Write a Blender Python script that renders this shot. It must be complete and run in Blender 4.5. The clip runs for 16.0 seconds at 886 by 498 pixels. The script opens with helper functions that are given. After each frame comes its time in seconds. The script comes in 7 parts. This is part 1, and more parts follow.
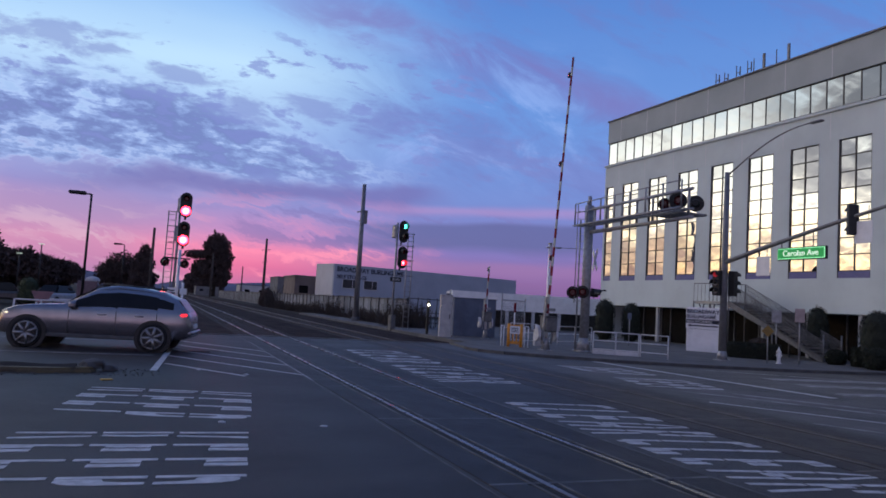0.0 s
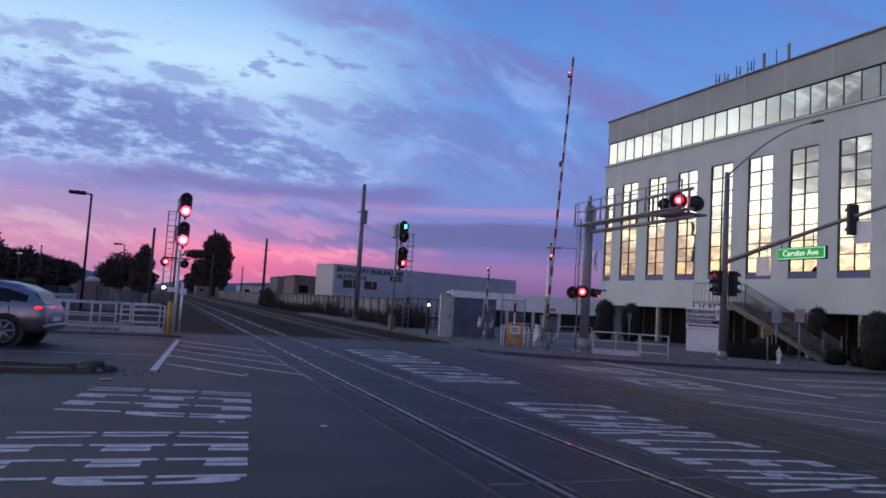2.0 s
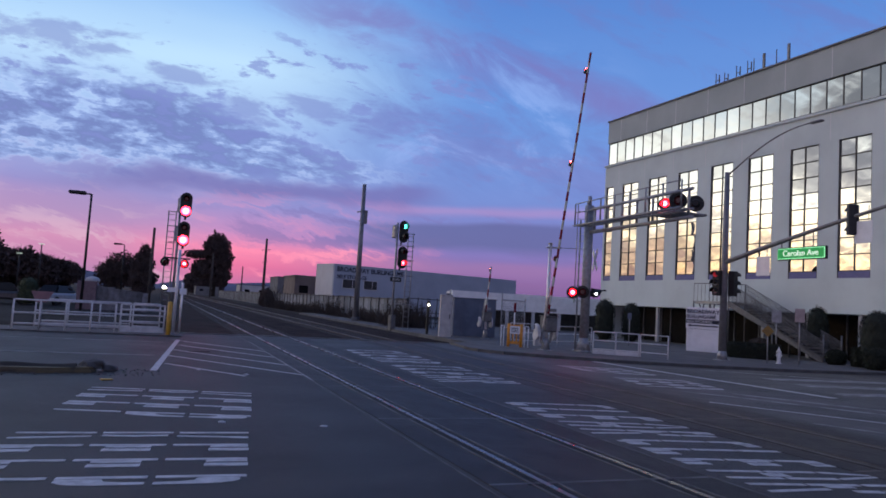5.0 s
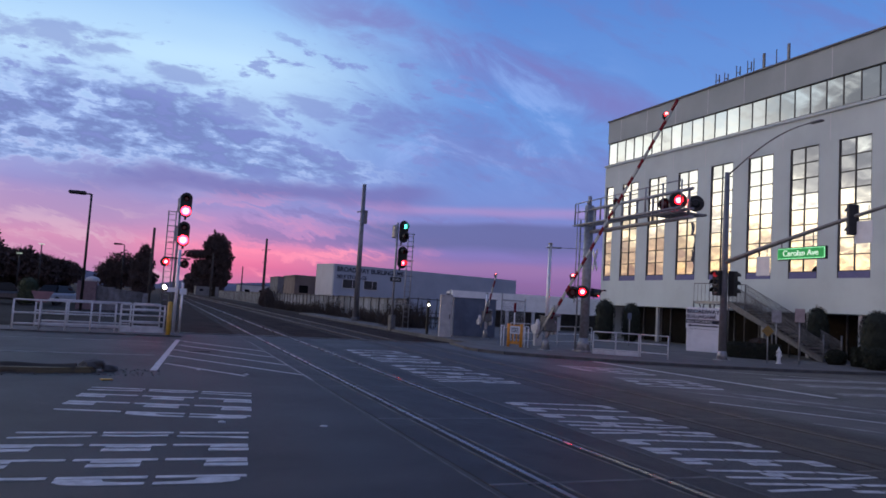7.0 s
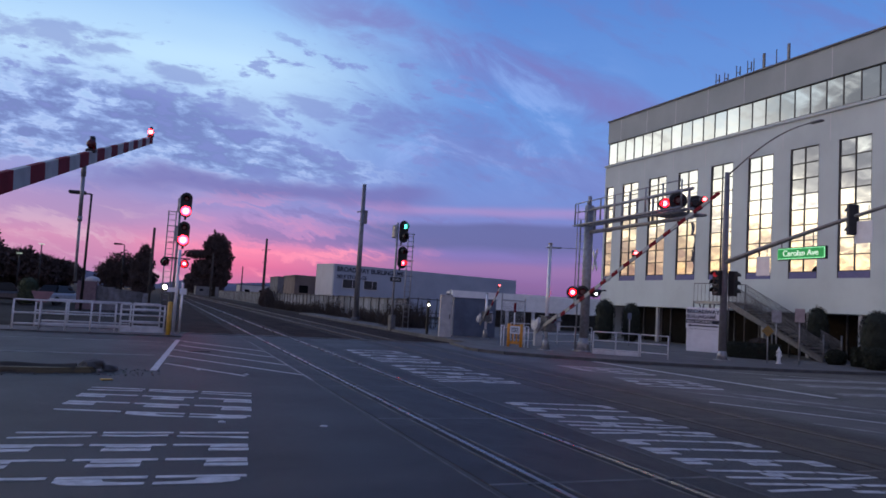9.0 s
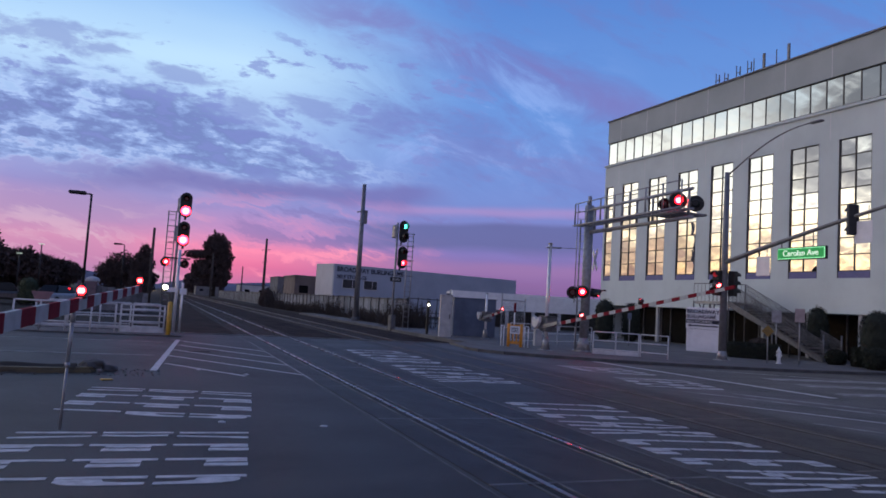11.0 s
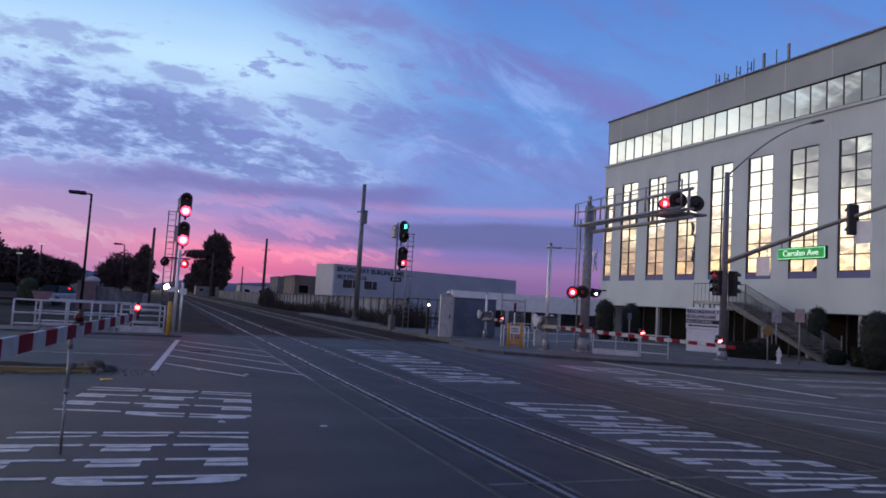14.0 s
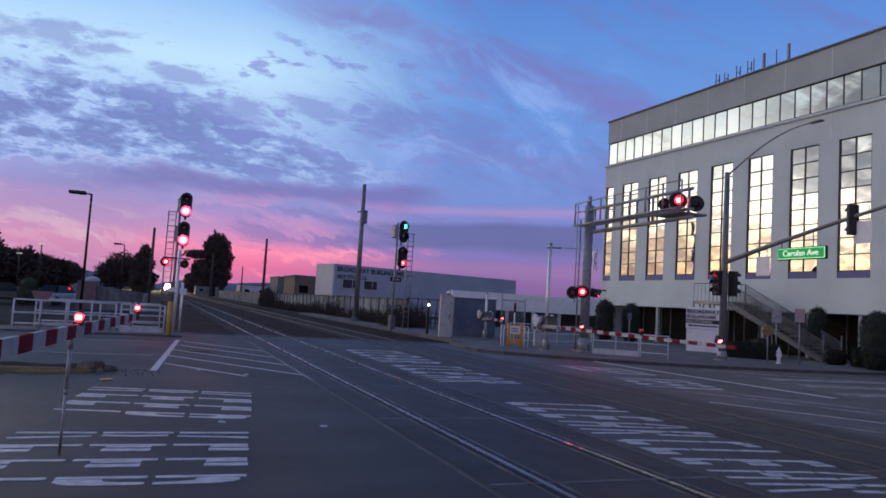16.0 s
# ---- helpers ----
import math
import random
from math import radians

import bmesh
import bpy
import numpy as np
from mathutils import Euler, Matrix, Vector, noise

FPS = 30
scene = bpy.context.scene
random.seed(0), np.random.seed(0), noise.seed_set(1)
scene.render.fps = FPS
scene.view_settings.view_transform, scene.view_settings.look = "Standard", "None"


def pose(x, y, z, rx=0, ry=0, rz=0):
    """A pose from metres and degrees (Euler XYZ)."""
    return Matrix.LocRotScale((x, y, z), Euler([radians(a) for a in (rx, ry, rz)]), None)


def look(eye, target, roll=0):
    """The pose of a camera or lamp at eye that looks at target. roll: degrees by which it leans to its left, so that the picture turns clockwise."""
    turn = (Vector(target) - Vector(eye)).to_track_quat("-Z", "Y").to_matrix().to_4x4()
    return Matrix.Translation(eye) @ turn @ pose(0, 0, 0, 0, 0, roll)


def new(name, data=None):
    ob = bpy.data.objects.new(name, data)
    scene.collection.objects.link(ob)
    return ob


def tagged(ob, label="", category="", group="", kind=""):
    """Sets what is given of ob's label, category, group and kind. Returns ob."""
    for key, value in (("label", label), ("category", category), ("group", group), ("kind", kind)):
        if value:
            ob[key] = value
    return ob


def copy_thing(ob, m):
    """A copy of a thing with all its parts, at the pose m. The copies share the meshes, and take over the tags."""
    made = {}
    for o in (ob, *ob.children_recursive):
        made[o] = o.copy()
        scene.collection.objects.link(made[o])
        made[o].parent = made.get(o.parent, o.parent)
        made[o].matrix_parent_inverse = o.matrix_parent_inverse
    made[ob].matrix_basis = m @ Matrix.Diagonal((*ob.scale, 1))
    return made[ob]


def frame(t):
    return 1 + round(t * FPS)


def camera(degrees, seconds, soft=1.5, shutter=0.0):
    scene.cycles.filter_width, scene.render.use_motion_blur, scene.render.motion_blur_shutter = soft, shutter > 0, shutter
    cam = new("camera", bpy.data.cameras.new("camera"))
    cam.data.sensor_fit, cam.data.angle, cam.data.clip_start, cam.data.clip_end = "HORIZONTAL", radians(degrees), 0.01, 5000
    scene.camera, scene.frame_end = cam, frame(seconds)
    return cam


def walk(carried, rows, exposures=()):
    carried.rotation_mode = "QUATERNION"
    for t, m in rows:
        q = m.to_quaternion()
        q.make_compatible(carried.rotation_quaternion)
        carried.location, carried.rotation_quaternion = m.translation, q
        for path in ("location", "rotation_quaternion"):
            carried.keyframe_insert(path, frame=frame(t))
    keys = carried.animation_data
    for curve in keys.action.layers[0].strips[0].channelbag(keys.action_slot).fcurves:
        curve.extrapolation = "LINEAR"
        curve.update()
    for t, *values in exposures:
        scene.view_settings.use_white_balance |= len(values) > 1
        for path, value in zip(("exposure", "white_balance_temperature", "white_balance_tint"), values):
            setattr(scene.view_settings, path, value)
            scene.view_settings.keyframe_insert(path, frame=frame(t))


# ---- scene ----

# ================= camera =================
cam = camera(63.04, 16.0, soft=1.7)
EYE = Vector((0.0, 0.0, 1.75))
YAW, PITCH = 0.369267, 0.077513
AIM = EYE + 10 * Vector((math.sin(YAW) * math.cos(PITCH), math.cos(YAW) * math.cos(PITCH), math.sin(PITCH)))
walk(cam, [(0.0, look(EYE, AIM, 3.4977)), (16.0, look(EYE, AIM, 3.4977))], exposures=[(0.0, 0.0), (16.0, 0.0)])


# ================= colour, world, sun =================
def srgb(r, g, b, k=1.0):
    f = lambda c: (c / 255 / 12.92) if c <= 10 else ((c / 255 + 0.055) / 1.055) ** 2.4
    return (f(r) * k, f(g) * k, f(b) * k, 1.0)


def node(tree, kind, **inputs):
    n = tree.nodes.new(kind)
    for k, v in inputs.items():
        n.inputs[k.replace("_", " ")].default_value = v
    return n


def ramp(tree, fac, stops, ease="LINEAR"):
    n = tree.nodes.new("ShaderNodeValToRGB")
    n.color_ramp.interpolation = ease
    els = n.color_ramp.elements
    while len(els) < len(stops):
        els.new(0.5)
    for e, (p, c) in zip(els, stops):
        e.position, e.color = p, c
    tree.links.new(fac, n.inputs["Fac"])
    return n.outputs["Color"]


def maths(tree, op, a, b=None, c=None):
    n = tree.nodes.new("ShaderNodeMath")
    n.operation = op
    for i, v in enumerate((a, b, c)):
        if v is None:
            continue
        if isinstance(v, (int, float)):
            n.inputs[i].default_value = v
        else:
            tree.links.new(v, n.inputs[i])
    return n.outputs[0]


def span(tree, v, a, b, lo=0.0, hi=1.0):
    n = tree.nodes.new("ShaderNodeMapRange")
    n.interpolation_type = "SMOOTHSTEP"
    tree.links.new(v, n.inputs["Value"])
    for k, x in (("From Min", a), ("From Max", b), ("To Min", lo), ("To Max", hi)):
        n.inputs[k].default_value = x
    return n.outputs["Result"]


def blend(tree, fac, a, b, how="MIX"):
    n = tree.nodes.new("ShaderNodeMix")
    n.data_type, n.blend_type = "RGBA", how
    ins = {"f": n.inputs[0], "a": n.inputs[6], "b": n.inputs[7]}
    for k, v in (("f", fac), ("a", a), ("b", b)):
        if isinstance(v, (int, float, tuple)):
            ins[k].default_value = v
        else:
            tree.links.new(v, ins[k])
    return n.outputs[2]


def dusk_sky():
    w = bpy.data.worlds.new("dusk_sky")
    scene.world = w
    w.use_nodes = True
    t = w.node_tree
    t.nodes.clear()
    co = t.nodes.new("ShaderNodeTexCoord")
    sep = t.nodes.new("ShaderNodeSeparateXYZ")
    t.links.new(co.outputs["Generated"], sep.inputs[0])
    X, Y, Z = sep.outputs
    up = maths(t, "MAXIMUM", Z, 0.0)
    # soft uneven layers: the height of each colour band wavers a little
    wob = node(t, "ShaderNodeTexNoise", Scale=2.2, Detail=3.0)
    flat = t.nodes.new("ShaderNodeMapping")
    flat.inputs["Scale"].default_value = (1.0, 1.0, 7.0)
    t.links.new(co.outputs["Generated"], flat.inputs["Vector"])
    t.links.new(flat.outputs[0], wob.inputs["Vector"])
    h = maths(t, "ADD", up, maths(t, "MULTIPLY_ADD", wob.outputs["Fac"], 0.05, -0.025))
    h = maths(t, "MULTIPLY", maths(t, "MAXIMUM", h, 0.0), 2.0)
    pink = ramp(t, h, [(0.0, srgb(172, 108, 160)), (0.06, srgb(216, 108, 160)), (0.115, srgb(236, 130, 174)), (0.165, srgb(182, 130, 190)),
                       (0.25, srgb(132, 132, 200)), (0.40, srgb(146, 176, 232)), (0.58, srgb(176, 212, 248)), (0.78, srgb(122, 170, 236)), (1.0, srgb(90, 135, 212))])
    blue = ramp(t, h, [(0.0, srgb(104, 88, 142)), (0.08, srgb(126, 96, 158)), (0.15, srgb(116, 110, 184)), (0.3, srgb(106, 132, 206)),
                       (0.55, srgb(96, 140, 216)), (0.8, srgb(80, 126, 206)), (1.0, srgb(66, 108, 190))])
    glow = ramp(t, h, [(0.0, srgb(205, 140, 122)), (0.06, srgb(240, 200, 144, 1.1)), (0.12, srgb(254, 230, 172, 1.3)), (0.20, srgb(255, 242, 206, 1.3)), (0.30, srgb(248, 248, 240, 1.35)),
                       (0.40, srgb(224, 236, 244, 0.92)), (0.52, srgb(196, 214, 232, 0.75)), (0.7, srgb(150, 184, 220, 0.7)), (1.0, srgb(105, 150, 220))])
    base = blend(t, span(t, X, 0.06, 0.40), pink, blue)
    west = maths(t, "ADD", maths(t, "MULTIPLY", X, -0.74), maths(t, "MULTIPLY", Y, 0.67))
    toward = span(t, west, 0.78, 0.95)
    base = blend(t, toward, base, glow)
    # behind the camera the dusk sky is lilac low down and dull blue above
    east = ramp(t, maths(t, "MULTIPLY", up, 1.0), [(0.0, srgb(176, 160, 192, 1.3)), (0.12, srgb(190, 176, 206, 1.35)), (0.35, srgb(134, 150, 198, 1.1)), (0.7, srgb(84, 112, 176)), (1.0, srgb(72, 100, 168))])
    east = blend(t, span(t, X, 0.0, 0.5), east, blend(t, 1.0, east, (0.42, 0.42, 0.42, 1.0), "MULTIPLY"))
    base = blend(t, span(t, Y, 0.3, -0.2), base, east)
    base = blend(t, span(t, Z, 0.45, 0.8), base, srgb(74, 104, 172))
    # flattened bearing and height on the side of the sunset
    q = maths(t, "MAXIMUM", maths(t, "ADD", maths(t, "MULTIPLY", X, math.sin(YAW)), maths(t, "MULTIPLY", Y, math.cos(YAW))), 0.05)
    u = maths(t, "DIVIDE", maths(t, "SUBTRACT", maths(t, "MULTIPLY", X, math.cos(YAW)), maths(t, "MULTIPLY", Y, math.sin(YAW))), q)
    v = maths(t, "DIVIDE", Z, q)

    def lined(slope):
        return maths(t, "ADD", v, maths(t, "MULTIPLY", u, slope))

    def cloud(scale, squash, slope, detail=8.0, rough=0.58, shift=0.0, twist=0.0):
        comb = t.nodes.new("ShaderNodeCombineXYZ")
        t.links.new(u, comb.inputs[0]), t.links.new(maths(t, "MULTIPLY", lined(slope), squash), comb.inputs[1])
        comb.inputs[2].default_value = shift
        n = node(t, "ShaderNodeTexNoise", Scale=scale, Detail=detail, Roughness=rough, Distortion=twist)
        t.links.new(comb.outputs[0], n.inputs["Vector"])
        return n.outputs["Fac"]

    def times(*xs):
        out = xs[0]
        for x in xs[1:]:
            out = maths(t, "MULTIPLY", out, x)
        return out
    lumps, large, veil = cloud(13.0, 2.9, 0.12, 9.0, 0.60, 1.3, 0.25), cloud(4.5, 2.2, 0.20, 4.0, 0.5, 3.7), cloud(7.0, 2.0, 0.30, 7.0, 0.62, 8.1, 0.5)
    fine = cloud(30.0, 2.6, 0.10, 5.0, 0.62, 5.3, 0.3)
    lump = maths(t, "ADD", maths(t, "ADD", maths(t, "MULTIPLY", lumps, 0.52), maths(t, "MULTIPLY", large, 0.22)), maths(t, "MULTIPLY", fine, 0.26))
    waver = maths(t, "MULTIPLY_ADD", large, 0.10, -0.05)
    # the cloud bank: its upper edge falls away from left to right
    crest = maths(t, "MINIMUM", 0.300, maths(t, "MULTIPLY_ADD", u, -0.245, 0.176))
    under = maths(t, "ADD", maths(t, "SUBTRACT", crest, v), waver)
    bank = times(span(t, under, -0.025, 0.045), span(t, maths(t, "ADD", v, waver), 0.135, 0.185), span(t, u, 0.06, -0.10))
    dens = maths(t, "ADD", maths(t, "MULTIPLY_ADD", maths(t, "SUBTRACT", lump, 0.5), 1.40, 0.5), maths(t, "MULTIPLY_ADD", bank, 0.105, -0.060))
    tone = ramp(t, dens, [(0.42, srgb(204, 224, 255)), (0.47, srgb(168, 194, 244)), (0.52, srgb(130, 156, 218)), (0.59, srgb(105, 126, 190)), (0.70, srgb(90, 108, 170))])
    loose = blend(t, times(span(t, dens, 0.425, 0.52), bank), base, tone)
    # small torn clouds above the bank, and thin veils higher up and to the right
    rag = maths(t, "ADD", lump, times(span(t, under, -0.16, -0.03), span(t, u, 0.10, -0.05), span(t, u, -0.42, -0.25), 0.03))
    loose = blend(t, times(span(t, rag, 0.535, 0.60), span(t, v, 0.12, 0.18), span(t, u, 0.12, 0.0), span(t, v, 0.40, 0.34), 0.75), loose, srgb(116, 132, 204))
    for cu_, cv_, ru, rv in ((-0.56, 0.348, 0.10, 0.030), (-0.372, 0.300, 0.055, 0.016), (-0.292, 0.258, 0.045, 0.022), (-0.182, 0.262, 0.075, 0.016), (-0.085, 0.252, 0.06, 0.024), (0.05, 0.215, 0.11, 0.03), (0.19, 0.19, 0.12, 0.03), (-0.03, 0.205, 0.03, 0.012)):
        du, dv = maths(t, "MULTIPLY_ADD", u, 1 / ru, -cu_ / ru), maths(t, "MULTIPLY_ADD", lined(0.10), 1 / rv, -(cv_ + 0.10 * cu_) / rv)
        far = maths(t, "SQRT", maths(t, "ADD", maths(t, "MULTIPLY", du, du), maths(t, "MULTIPLY", dv, dv)))
        far = maths(t, "ADD", far, maths(t, "MULTIPLY_ADD", lumps, 4.5, -2.25))
        loose = blend(t, times(span(t, far, 1.15, 0.25), 0.62), loose, srgb(110, 124, 196))
    loose = blend(t, times(span(t, veil, 0.47, 0.66), span(t, v, 0.10, 0.20), span(t, u, -0.30, 0.05), 0.55), loose, srgb(98, 116, 190))
    loose = blend(t, times(span(t, veil, 0.50, 0.36), span(t, v, 0.14, 0.22), span(t, v, 0.40, 0.30), span(t, u, -0.25, -0.05), span(t, u, 0.30, 0.10), 0.45), loose, srgb(150, 178, 244))
    # a dull lilac shelf under the bank
    shelf = maths(t, "ABSOLUTE", maths(t, "ADD", maths(t, "SUBTRACT", lined(0.03), 0.135), waver))
    loose = blend(t, times(span(t, shelf, 0.026, 0.004), span(t, u, -0.62, -0.38), span(t, u, 0.03, -0.06), 0.75), loose, srgb(102, 100, 172))
    # greyer, paler air low down away from the red
    loose = blend(t, times(span(t, u, -0.26, -0.50), span(t, v, 0.16, 0.10), 0.62), loose, srgb(150, 132, 184))
    # the sheet over the sunset itself, seen only in mirrored glass
    den = maths(t, "ADD", up, 0.20)
    px_, py_ = maths(t, "DIVIDE", X, den), maths(t, "MULTIPLY", maths(t, "DIVIDE", Y, den), 1.5)
    comb = t.nodes.new("ShaderNodeCombineXYZ")
    t.links.new(px_, comb.inputs[0]), t.links.new(py_, comb.inputs[1])
    n1 = node(t, "ShaderNodeTexNoise", Scale=5.0, Detail=10.0, Roughness=0.6, Distortion=0.2)
    t.links.new(comb.outputs[0], n1.inputs["Vector"])
    n2 = node(t, "ShaderNodeTexNoise", Scale=2.1, Detail=5.0)
    t.links.new(comb.outputs[0], n2.inputs["Vector"])
    sheet_ = maths(t, "ADD", maths(t, "MULTIPLY", n1.outputs["Fac"], 0.62), maths(t, "MULTIPLY", n2.outputs["Fac"], 0.38))
    heavy = maths(t, "MULTIPLY", span(t, X, -0.72, -0.80), span(t, Z, 0.15, 0.21))
    lump2 = maths(t, "ADD", sheet_, maths(t, "MULTIPLY", heavy, 0.17))
    warm = ramp(t, lump2, [(0.40, srgb(255, 246, 228, 1.05)), (0.50, srgb(226, 228, 226)), (0.57, srgb(158, 164, 174)), (0.66, srgb(118, 126, 146))])
    edge = maths(t, "MULTIPLY_ADD", n2.outputs["Fac"], 0.16, -0.08)
    sunlit = blend(t, maths(t, "MULTIPLY", maths(t, "MULTIPLY", span(t, lump2, 0.47, 0.60), span(t, Z, 0.02, 0.10)), 0.75), base, warm)
    sky = blend(t, toward, loose, sunlit)
    # a long violet smear falling across the upper blue
    smear = maths(t, "ABSOLUTE", maths(t, "ADD", maths(t, "SUBTRACT", lined(0.25), 0.360), maths(t, "MULTIPLY", waver, 0.6)))
    smear = times(span(t, smear, 0.048, 0.004), span(t, u, -0.36, -0.14), span(t, u, 0.36, 0.22), span(t, veil, 0.30, 0.56))
    sky = blend(t, times(smear, 0.58), sky, srgb(116, 106, 178))
    # thin pink streaks low down
    streak = node(t, "ShaderNodeTexNoise", Scale=3.0, Detail=4.0)
    thin = t.nodes.new("ShaderNodeMapping")
    thin.inputs["Scale"].default_value = (1.6, 1.0, 15.0)
    band_ = t.nodes.new("ShaderNodeCombineXYZ")
    t.links.new(u, band_.inputs[0]), t.links.new(maths(t, "ADD", lined(0.13), maths(t, "MULTIPLY_ADD", veil, 0.10, -0.05)), band_.inputs[2])
    t.links.new(band_.outputs[0], thin.inputs["Vector"])
    t.links.new(thin.outputs[0], streak.inputs["Vector"])
    low = maths(t, "MULTIPLY", span(t, Z, 0.16, 0.05), span(t, streak.outputs["Fac"], 0.5, 0.66))
    low = maths(t, "MULTIPLY", low, span(t, X, 0.4, 0.2))
    sky = blend(t, times(low, span(t, u, -0.28, -0.45), 0.5), sky, srgb(206, 180, 206))
    sky = blend(t, times(low, span(t, u, -0.40, -0.28), 0.7), sky, srgb(250, 150, 184))
    # flat blue cloud bars low in the sky
    bar = times(span(t, streak.outputs["Fac"], 0.50, 0.40), span(t, v, 0.15, 0.10), span(t, v, 0.045, 0.08), span(t, u, -0.50, -0.20))
    sky = blend(t, times(bar, 0.62), sky, srgb(112, 104, 172))
    # one long dull blue bar over the horizon, and dark cloud streaks before the sunset
    hw = maths(t, "MULTIPLY", h, 0.5)
    bar = maths(t, "MULTIPLY", maths(t, "MULTIPLY", span(t, hw, 0.070, 0.084), span(t, hw, 0.120, 0.108)), span(t, X, 0.18, 0.34))
    sky = blend(t, maths(t, "MULTIPLY", bar, 0.9), sky, srgb(88, 96, 158))
    for lo, hi, k, tint in ((0.120, 0.146, 0.45, srgb(174, 136, 196)), (0.040, 0.068, 0.35, srgb(158, 114, 168))):
        mid = (lo + hi) / 2
        lit = maths(t, "MULTIPLY", maths(t, "MULTIPLY", span(t, hw, lo, mid), span(t, hw, hi, mid)), span(t, X, 0.16, 0.34))
        sky = blend(t, maths(t, "MULTIPLY", lit, k), sky, tint)
    dark = maths(t, "MULTIPLY", maths(t, "MULTIPLY", span(t, streak.outputs["Fac"], 0.44, 0.56), span(t, Z, 0.14, 0.10)), toward)
    sky = blend(t, maths(t, "MULTIPLY", dark, 0.7), sky, srgb(150, 134, 132))
    heap = maths(t, "MULTIPLY", maths(t, "MULTIPLY", span(t, X, -0.71, -0.80), span(t, maths(t, "ADD", Z, edge), 0.16, 0.22)), span(t, n1.outputs["Fac"], 0.34, 0.56))
    sky = blend(t, maths(t, "MULTIPLY", heap, 0.85), sky, srgb(78, 90, 110))
    roofward = times(span(t, X, -0.69, -0.77), span(t, maths(t, "ADD", Z, maths(t, "MULTIPLY", edge, 0.4)), 0.21, 0.27), span(t, n1.outputs["Fac"], 0.30, 0.52))
    sky = blend(t, times(roofward, toward, 0.85), sky, srgb(84, 95, 112))
    dull = maths(t, "MULTIPLY", maths(t, "MULTIPLY", span(t, X, -0.745, -0.665), span(t, maths(t, "ADD", Z, maths(t, "MULTIPLY", edge, 0.8)), 0.14, 0.09)), toward)
    sky = blend(t, maths(t, "MULTIPLY", dull, 0.92), sky, blend(t, span(t, n1.outputs["Fac"], 0.35, 0.62), srgb(168, 154, 146), srgb(92, 90, 106)))
    sky = blend(t, 1.0, sky, (1.04, 1.0, 0.925, 1.0), "MULTIPLY")
    sky = blend(t, toward, sky, (1.9, 1.8, 1.7, 1.0), "MULTIPLY")
    bg = t.nodes.new("ShaderNodeBackground")
    t.links.new(sky, bg.inputs["Color"])
    bg.inputs["Strength"].default_value = 1.16
    air = t.nodes.new("ShaderNodeTexSky")
    air.sky_type, air.sun_disc = "NISHITA", False
    air.sun_elevation, air.sun_rotation = radians(1.0), radians(-48)
    bg2 = t.nodes.new("ShaderNodeBackground")
    t.links.new(air.outputs[0], bg2.inputs["Color"])
    bg2.inputs["Strength"].default_value = 0.02
    both, out = t.nodes.new("ShaderNodeAddShader"), t.nodes.new("ShaderNodeOutputWorld")
    t.links.new(bg.outputs[0], both.inputs[0]), t.links.new(bg2.outputs[0], both.inputs[1])
    t.links.new(both.outputs[0], out.inputs[0])


dusk_sky()
sun = new("sun", bpy.data.lights.new("sun", "SUN"))
sun.data.energy, sun.data.angle, sun.data.color = 0.5, radians(30), (1.0, 0.84, 0.74)
sun.matrix_basis = look((-74, 67, 66), (0, 0, 0))


# ================= materials =================
def surface(name, a, b=None, rough=0.7, metal=0.0, scale=6.0, fine=60.0, bump=0.15, stain=0.35, wear=None, spec=0.5, vary=0.0):
    """Two-scale noise between colours a and b, fine grain, relief; vary: brightness change from object to object."""
    m = bpy.data.materials.new(name)
    m.use_nodes = True
    t = m.node_tree
    p = t.nodes["Principled BSDF"]
    b = b or tuple(c * 0.7 for c in a[:3]) + (1.0,)
    co = t.nodes.new("ShaderNodeTexCoord")
    big = node(t, "ShaderNodeTexNoise", Scale=scale, Detail=5.0, Roughness=0.6)
    small = node(t, "ShaderNodeTexNoise", Scale=fine, Detail=3.0, Roughness=0.7)
    for n in (big, small):
        t.links.new(co.outputs["Object"], n.inputs["Vector"])
    col = blend(t, span(t, big.outputs["Fac"], 0.35, 0.68), a, b)
    grain = maths(t, "MULTIPLY_ADD", small.outputs["Fac"], stain, 1.0 - stain / 2)
    if vary:
        info = t.nodes.new("ShaderNodeObjectInfo")
        grain = maths(t, "MULTIPLY", grain, maths(t, "MULTIPLY_ADD", info.outputs["Random"], vary, 1 - vary / 2))
    comb = t.nodes.new("ShaderNodeCombineColor")
    for i in range(3):
        t.links.new(grain, comb.inputs[i])
    col = blend(t, 1.0, col, comb.outputs[0], "MULTIPLY")
    t.links.new(col, p.inputs["Base Color"])
    t.links.new(maths(t, "MULTIPLY_ADD", big.outputs["Fac"], 0.25, rough - 0.125), p.inputs["Roughness"])
    p.inputs["Metallic"].default_value = metal
    p.inputs["Specular IOR Level"].default_value = spec
    if bump:
        bm_ = node(t, "ShaderNodeBump", Strength=bump, Distance=0.02)
        t.links.new(small.outputs["Fac"], bm_.inputs["Height"])
        t.links.new(bm_.outputs[0], p.inputs["Normal"])
    return m


def grey(v, tint=(1, 1, 1)):
    return (v * tint[0], v * tint[1], v * tint[2], 1.0)


def glowing(name, colour, strength):
    m = bpy.data.materials.new(name)
    m.use_nodes = True
    p = m.node_tree.nodes["Principled BSDF"]
    p.inputs["Base Color"].default_value = (*[min(1, c * 0.5) for c in colour], 1)
    p.inputs["Emission Color"].default_value = (*colour, 1)
    p.inputs["Emission Strength"].default_value = strength
    return m


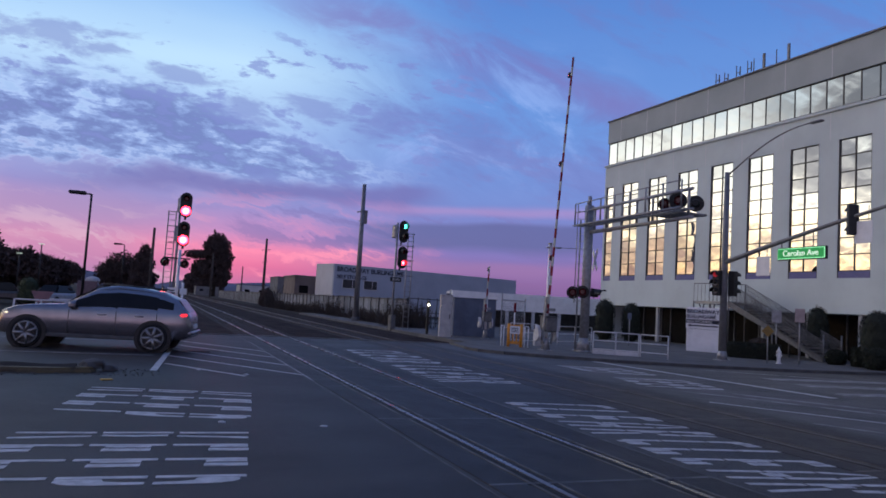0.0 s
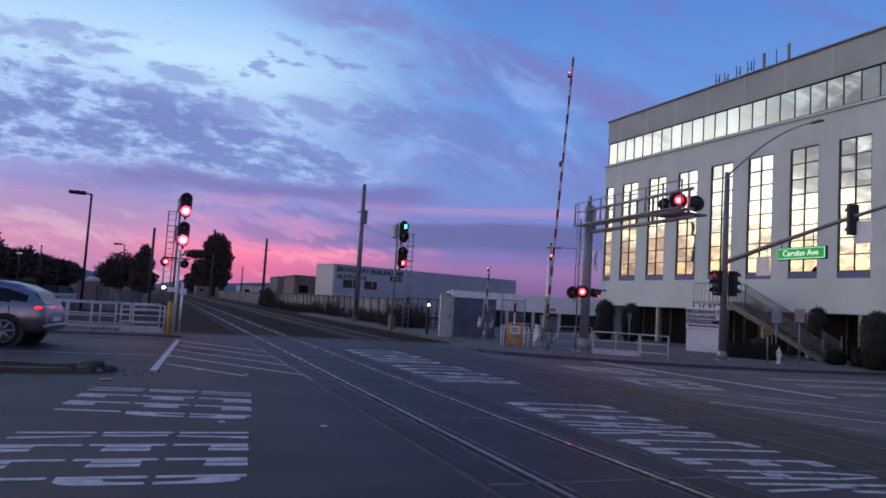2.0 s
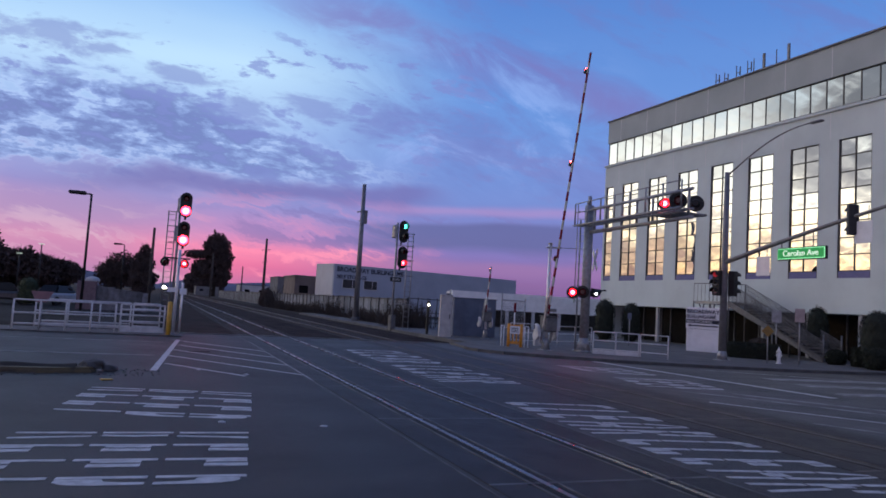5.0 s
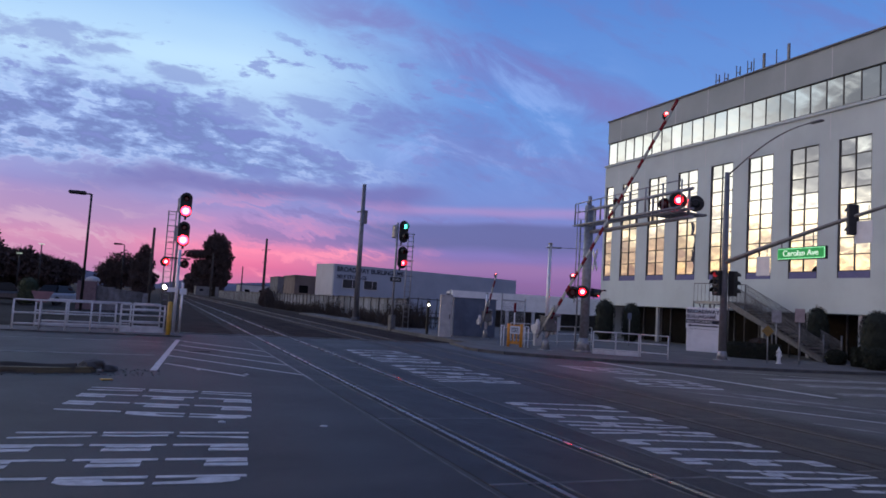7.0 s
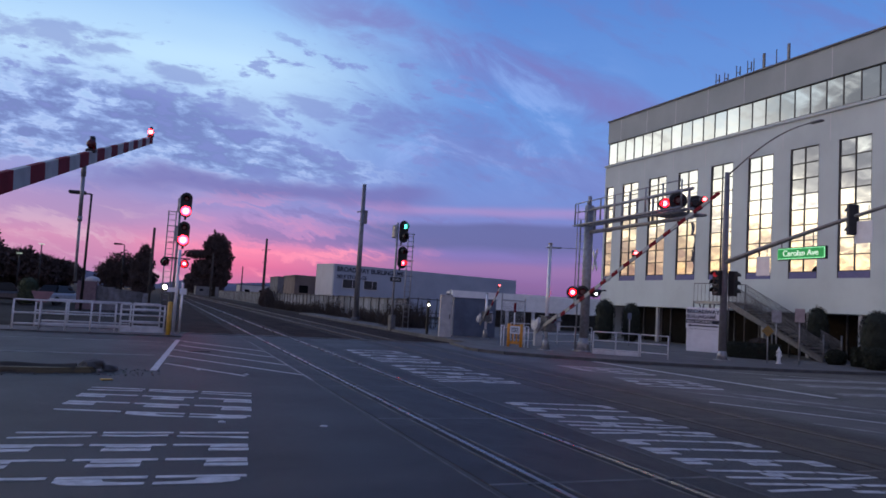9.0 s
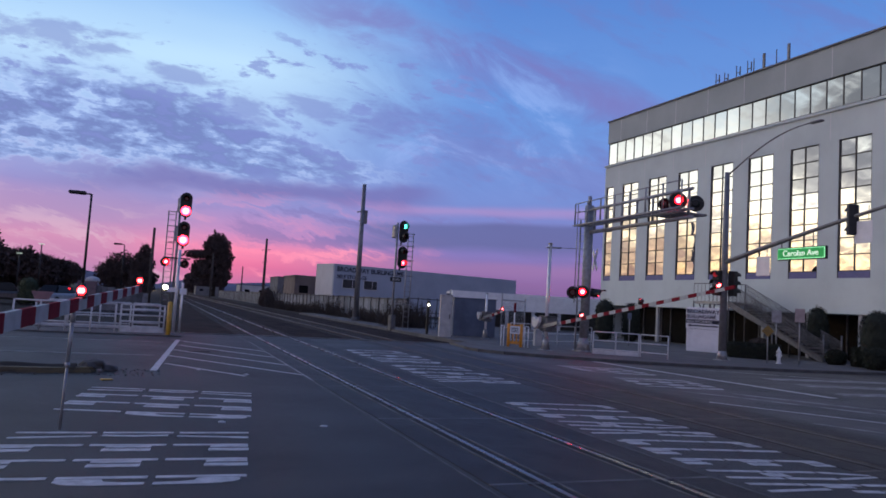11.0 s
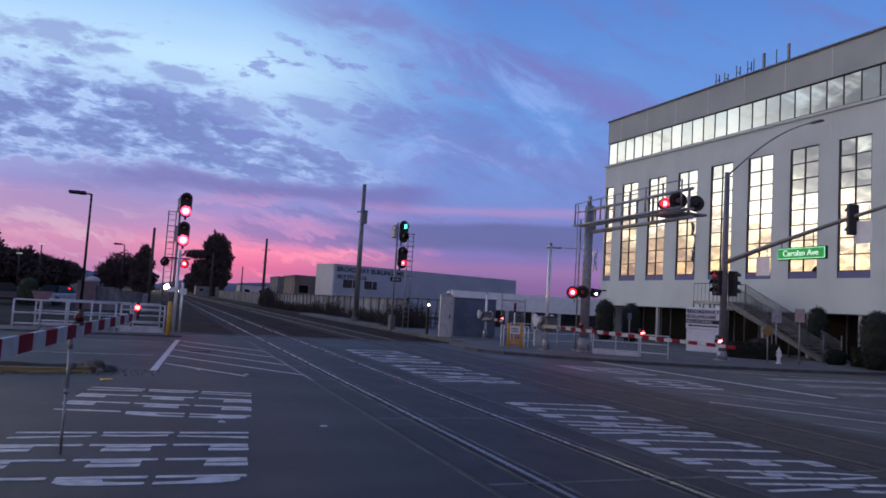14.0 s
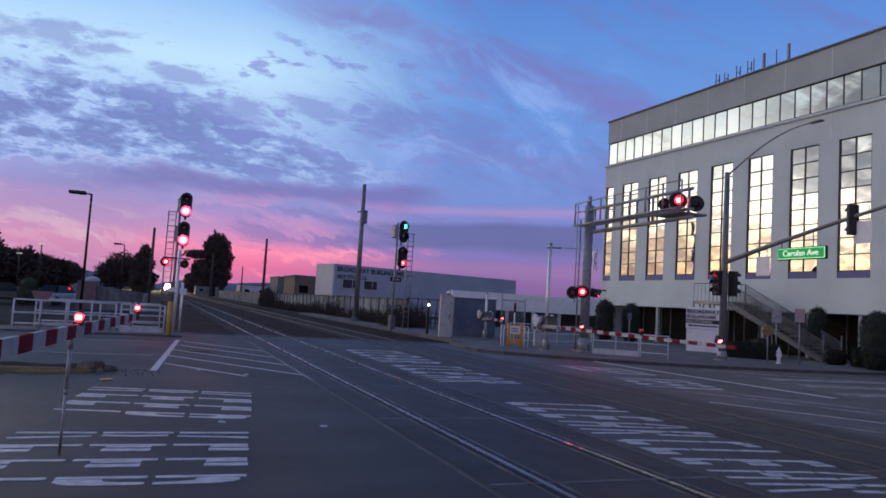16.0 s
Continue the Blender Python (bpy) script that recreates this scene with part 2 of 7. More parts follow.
def mirror_glass(name, tint, rough=0.02, vary=0.0):
    m = bpy.data.materials.new(name)
    m.use_nodes = True
    t = m.node_tree
    p = t.nodes["Principled BSDF"]
    p.inputs["Metallic"].default_value = 1.0
    p.inputs["Roughness"].default_value = rough
    info = t.nodes.new("ShaderNodeObjectInfo")
    t.links.new(blend(t, info.outputs["Random"], tint, tuple(c * (1 - vary) for c in tint[:3]) + (1.0,)), p.inputs["Base Color"])
    co = t.nodes.new("ShaderNodeTexCoord")
    n = node(t, "ShaderNodeTexNoise", Scale=0.8, Detail=1.0)
    t.links.new(co.outputs["Object"], n.inputs["Vector"])
    b = node(t, "ShaderNodeBump", Strength=0.06, Distance=0.05)
    t.links.new(n.outputs["Fac"], b.inputs["Height"])
    t.links.new(b.outputs[0], p.inputs["Normal"])
    return m


def asphalt():
    m = surface("asphalt", grey(0.047, (1.04, 1, 0.94)), grey(0.032, (1.04, 1, 0.94)), rough=0.62, scale=0.35, fine=180, bump=0.35, stain=0.5, spec=0.40)
    t = m.node_tree
    p = t.nodes["Principled BSDF"]
    col = p.inputs["Base Color"].links[0].from_socket
    co = t.nodes.new("ShaderNodeTexCoord")
    long = t.nodes.new("ShaderNodeMapping")
    long.inputs["Scale"].default_value = (0.06, 0.9, 1.0)
    t.links.new(co.outputs["Object"], long.inputs["Vector"])
    tyre = node(t, "ShaderNodeTexNoise", Scale=1.0, Detail=3.0)
    t.links.new(long.outputs[0], tyre.inputs["Vector"])
    crack = t.nodes.new("ShaderNodeTexVoronoi")
    crack.feature = "DISTANCE_TO_EDGE"
    crack.inputs["Scale"].default_value = 0.22
    warp = node(t, "ShaderNodeTexNoise", Scale=1.3, Detail=4.0)
    t.links.new(co.outputs["Object"], warp.inputs["Vector"])
    add = t.nodes.new("ShaderNodeVectorMath")
    add.operation = "ADD"
    t.links.new(co.outputs["Object"], add.inputs[0]), t.links.new(warp.outputs["Color"], add.inputs[1])
    t.links.new(add.outputs[0], crack.inputs["Vector"])
    patch = t.nodes.new("ShaderNodeTexVoronoi")
    patch.inputs["Scale"].default_value = 0.10
    patch.distance = "CHEBYCHEV"
    t.links.new(co.outputs["Object"], patch.inputs["Vector"])
    k = maths(t, "MULTIPLY", span(t, tyre.outputs["Fac"], 0.3, 0.7, 0.80, 1.18), span(t, crack.outputs["Distance"], 0.0, 0.006, 0.55, 1.0))
    tone = t.nodes.new("ShaderNodeSeparateColor")
    t.links.new(patch.outputs["Color"], tone.inputs[0])
    # darker on this side of the tracks, paler beyond them
    place = t.nodes.new("ShaderNodeSeparateXYZ")
    t.links.new(co.outputs["Object"], place.inputs[0])
    k = maths(t, "MULTIPLY", k, span(t, place.outputs[0], 10.95, 11.5, 1.0, 2.05))
    k = maths(t, "MULTIPLY", k, span(t, place.outputs[0], 3.05, 3.12, 0.55, 1.0))
    k = maths(t, "MULTIPLY", k, maths(t, "MULTIPLY_ADD", tone.outputs[0], 0.22, 0.89))
    comb = t.nodes.new("ShaderNodeCombineColor")
    for i in range(3):
        t.links.new(k, comb.inputs[i])
    t.links.new(blend(t, 1.0, col, comb.outputs[0], "MULTIPLY"), p.inputs["Base Color"])
    return m


ASPHALT = asphalt()
# darker asphalt for the lot: the trees' shade is put into its colour
LOT = surface("shaded_lot_asphalt", grey(0.030), grey(0.018), rough=0.9, scale=0.3, fine=90, bump=0.3, stain=0.5, spec=0.08)
PANEL = surface("crossing_panel_rubber", grey(0.025, (1.06, 1, 0.93)), grey(0.018, (1.06, 1, 0.93)), rough=0.6, scale=1.2, fine=90, bump=0.3, stain=0.4, spec=0.3, vary=0.2)
BLACK_RUBBER = surface("black_rubber_seal", grey(0.024), grey(0.016), rough=0.7, spec=0.22)
PANEL_BROWN = surface("crossing_panel_timber", (0.038, 0.032, 0.029, 1), (0.024, 0.021, 0.020, 1), spec=0.3, rough=0.6, scale=1.5, fine=70, bump=0.3, vary=0.25)
EDGE = surface("worn_steel_edge", grey(0.13), grey(0.065), rough=0.6, metal=0.0, spec=0.25, scale=2, fine=80)
RAILHEAD = surface("polished_rail", grey(0.11), grey(0.07), rough=0.28, metal=0.1, spec=0.3, scale=2, fine=40, bump=0.03)
EDGE_BROWN = surface("brown_steel_edge", (0.125, 0.105, 0.092, 1), (0.07, 0.06, 0.055, 1), rough=0.7, scale=2, fine=80)
RAIL_DULL = surface("dull_brown_rail", (0.09, 0.08, 0.076, 1), (0.06, 0.052, 0.05, 1), rough=0.5, metal=0.4, scale=2, fine=40, bump=0.05)
RUST = surface("rusty_rail_side", (0.10, 0.05, 0.03, 1), (0.05, 0.03, 0.02, 1), rough=0.8, metal=0.2, scale=3)
PAINT = surface("worn_white_road_paint", grey(0.55), grey(0.36), rough=0.6, scale=5, fine=120, bump=0.25, stain=0.6)
PAINT_WORN = surface("nearly_worn_off_road_paint", grey(0.30), grey(0.12), rough=0.65, scale=2.5, fine=60, bump=0.25, stain=0.7)
BALLAST = surface("track_ballast", (0.040, 0.027, 0.026, 1), (0.013, 0.010, 0.010, 1), rough=0.95, scale=0.6, fine=22, bump=1.0, stain=1.0, spec=0.1)
EARTH = surface("dark_earth", (0.05, 0.045, 0.04, 1), (0.03, 0.03, 0.028, 1), rough=0.95, scale=0.1, fine=3, bump=0.5, spec=0.1)
CONCRETE = surface("pavement_concrete", grey(0.125, (1, 0.98, 0.96)), grey(0.085), rough=0.85, scale=0.9, fine=60, bump=0.25, stain=0.4)
KERB = surface("kerb_concrete", grey(0.10), grey(0.06), rough=0.85, scale=2, fine=50)
KERB_YELLOW = surface("faded_yellow_kerb", (0.13, 0.11, 0.06, 1), grey(0.05), rough=0.85, scale=3, fine=40, stain=0.7)
TIE = surface("weathered_tie", (0.06, 0.05, 0.045, 1), grey(0.035), rough=0.9)
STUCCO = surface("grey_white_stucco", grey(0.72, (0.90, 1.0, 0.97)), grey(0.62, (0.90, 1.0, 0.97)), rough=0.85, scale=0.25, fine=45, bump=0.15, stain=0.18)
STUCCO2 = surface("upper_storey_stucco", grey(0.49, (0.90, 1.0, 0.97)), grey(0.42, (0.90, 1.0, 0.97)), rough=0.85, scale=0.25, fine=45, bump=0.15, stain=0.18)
STUCCO_PALE = surface("pale_joint_sealant", grey(0.74), grey(0.64), rough=0.8, scale=1)
SPANDREL = surface("blue_spandrel", (0.10, 0.11, 0.30, 1), (0.08, 0.09, 0.24, 1), rough=0.4)
BRONZE = surface("dark_bronze_frame", grey(0.06), grey(0.045), rough=0.45, metal=0.5, scale=4)
PANE = mirror_glass("reflective_pane", (0.74, 0.76, 0.76, 1), vary=0.22)
PANE_DARK = surface("dark_shop_glass", grey(0.014), grey(0.009), rough=0.25, scale=1, bump=0.0, spec=0.06)
GALV = surface("galvanised_steel", grey(0.36, (0.98, 1, 1.03)), grey(0.26), rough=0.5, metal=0.55, scale=5, fine=50, bump=0.08)
CAST = surface("pale_cast_iron_paint", grey(0.62), grey(0.46), rough=0.6, scale=4, fine=40, stain=0.5)
PANE_GREY = surface("grey_window_pane", grey(0.06), grey(0.04), rough=0.35, scale=1.5, fine=12, bump=0.0, spec=0.3)
STEEL = surface("dull_grey_steel", grey(0.16), grey(0.11), rough=0.6, metal=0.2, scale=4)
POLE = surface("painted_steel_pole", grey(0.22, (1, 1.0, 1.05)), grey(0.16), rough=0.5, metal=0.3, scale=4)
WHITE = surface("white_painted_steel", grey(0.80), grey(0.66), rough=0.5, scale=4, fine=40, bump=0.08, stain=0.3)
RAILING = surface("chalky_white_rail_paint", grey(0.66), grey(0.52), rough=0.7, scale=4, fine=40, bump=0.08, stain=0.4, spec=0.2)
BLACK = surface("black_painted_metal", grey(0.018), grey(0.012), rough=0.55, scale=6)
ALU = surface("silver_mast", grey(0.78), grey(0.68), rough=0.35, metal=0.35, scale=5, bump=0.04)
ARM_W = surface("gate_arm_white", grey(0.50, (0.94, 1, 1)), grey(0.40, (0.94, 1, 1)), rough=0.75, scale=5, stain=0.25, spec=0.15)
ARM_R = surface("gate_arm_red", (0.21, 0.012, 0.024, 1), (0.15, 0.010, 0.02, 1), rough=0.75, scale=5, spec=0.12)
YELLOW = surface("yellow_paint", (0.62, 0.36, 0.04, 1), (0.48, 0.27, 0.04, 1), rough=0.5, scale=5)
ORANGE = surface("orange_gate_paint", (0.72, 0.30, 0.03, 1), (0.6, 0.25, 0.03, 1), rough=0.5, scale=5)
SIGN_BACK = surface("pinkish_grey_sign_back", (0.42, 0.34, 0.32, 1), (0.33, 0.27, 0.26, 1), rough=0.5, metal=0.2, scale=5)
ORANGE_DULL = surface("dull_yellow_plate", (0.28, 0.17, 0.03, 1), (0.2, 0.12, 0.03, 1), rough=0.6, scale=5)
GREEN_SIGN = glowing("lit_green_sign_face", (0.012, 0.34, 0.075), 0.62)
SIGN_WHITE = glowing("lit_sign_letters", (0.80, 1.0, 0.84), 0.75)
BOARD = surface("white_sign_board", grey(0.86), grey(0.78), rough=0.55, scale=2, stain=0.15)
NAVY = surface("navy_lettering", (0.015, 0.02, 0.06, 1), grey(0.02), rough=0.6)
BLUE_WALL = surface("pale_blue_grey_wall", (0.42, 0.46, 0.52, 1), (0.36, 0.40, 0.46, 1), rough=0.8, scale=0.3, fine=20, stain=0.15)
WHITE_WALL = surface("white_warehouse_wall", grey(0.62), grey(0.52), rough=0.8, scale=0.3, fine=20, stain=0.15)
TAN_WALL = surface("tan_far_wall", (0.20, 0.16, 0.14, 1), rough=0.85, scale=0.4)
GREY_WALL = surface("grey_far_wall", grey(0.2), rough=0.85, scale=0.4)
FENCE_BOARD = surface("weathered_fence_board", grey(0.29, (0.92, 0.98, 1.06)), grey(0.19, (0.92, 0.98, 1.06)), rough=0.85, scale=1.5, fine=25, vary=0.5)
SHED = surface("blue_grey_cabinet_steel", (0.12, 0.15, 0.21, 1), (0.085, 0.11, 0.16, 1), rough=0.55, scale=1.5, stain=0.2)
CABINET = surface("pale_cabinet_paint", grey(0.48, (1, 1, 0.97)), grey(0.38), rough=0.55, scale=3)
LEAF_DARK = surface("dark_foliage", (0.105, 0.080, 0.074, 1), (0.062, 0.048, 0.046, 1), rough=0.9, scale=0.7, fine=9, bump=0, stain=0.4, spec=0.1)
LEAF = surface("hedge_foliage", (0.014, 0.021, 0.010, 1), (0.007, 0.011, 0.006, 1), rough=0.8, scale=3, fine=14, bump=0, stain=0.8)
LEAF_LOT = surface("grey_green_foliage", (0.055, 0.075, 0.035, 1), (0.03, 0.042, 0.02, 1), rough=0.8, scale=3, fine=14, bump=0, stain=0.8)
DRY = surface("dry_brush", (0.075, 0.058, 0.048, 1), (0.036, 0.029, 0.026, 1), rough=0.9, scale=3, fine=14, bump=0, stain=0.8)
BARK = surface("bark", (0.06, 0.045, 0.035, 1), grey(0.03), rough=0.95, scale=4, fine=30, bump=0.6)
WOODPOLE = surface("utility_pole_wood", (0.09, 0.07, 0.06, 1), grey(0.05), rough=0.9, scale=3, fine=30)
HILL = surface("distant_hill", (0.09, 0.10, 0.17, 1), (0.07, 0.08, 0.14, 1), rough=1.0, scale=0.01, fine=0.05, bump=0)
CAR_PAINT = surface("silver_grey_car_paint", grey(0.27, (1.0, 0.97, 1.04)), grey(0.24, (1.0, 0.97, 1.04)), rough=0.22, metal=0.75, scale=2, fine=300, bump=0.0, stain=0.08)
CAR_GLASS = surface("dark_car_glass", grey(0.014, (1.1, 1, 1)), grey(0.010), rough=0.12, scale=1, bump=0, spec=0.22)
TYRE = surface("tyre_rubber", grey(0.014), grey(0.01), rough=0.85)
RIM = surface("alloy_rim", grey(0.36), grey(0.28), rough=0.35, metal=0.9)
PARKED = surface("parked_car_paint", grey(0.09), grey(0.06), rough=0.35, metal=0.3, vary=0.8)
PLASTIC = surface("grey_plastic", grey(0.10), grey(0.07), rough=0.7)
RED_GLOW = glowing("lit_red_lens", (1.0, 0.0011, 0.003), 80.0)
RED_CORE = glowing("lit_red_lens_core", (1.0, 0.021, 0.028), 80.0)
RED_DARK = surface("unlit_red_lens", (0.10, 0.008, 0.010, 1), (0.06, 0.006, 0.008, 1), rough=0.25, bump=0)
GREEN_GLOW = glowing("lit_green_lens", (0.10, 0.95, 0.75), 3.5)
WARM_GLOW = glowing("lit_warm_white_lamp", (1.0, 0.80, 0.55), 30.0)
WHITE_GLOW = glowing("lit_white_lamp", (0.95, 0.95, 1.0), 9.0)
TRAIN_GLOW = glowing("train_headlight_glare", (1.0, 0.72, 0.38), 2500.0)
DITCH_GLOW = glowing("train_ditch_light", (1.0, 0.62, 0.25), 5.0)
SMALL_RED = glowing("lit_small_red_lamp", (1.0, 0.014, 0.02), 9.0)
SMALL_CORE = glowing("lit_small_red_core", (1.0, 0.05, 0.055), 26.0)
SIGNAL_RED = glowing("lit_railway_red_lens", (1.0, 0.012, 0.03), 26.0)
SIGNAL_CORE = glowing("lit_railway_red_core", (1.0, 0.035, 0.045), 40.0)
BEAM = glowing("car_low_beam", (1.0, 0.84, 0.60), 1400.0)
TAIL_GLOW = glowing("lit_tail_lamp", (1.0, 0.02, 0.03), 2.2)
HEAD_GLOW = glowing("lit_headlamp", (1.0, 0.85, 0.6), 1.1)


# ================= mesh helpers =================
def box(bm, x0, x1, y0, y1, z0, z1, bevel=0.0, mat=0):
    vs = [bm.verts.new((x, y, z)) for z in (z0, z1) for y in (y0, y1) for x in (x0, x1)]
    fs = [bm.faces.new([vs[i] for i in f]) for f in ((0, 2, 3, 1), (4, 5, 7, 6), (0, 1, 5, 4), (2, 6, 7, 3), (0, 4, 6, 2), (1, 3, 7, 5))]
    for f in fs:
        f.material_index = mat
    if bevel:
        es = list({e for f in fs for e in f.edges})
        bmesh.ops.bevel(bm, geom=es, offset=bevel, segments=1, affect="EDGES", profile=0.5)
    return fs


def tube(bm, a, b, r, r2=None, seg=12, caps=True, mat=0):
    a, b = Vector(a), Vector(b)
    r2 = r if r2 is None else r2
    d = (b - a).normalized()
    u = d.orthogonal().normalized()
    w = d.cross(u)
    rings = []
    for p, rr in ((a, r), (b, r2)):
        rings.append([bm.verts.new(p + rr * (math.cos(2 * math.pi * i / seg) * u + math.sin(2 * math.pi * i / seg) * w)) for i in range(seg)])
    for i in range(seg):
        f = bm.faces.new((rings[0][i], rings[0][(i + 1) % seg], rings[1][(i + 1) % seg], rings[1][i]))
        f.smooth, f.material_index = True, mat
    if caps:
        bm.faces.new(rings[0][::-1]).material_index = mat
        bm.faces.new(rings[1]).material_index = mat


def pipe(bm, pts, r, seg=10):
    for a, b in zip(pts, pts[1:]):
        tube(bm, a, b, r, seg=seg)
    for p in pts[1:-1]:
        bmesh.ops.create_icosphere(bm, subdivisions=1, radius=r * 1.02, matrix=Matrix.Translation(p))


def bent(bm, pts, r0, r1, seg=12):
    """One continuous bent tube through pts, tapering from r0 to r1."""
    pts = [Vector(p) for p in pts]
    rings = []
    for i, p in enumerate(pts):
        d = (pts[min(i + 1, len(pts) - 1)] - pts[max(i - 1, 0)]).normalized()
        u = d.cross(Vector((1, 0, 0)))
        u = (u if u.length > 0.1 else d.cross(Vector((0, 0, 1)))).normalized()
        w = d.cross(u)
        r = r0 + (r1 - r0) * i / (len(pts) - 1)
        rings.append([bm.verts.new(p + r * (math.cos(2 * math.pi * k / seg) * u + math.sin(2 * math.pi * k / seg) * w)) for k in range(seg)])
    for a, b in zip(rings, rings[1:]):
        for k in range(seg):
            bm.faces.new((a[k], a[(k + 1) % seg], b[(k + 1) % seg], b[k])).smooth = True
    bm.faces.new(rings[0][::-1]), bm.faces.new(rings[-1])


def prism(bm, pts, z0, z1):
    lo = [bm.verts.new((x, y, z0)) for x, y in pts]
    hi = [bm.verts.new((x, y, z1)) for x, y in pts]
    bm.faces.new(lo[::-1]), bm.faces.new(hi)
    n = len(pts)
    for i in range(n):
        bm.faces.new((lo[i], lo[(i + 1) % n], hi[(i + 1) % n], hi[i]))


def thing(name, at=(0, 0, 0), rz=0.0, label="", category="", group="", kind=""):
    ob = new(name)
    ob.empty_display_size = 0.2
    ob.matrix_basis = pose(*at, 0, 0, rz)
    return tagged(ob, label, category, group, kind)


def part(name, bm, material, parent=None, label="", at=None):
    me = bpy.data.meshes.new(name)
    bmesh.ops.recalc_face_normals(bm, faces=bm.faces)
    bm.to_mesh(me)
    bm.free()
    for m in (material if isinstance(material, (list, tuple)) else [material]):
        me.materials.append(m)
    ob = new(name, me)
    ob.parent = parent
    if at is not None:
        ob.matrix_basis = at
    if label:
        ob["label"] = label
    return ob


def again(name, ob, parent, at):
    o = new(name, ob.data)
    o.parent = parent
    o.matrix_basis = at
    return o


def B():
    return bmesh.new()


def sheet(name, pts, z0, z1, material, label, category):
    bm = B()
    prism(bm, pts, z0, z1)
    return tagged(part(name, bm, material), label, category, kind="structure")


def rect(x0, x1, y0, y1):
    return [(x0, y0), (x1, y0), (x1, y1), (x0, y1)]


def words(name, text, size, material, parent, at, depth=0.01, label="", bold=0.0):
    cu = bpy.data.curves.new(name, "FONT")
    cu.body, cu.size, cu.extrude, cu.offset = text, size, depth, bold
    tmp = bpy.data.objects.new(name, cu)
    scene.collection.objects.link(tmp)
    dg = bpy.context.evaluated_depsgraph_get()
    me = bpy.data.meshes.new_from_object(tmp.evaluated_get(dg))
    bpy.data.objects.remove(tmp)
    me.materials.clear()
    me.materials.append(material)
    ob = new(name, me)
    ob.parent = parent
    ob.matrix_basis = at
    if label:
        ob["label"] = label
    return ob


# ================= ground and road =================
sheet("ground", rect(-2500, 2500, -800, 4500), -0.5, -0.2, EARTH, "dark bare earth reaching the horizon", "ground")
sheet("road", rect(-220, 300, -60, 30.9), -0.19, 0.0, ASPHALT, "dark worn asphalt road across the level crossing", "road")
sheet("parking_lot", rect(-220, 0.2, 31.6, 210), -0.19, 0.02, LOT, "dark asphalt parking lot beside the tracks", "parking lot")
sheet("trackbed", rect(0.6, 13.4, 31.0, 1600), -0.19, -0.05, BALLAST, "dark crushed-stone ballast under the tracks", "trackbed")
# pavement of the far corner, with a rounded kerb
CORNER = [(12.55, 30.9), (12.0, 27.6), (12.1, 26.4), (12.7, 25.4), (14.2, 24.3), (16.2, 23.0), (19.2, 22.0), (22.5, 21.3), (26.0, 21.1), (30.0, 21.2), (120.0, 21.4), (120, 75), (13.6, 75), (13.6, 31.0)]
sheet("pavement", CORNER, -0.19, 0.10, CONCRETE, "grey concrete pavement on the corner by the crossing", "pavement")


def kerb_line(name, pts, w, z, material, label):
    bm = B()
    for (x0, y0), (x1, y1) in zip(pts, pts[1:]):
        d = Vector((x1 - x0, y1 - y0)).normalized()
        nx, ny = -d.y * w, d.x * w
        prism(bm, [(x0 - nx, y0 - ny), (x1 - nx, y1 - ny), (x1 + nx * 0.2, y1 + ny * 0.2), (x0 + nx * 0.2, y0 + ny * 0.2)], 0.001, z)
    return tagged(part(name, bm, material), label, "kerb", kind="structure")


sheet("pavement", [(-60, 27.9), (0.9, 28.3), (0.9, 30.85), (-60, 30.85)], -0.18, 0.05, KERB, "grey concrete pavement strip under the white railings", "pavement")
kerb_line("kerb", CORNER[1:11], 0.13, 0.113, KERB, "dark concrete kerb round the corner pavement")


def road_strip(name, a, b, w, material=PAINT, z=0.005, label="worn white painted road line"):
    a, b = Vector(a), Vector(b)
    d = (b - a).normalized()
    n = Vector((-d.y, d.x)) * w / 2
    bm = B()
    prism(bm, [tuple(a - n), tuple(b - n), tuple(b + n), tuple(a + n)], 0.0005, z)
    return tagged(part(name, bm, material), label, "road marking", kind="structure")


# ---- painted words, one letter a part; strokes have stencil gaps
def bars(bm, u, w, a, b, cuts=(0.34, 0.67)):
    edges = [a] + [c for c in cuts if a < c < b] + [b]
    for i, (v0, v1) in enumerate(zip(edges, edges[1:])):
        g0 = 0.014 if i else 0.0
        g1 = 0.014 if i < len(edges) - 2 else 0.0
        prism(bm, [(u - w / 2, v0 + g0), (u + w / 2, v0 + g0), (u + w / 2, v1 - g1), (u - w / 2, v1 - g1)], 0.0005, 0.006)


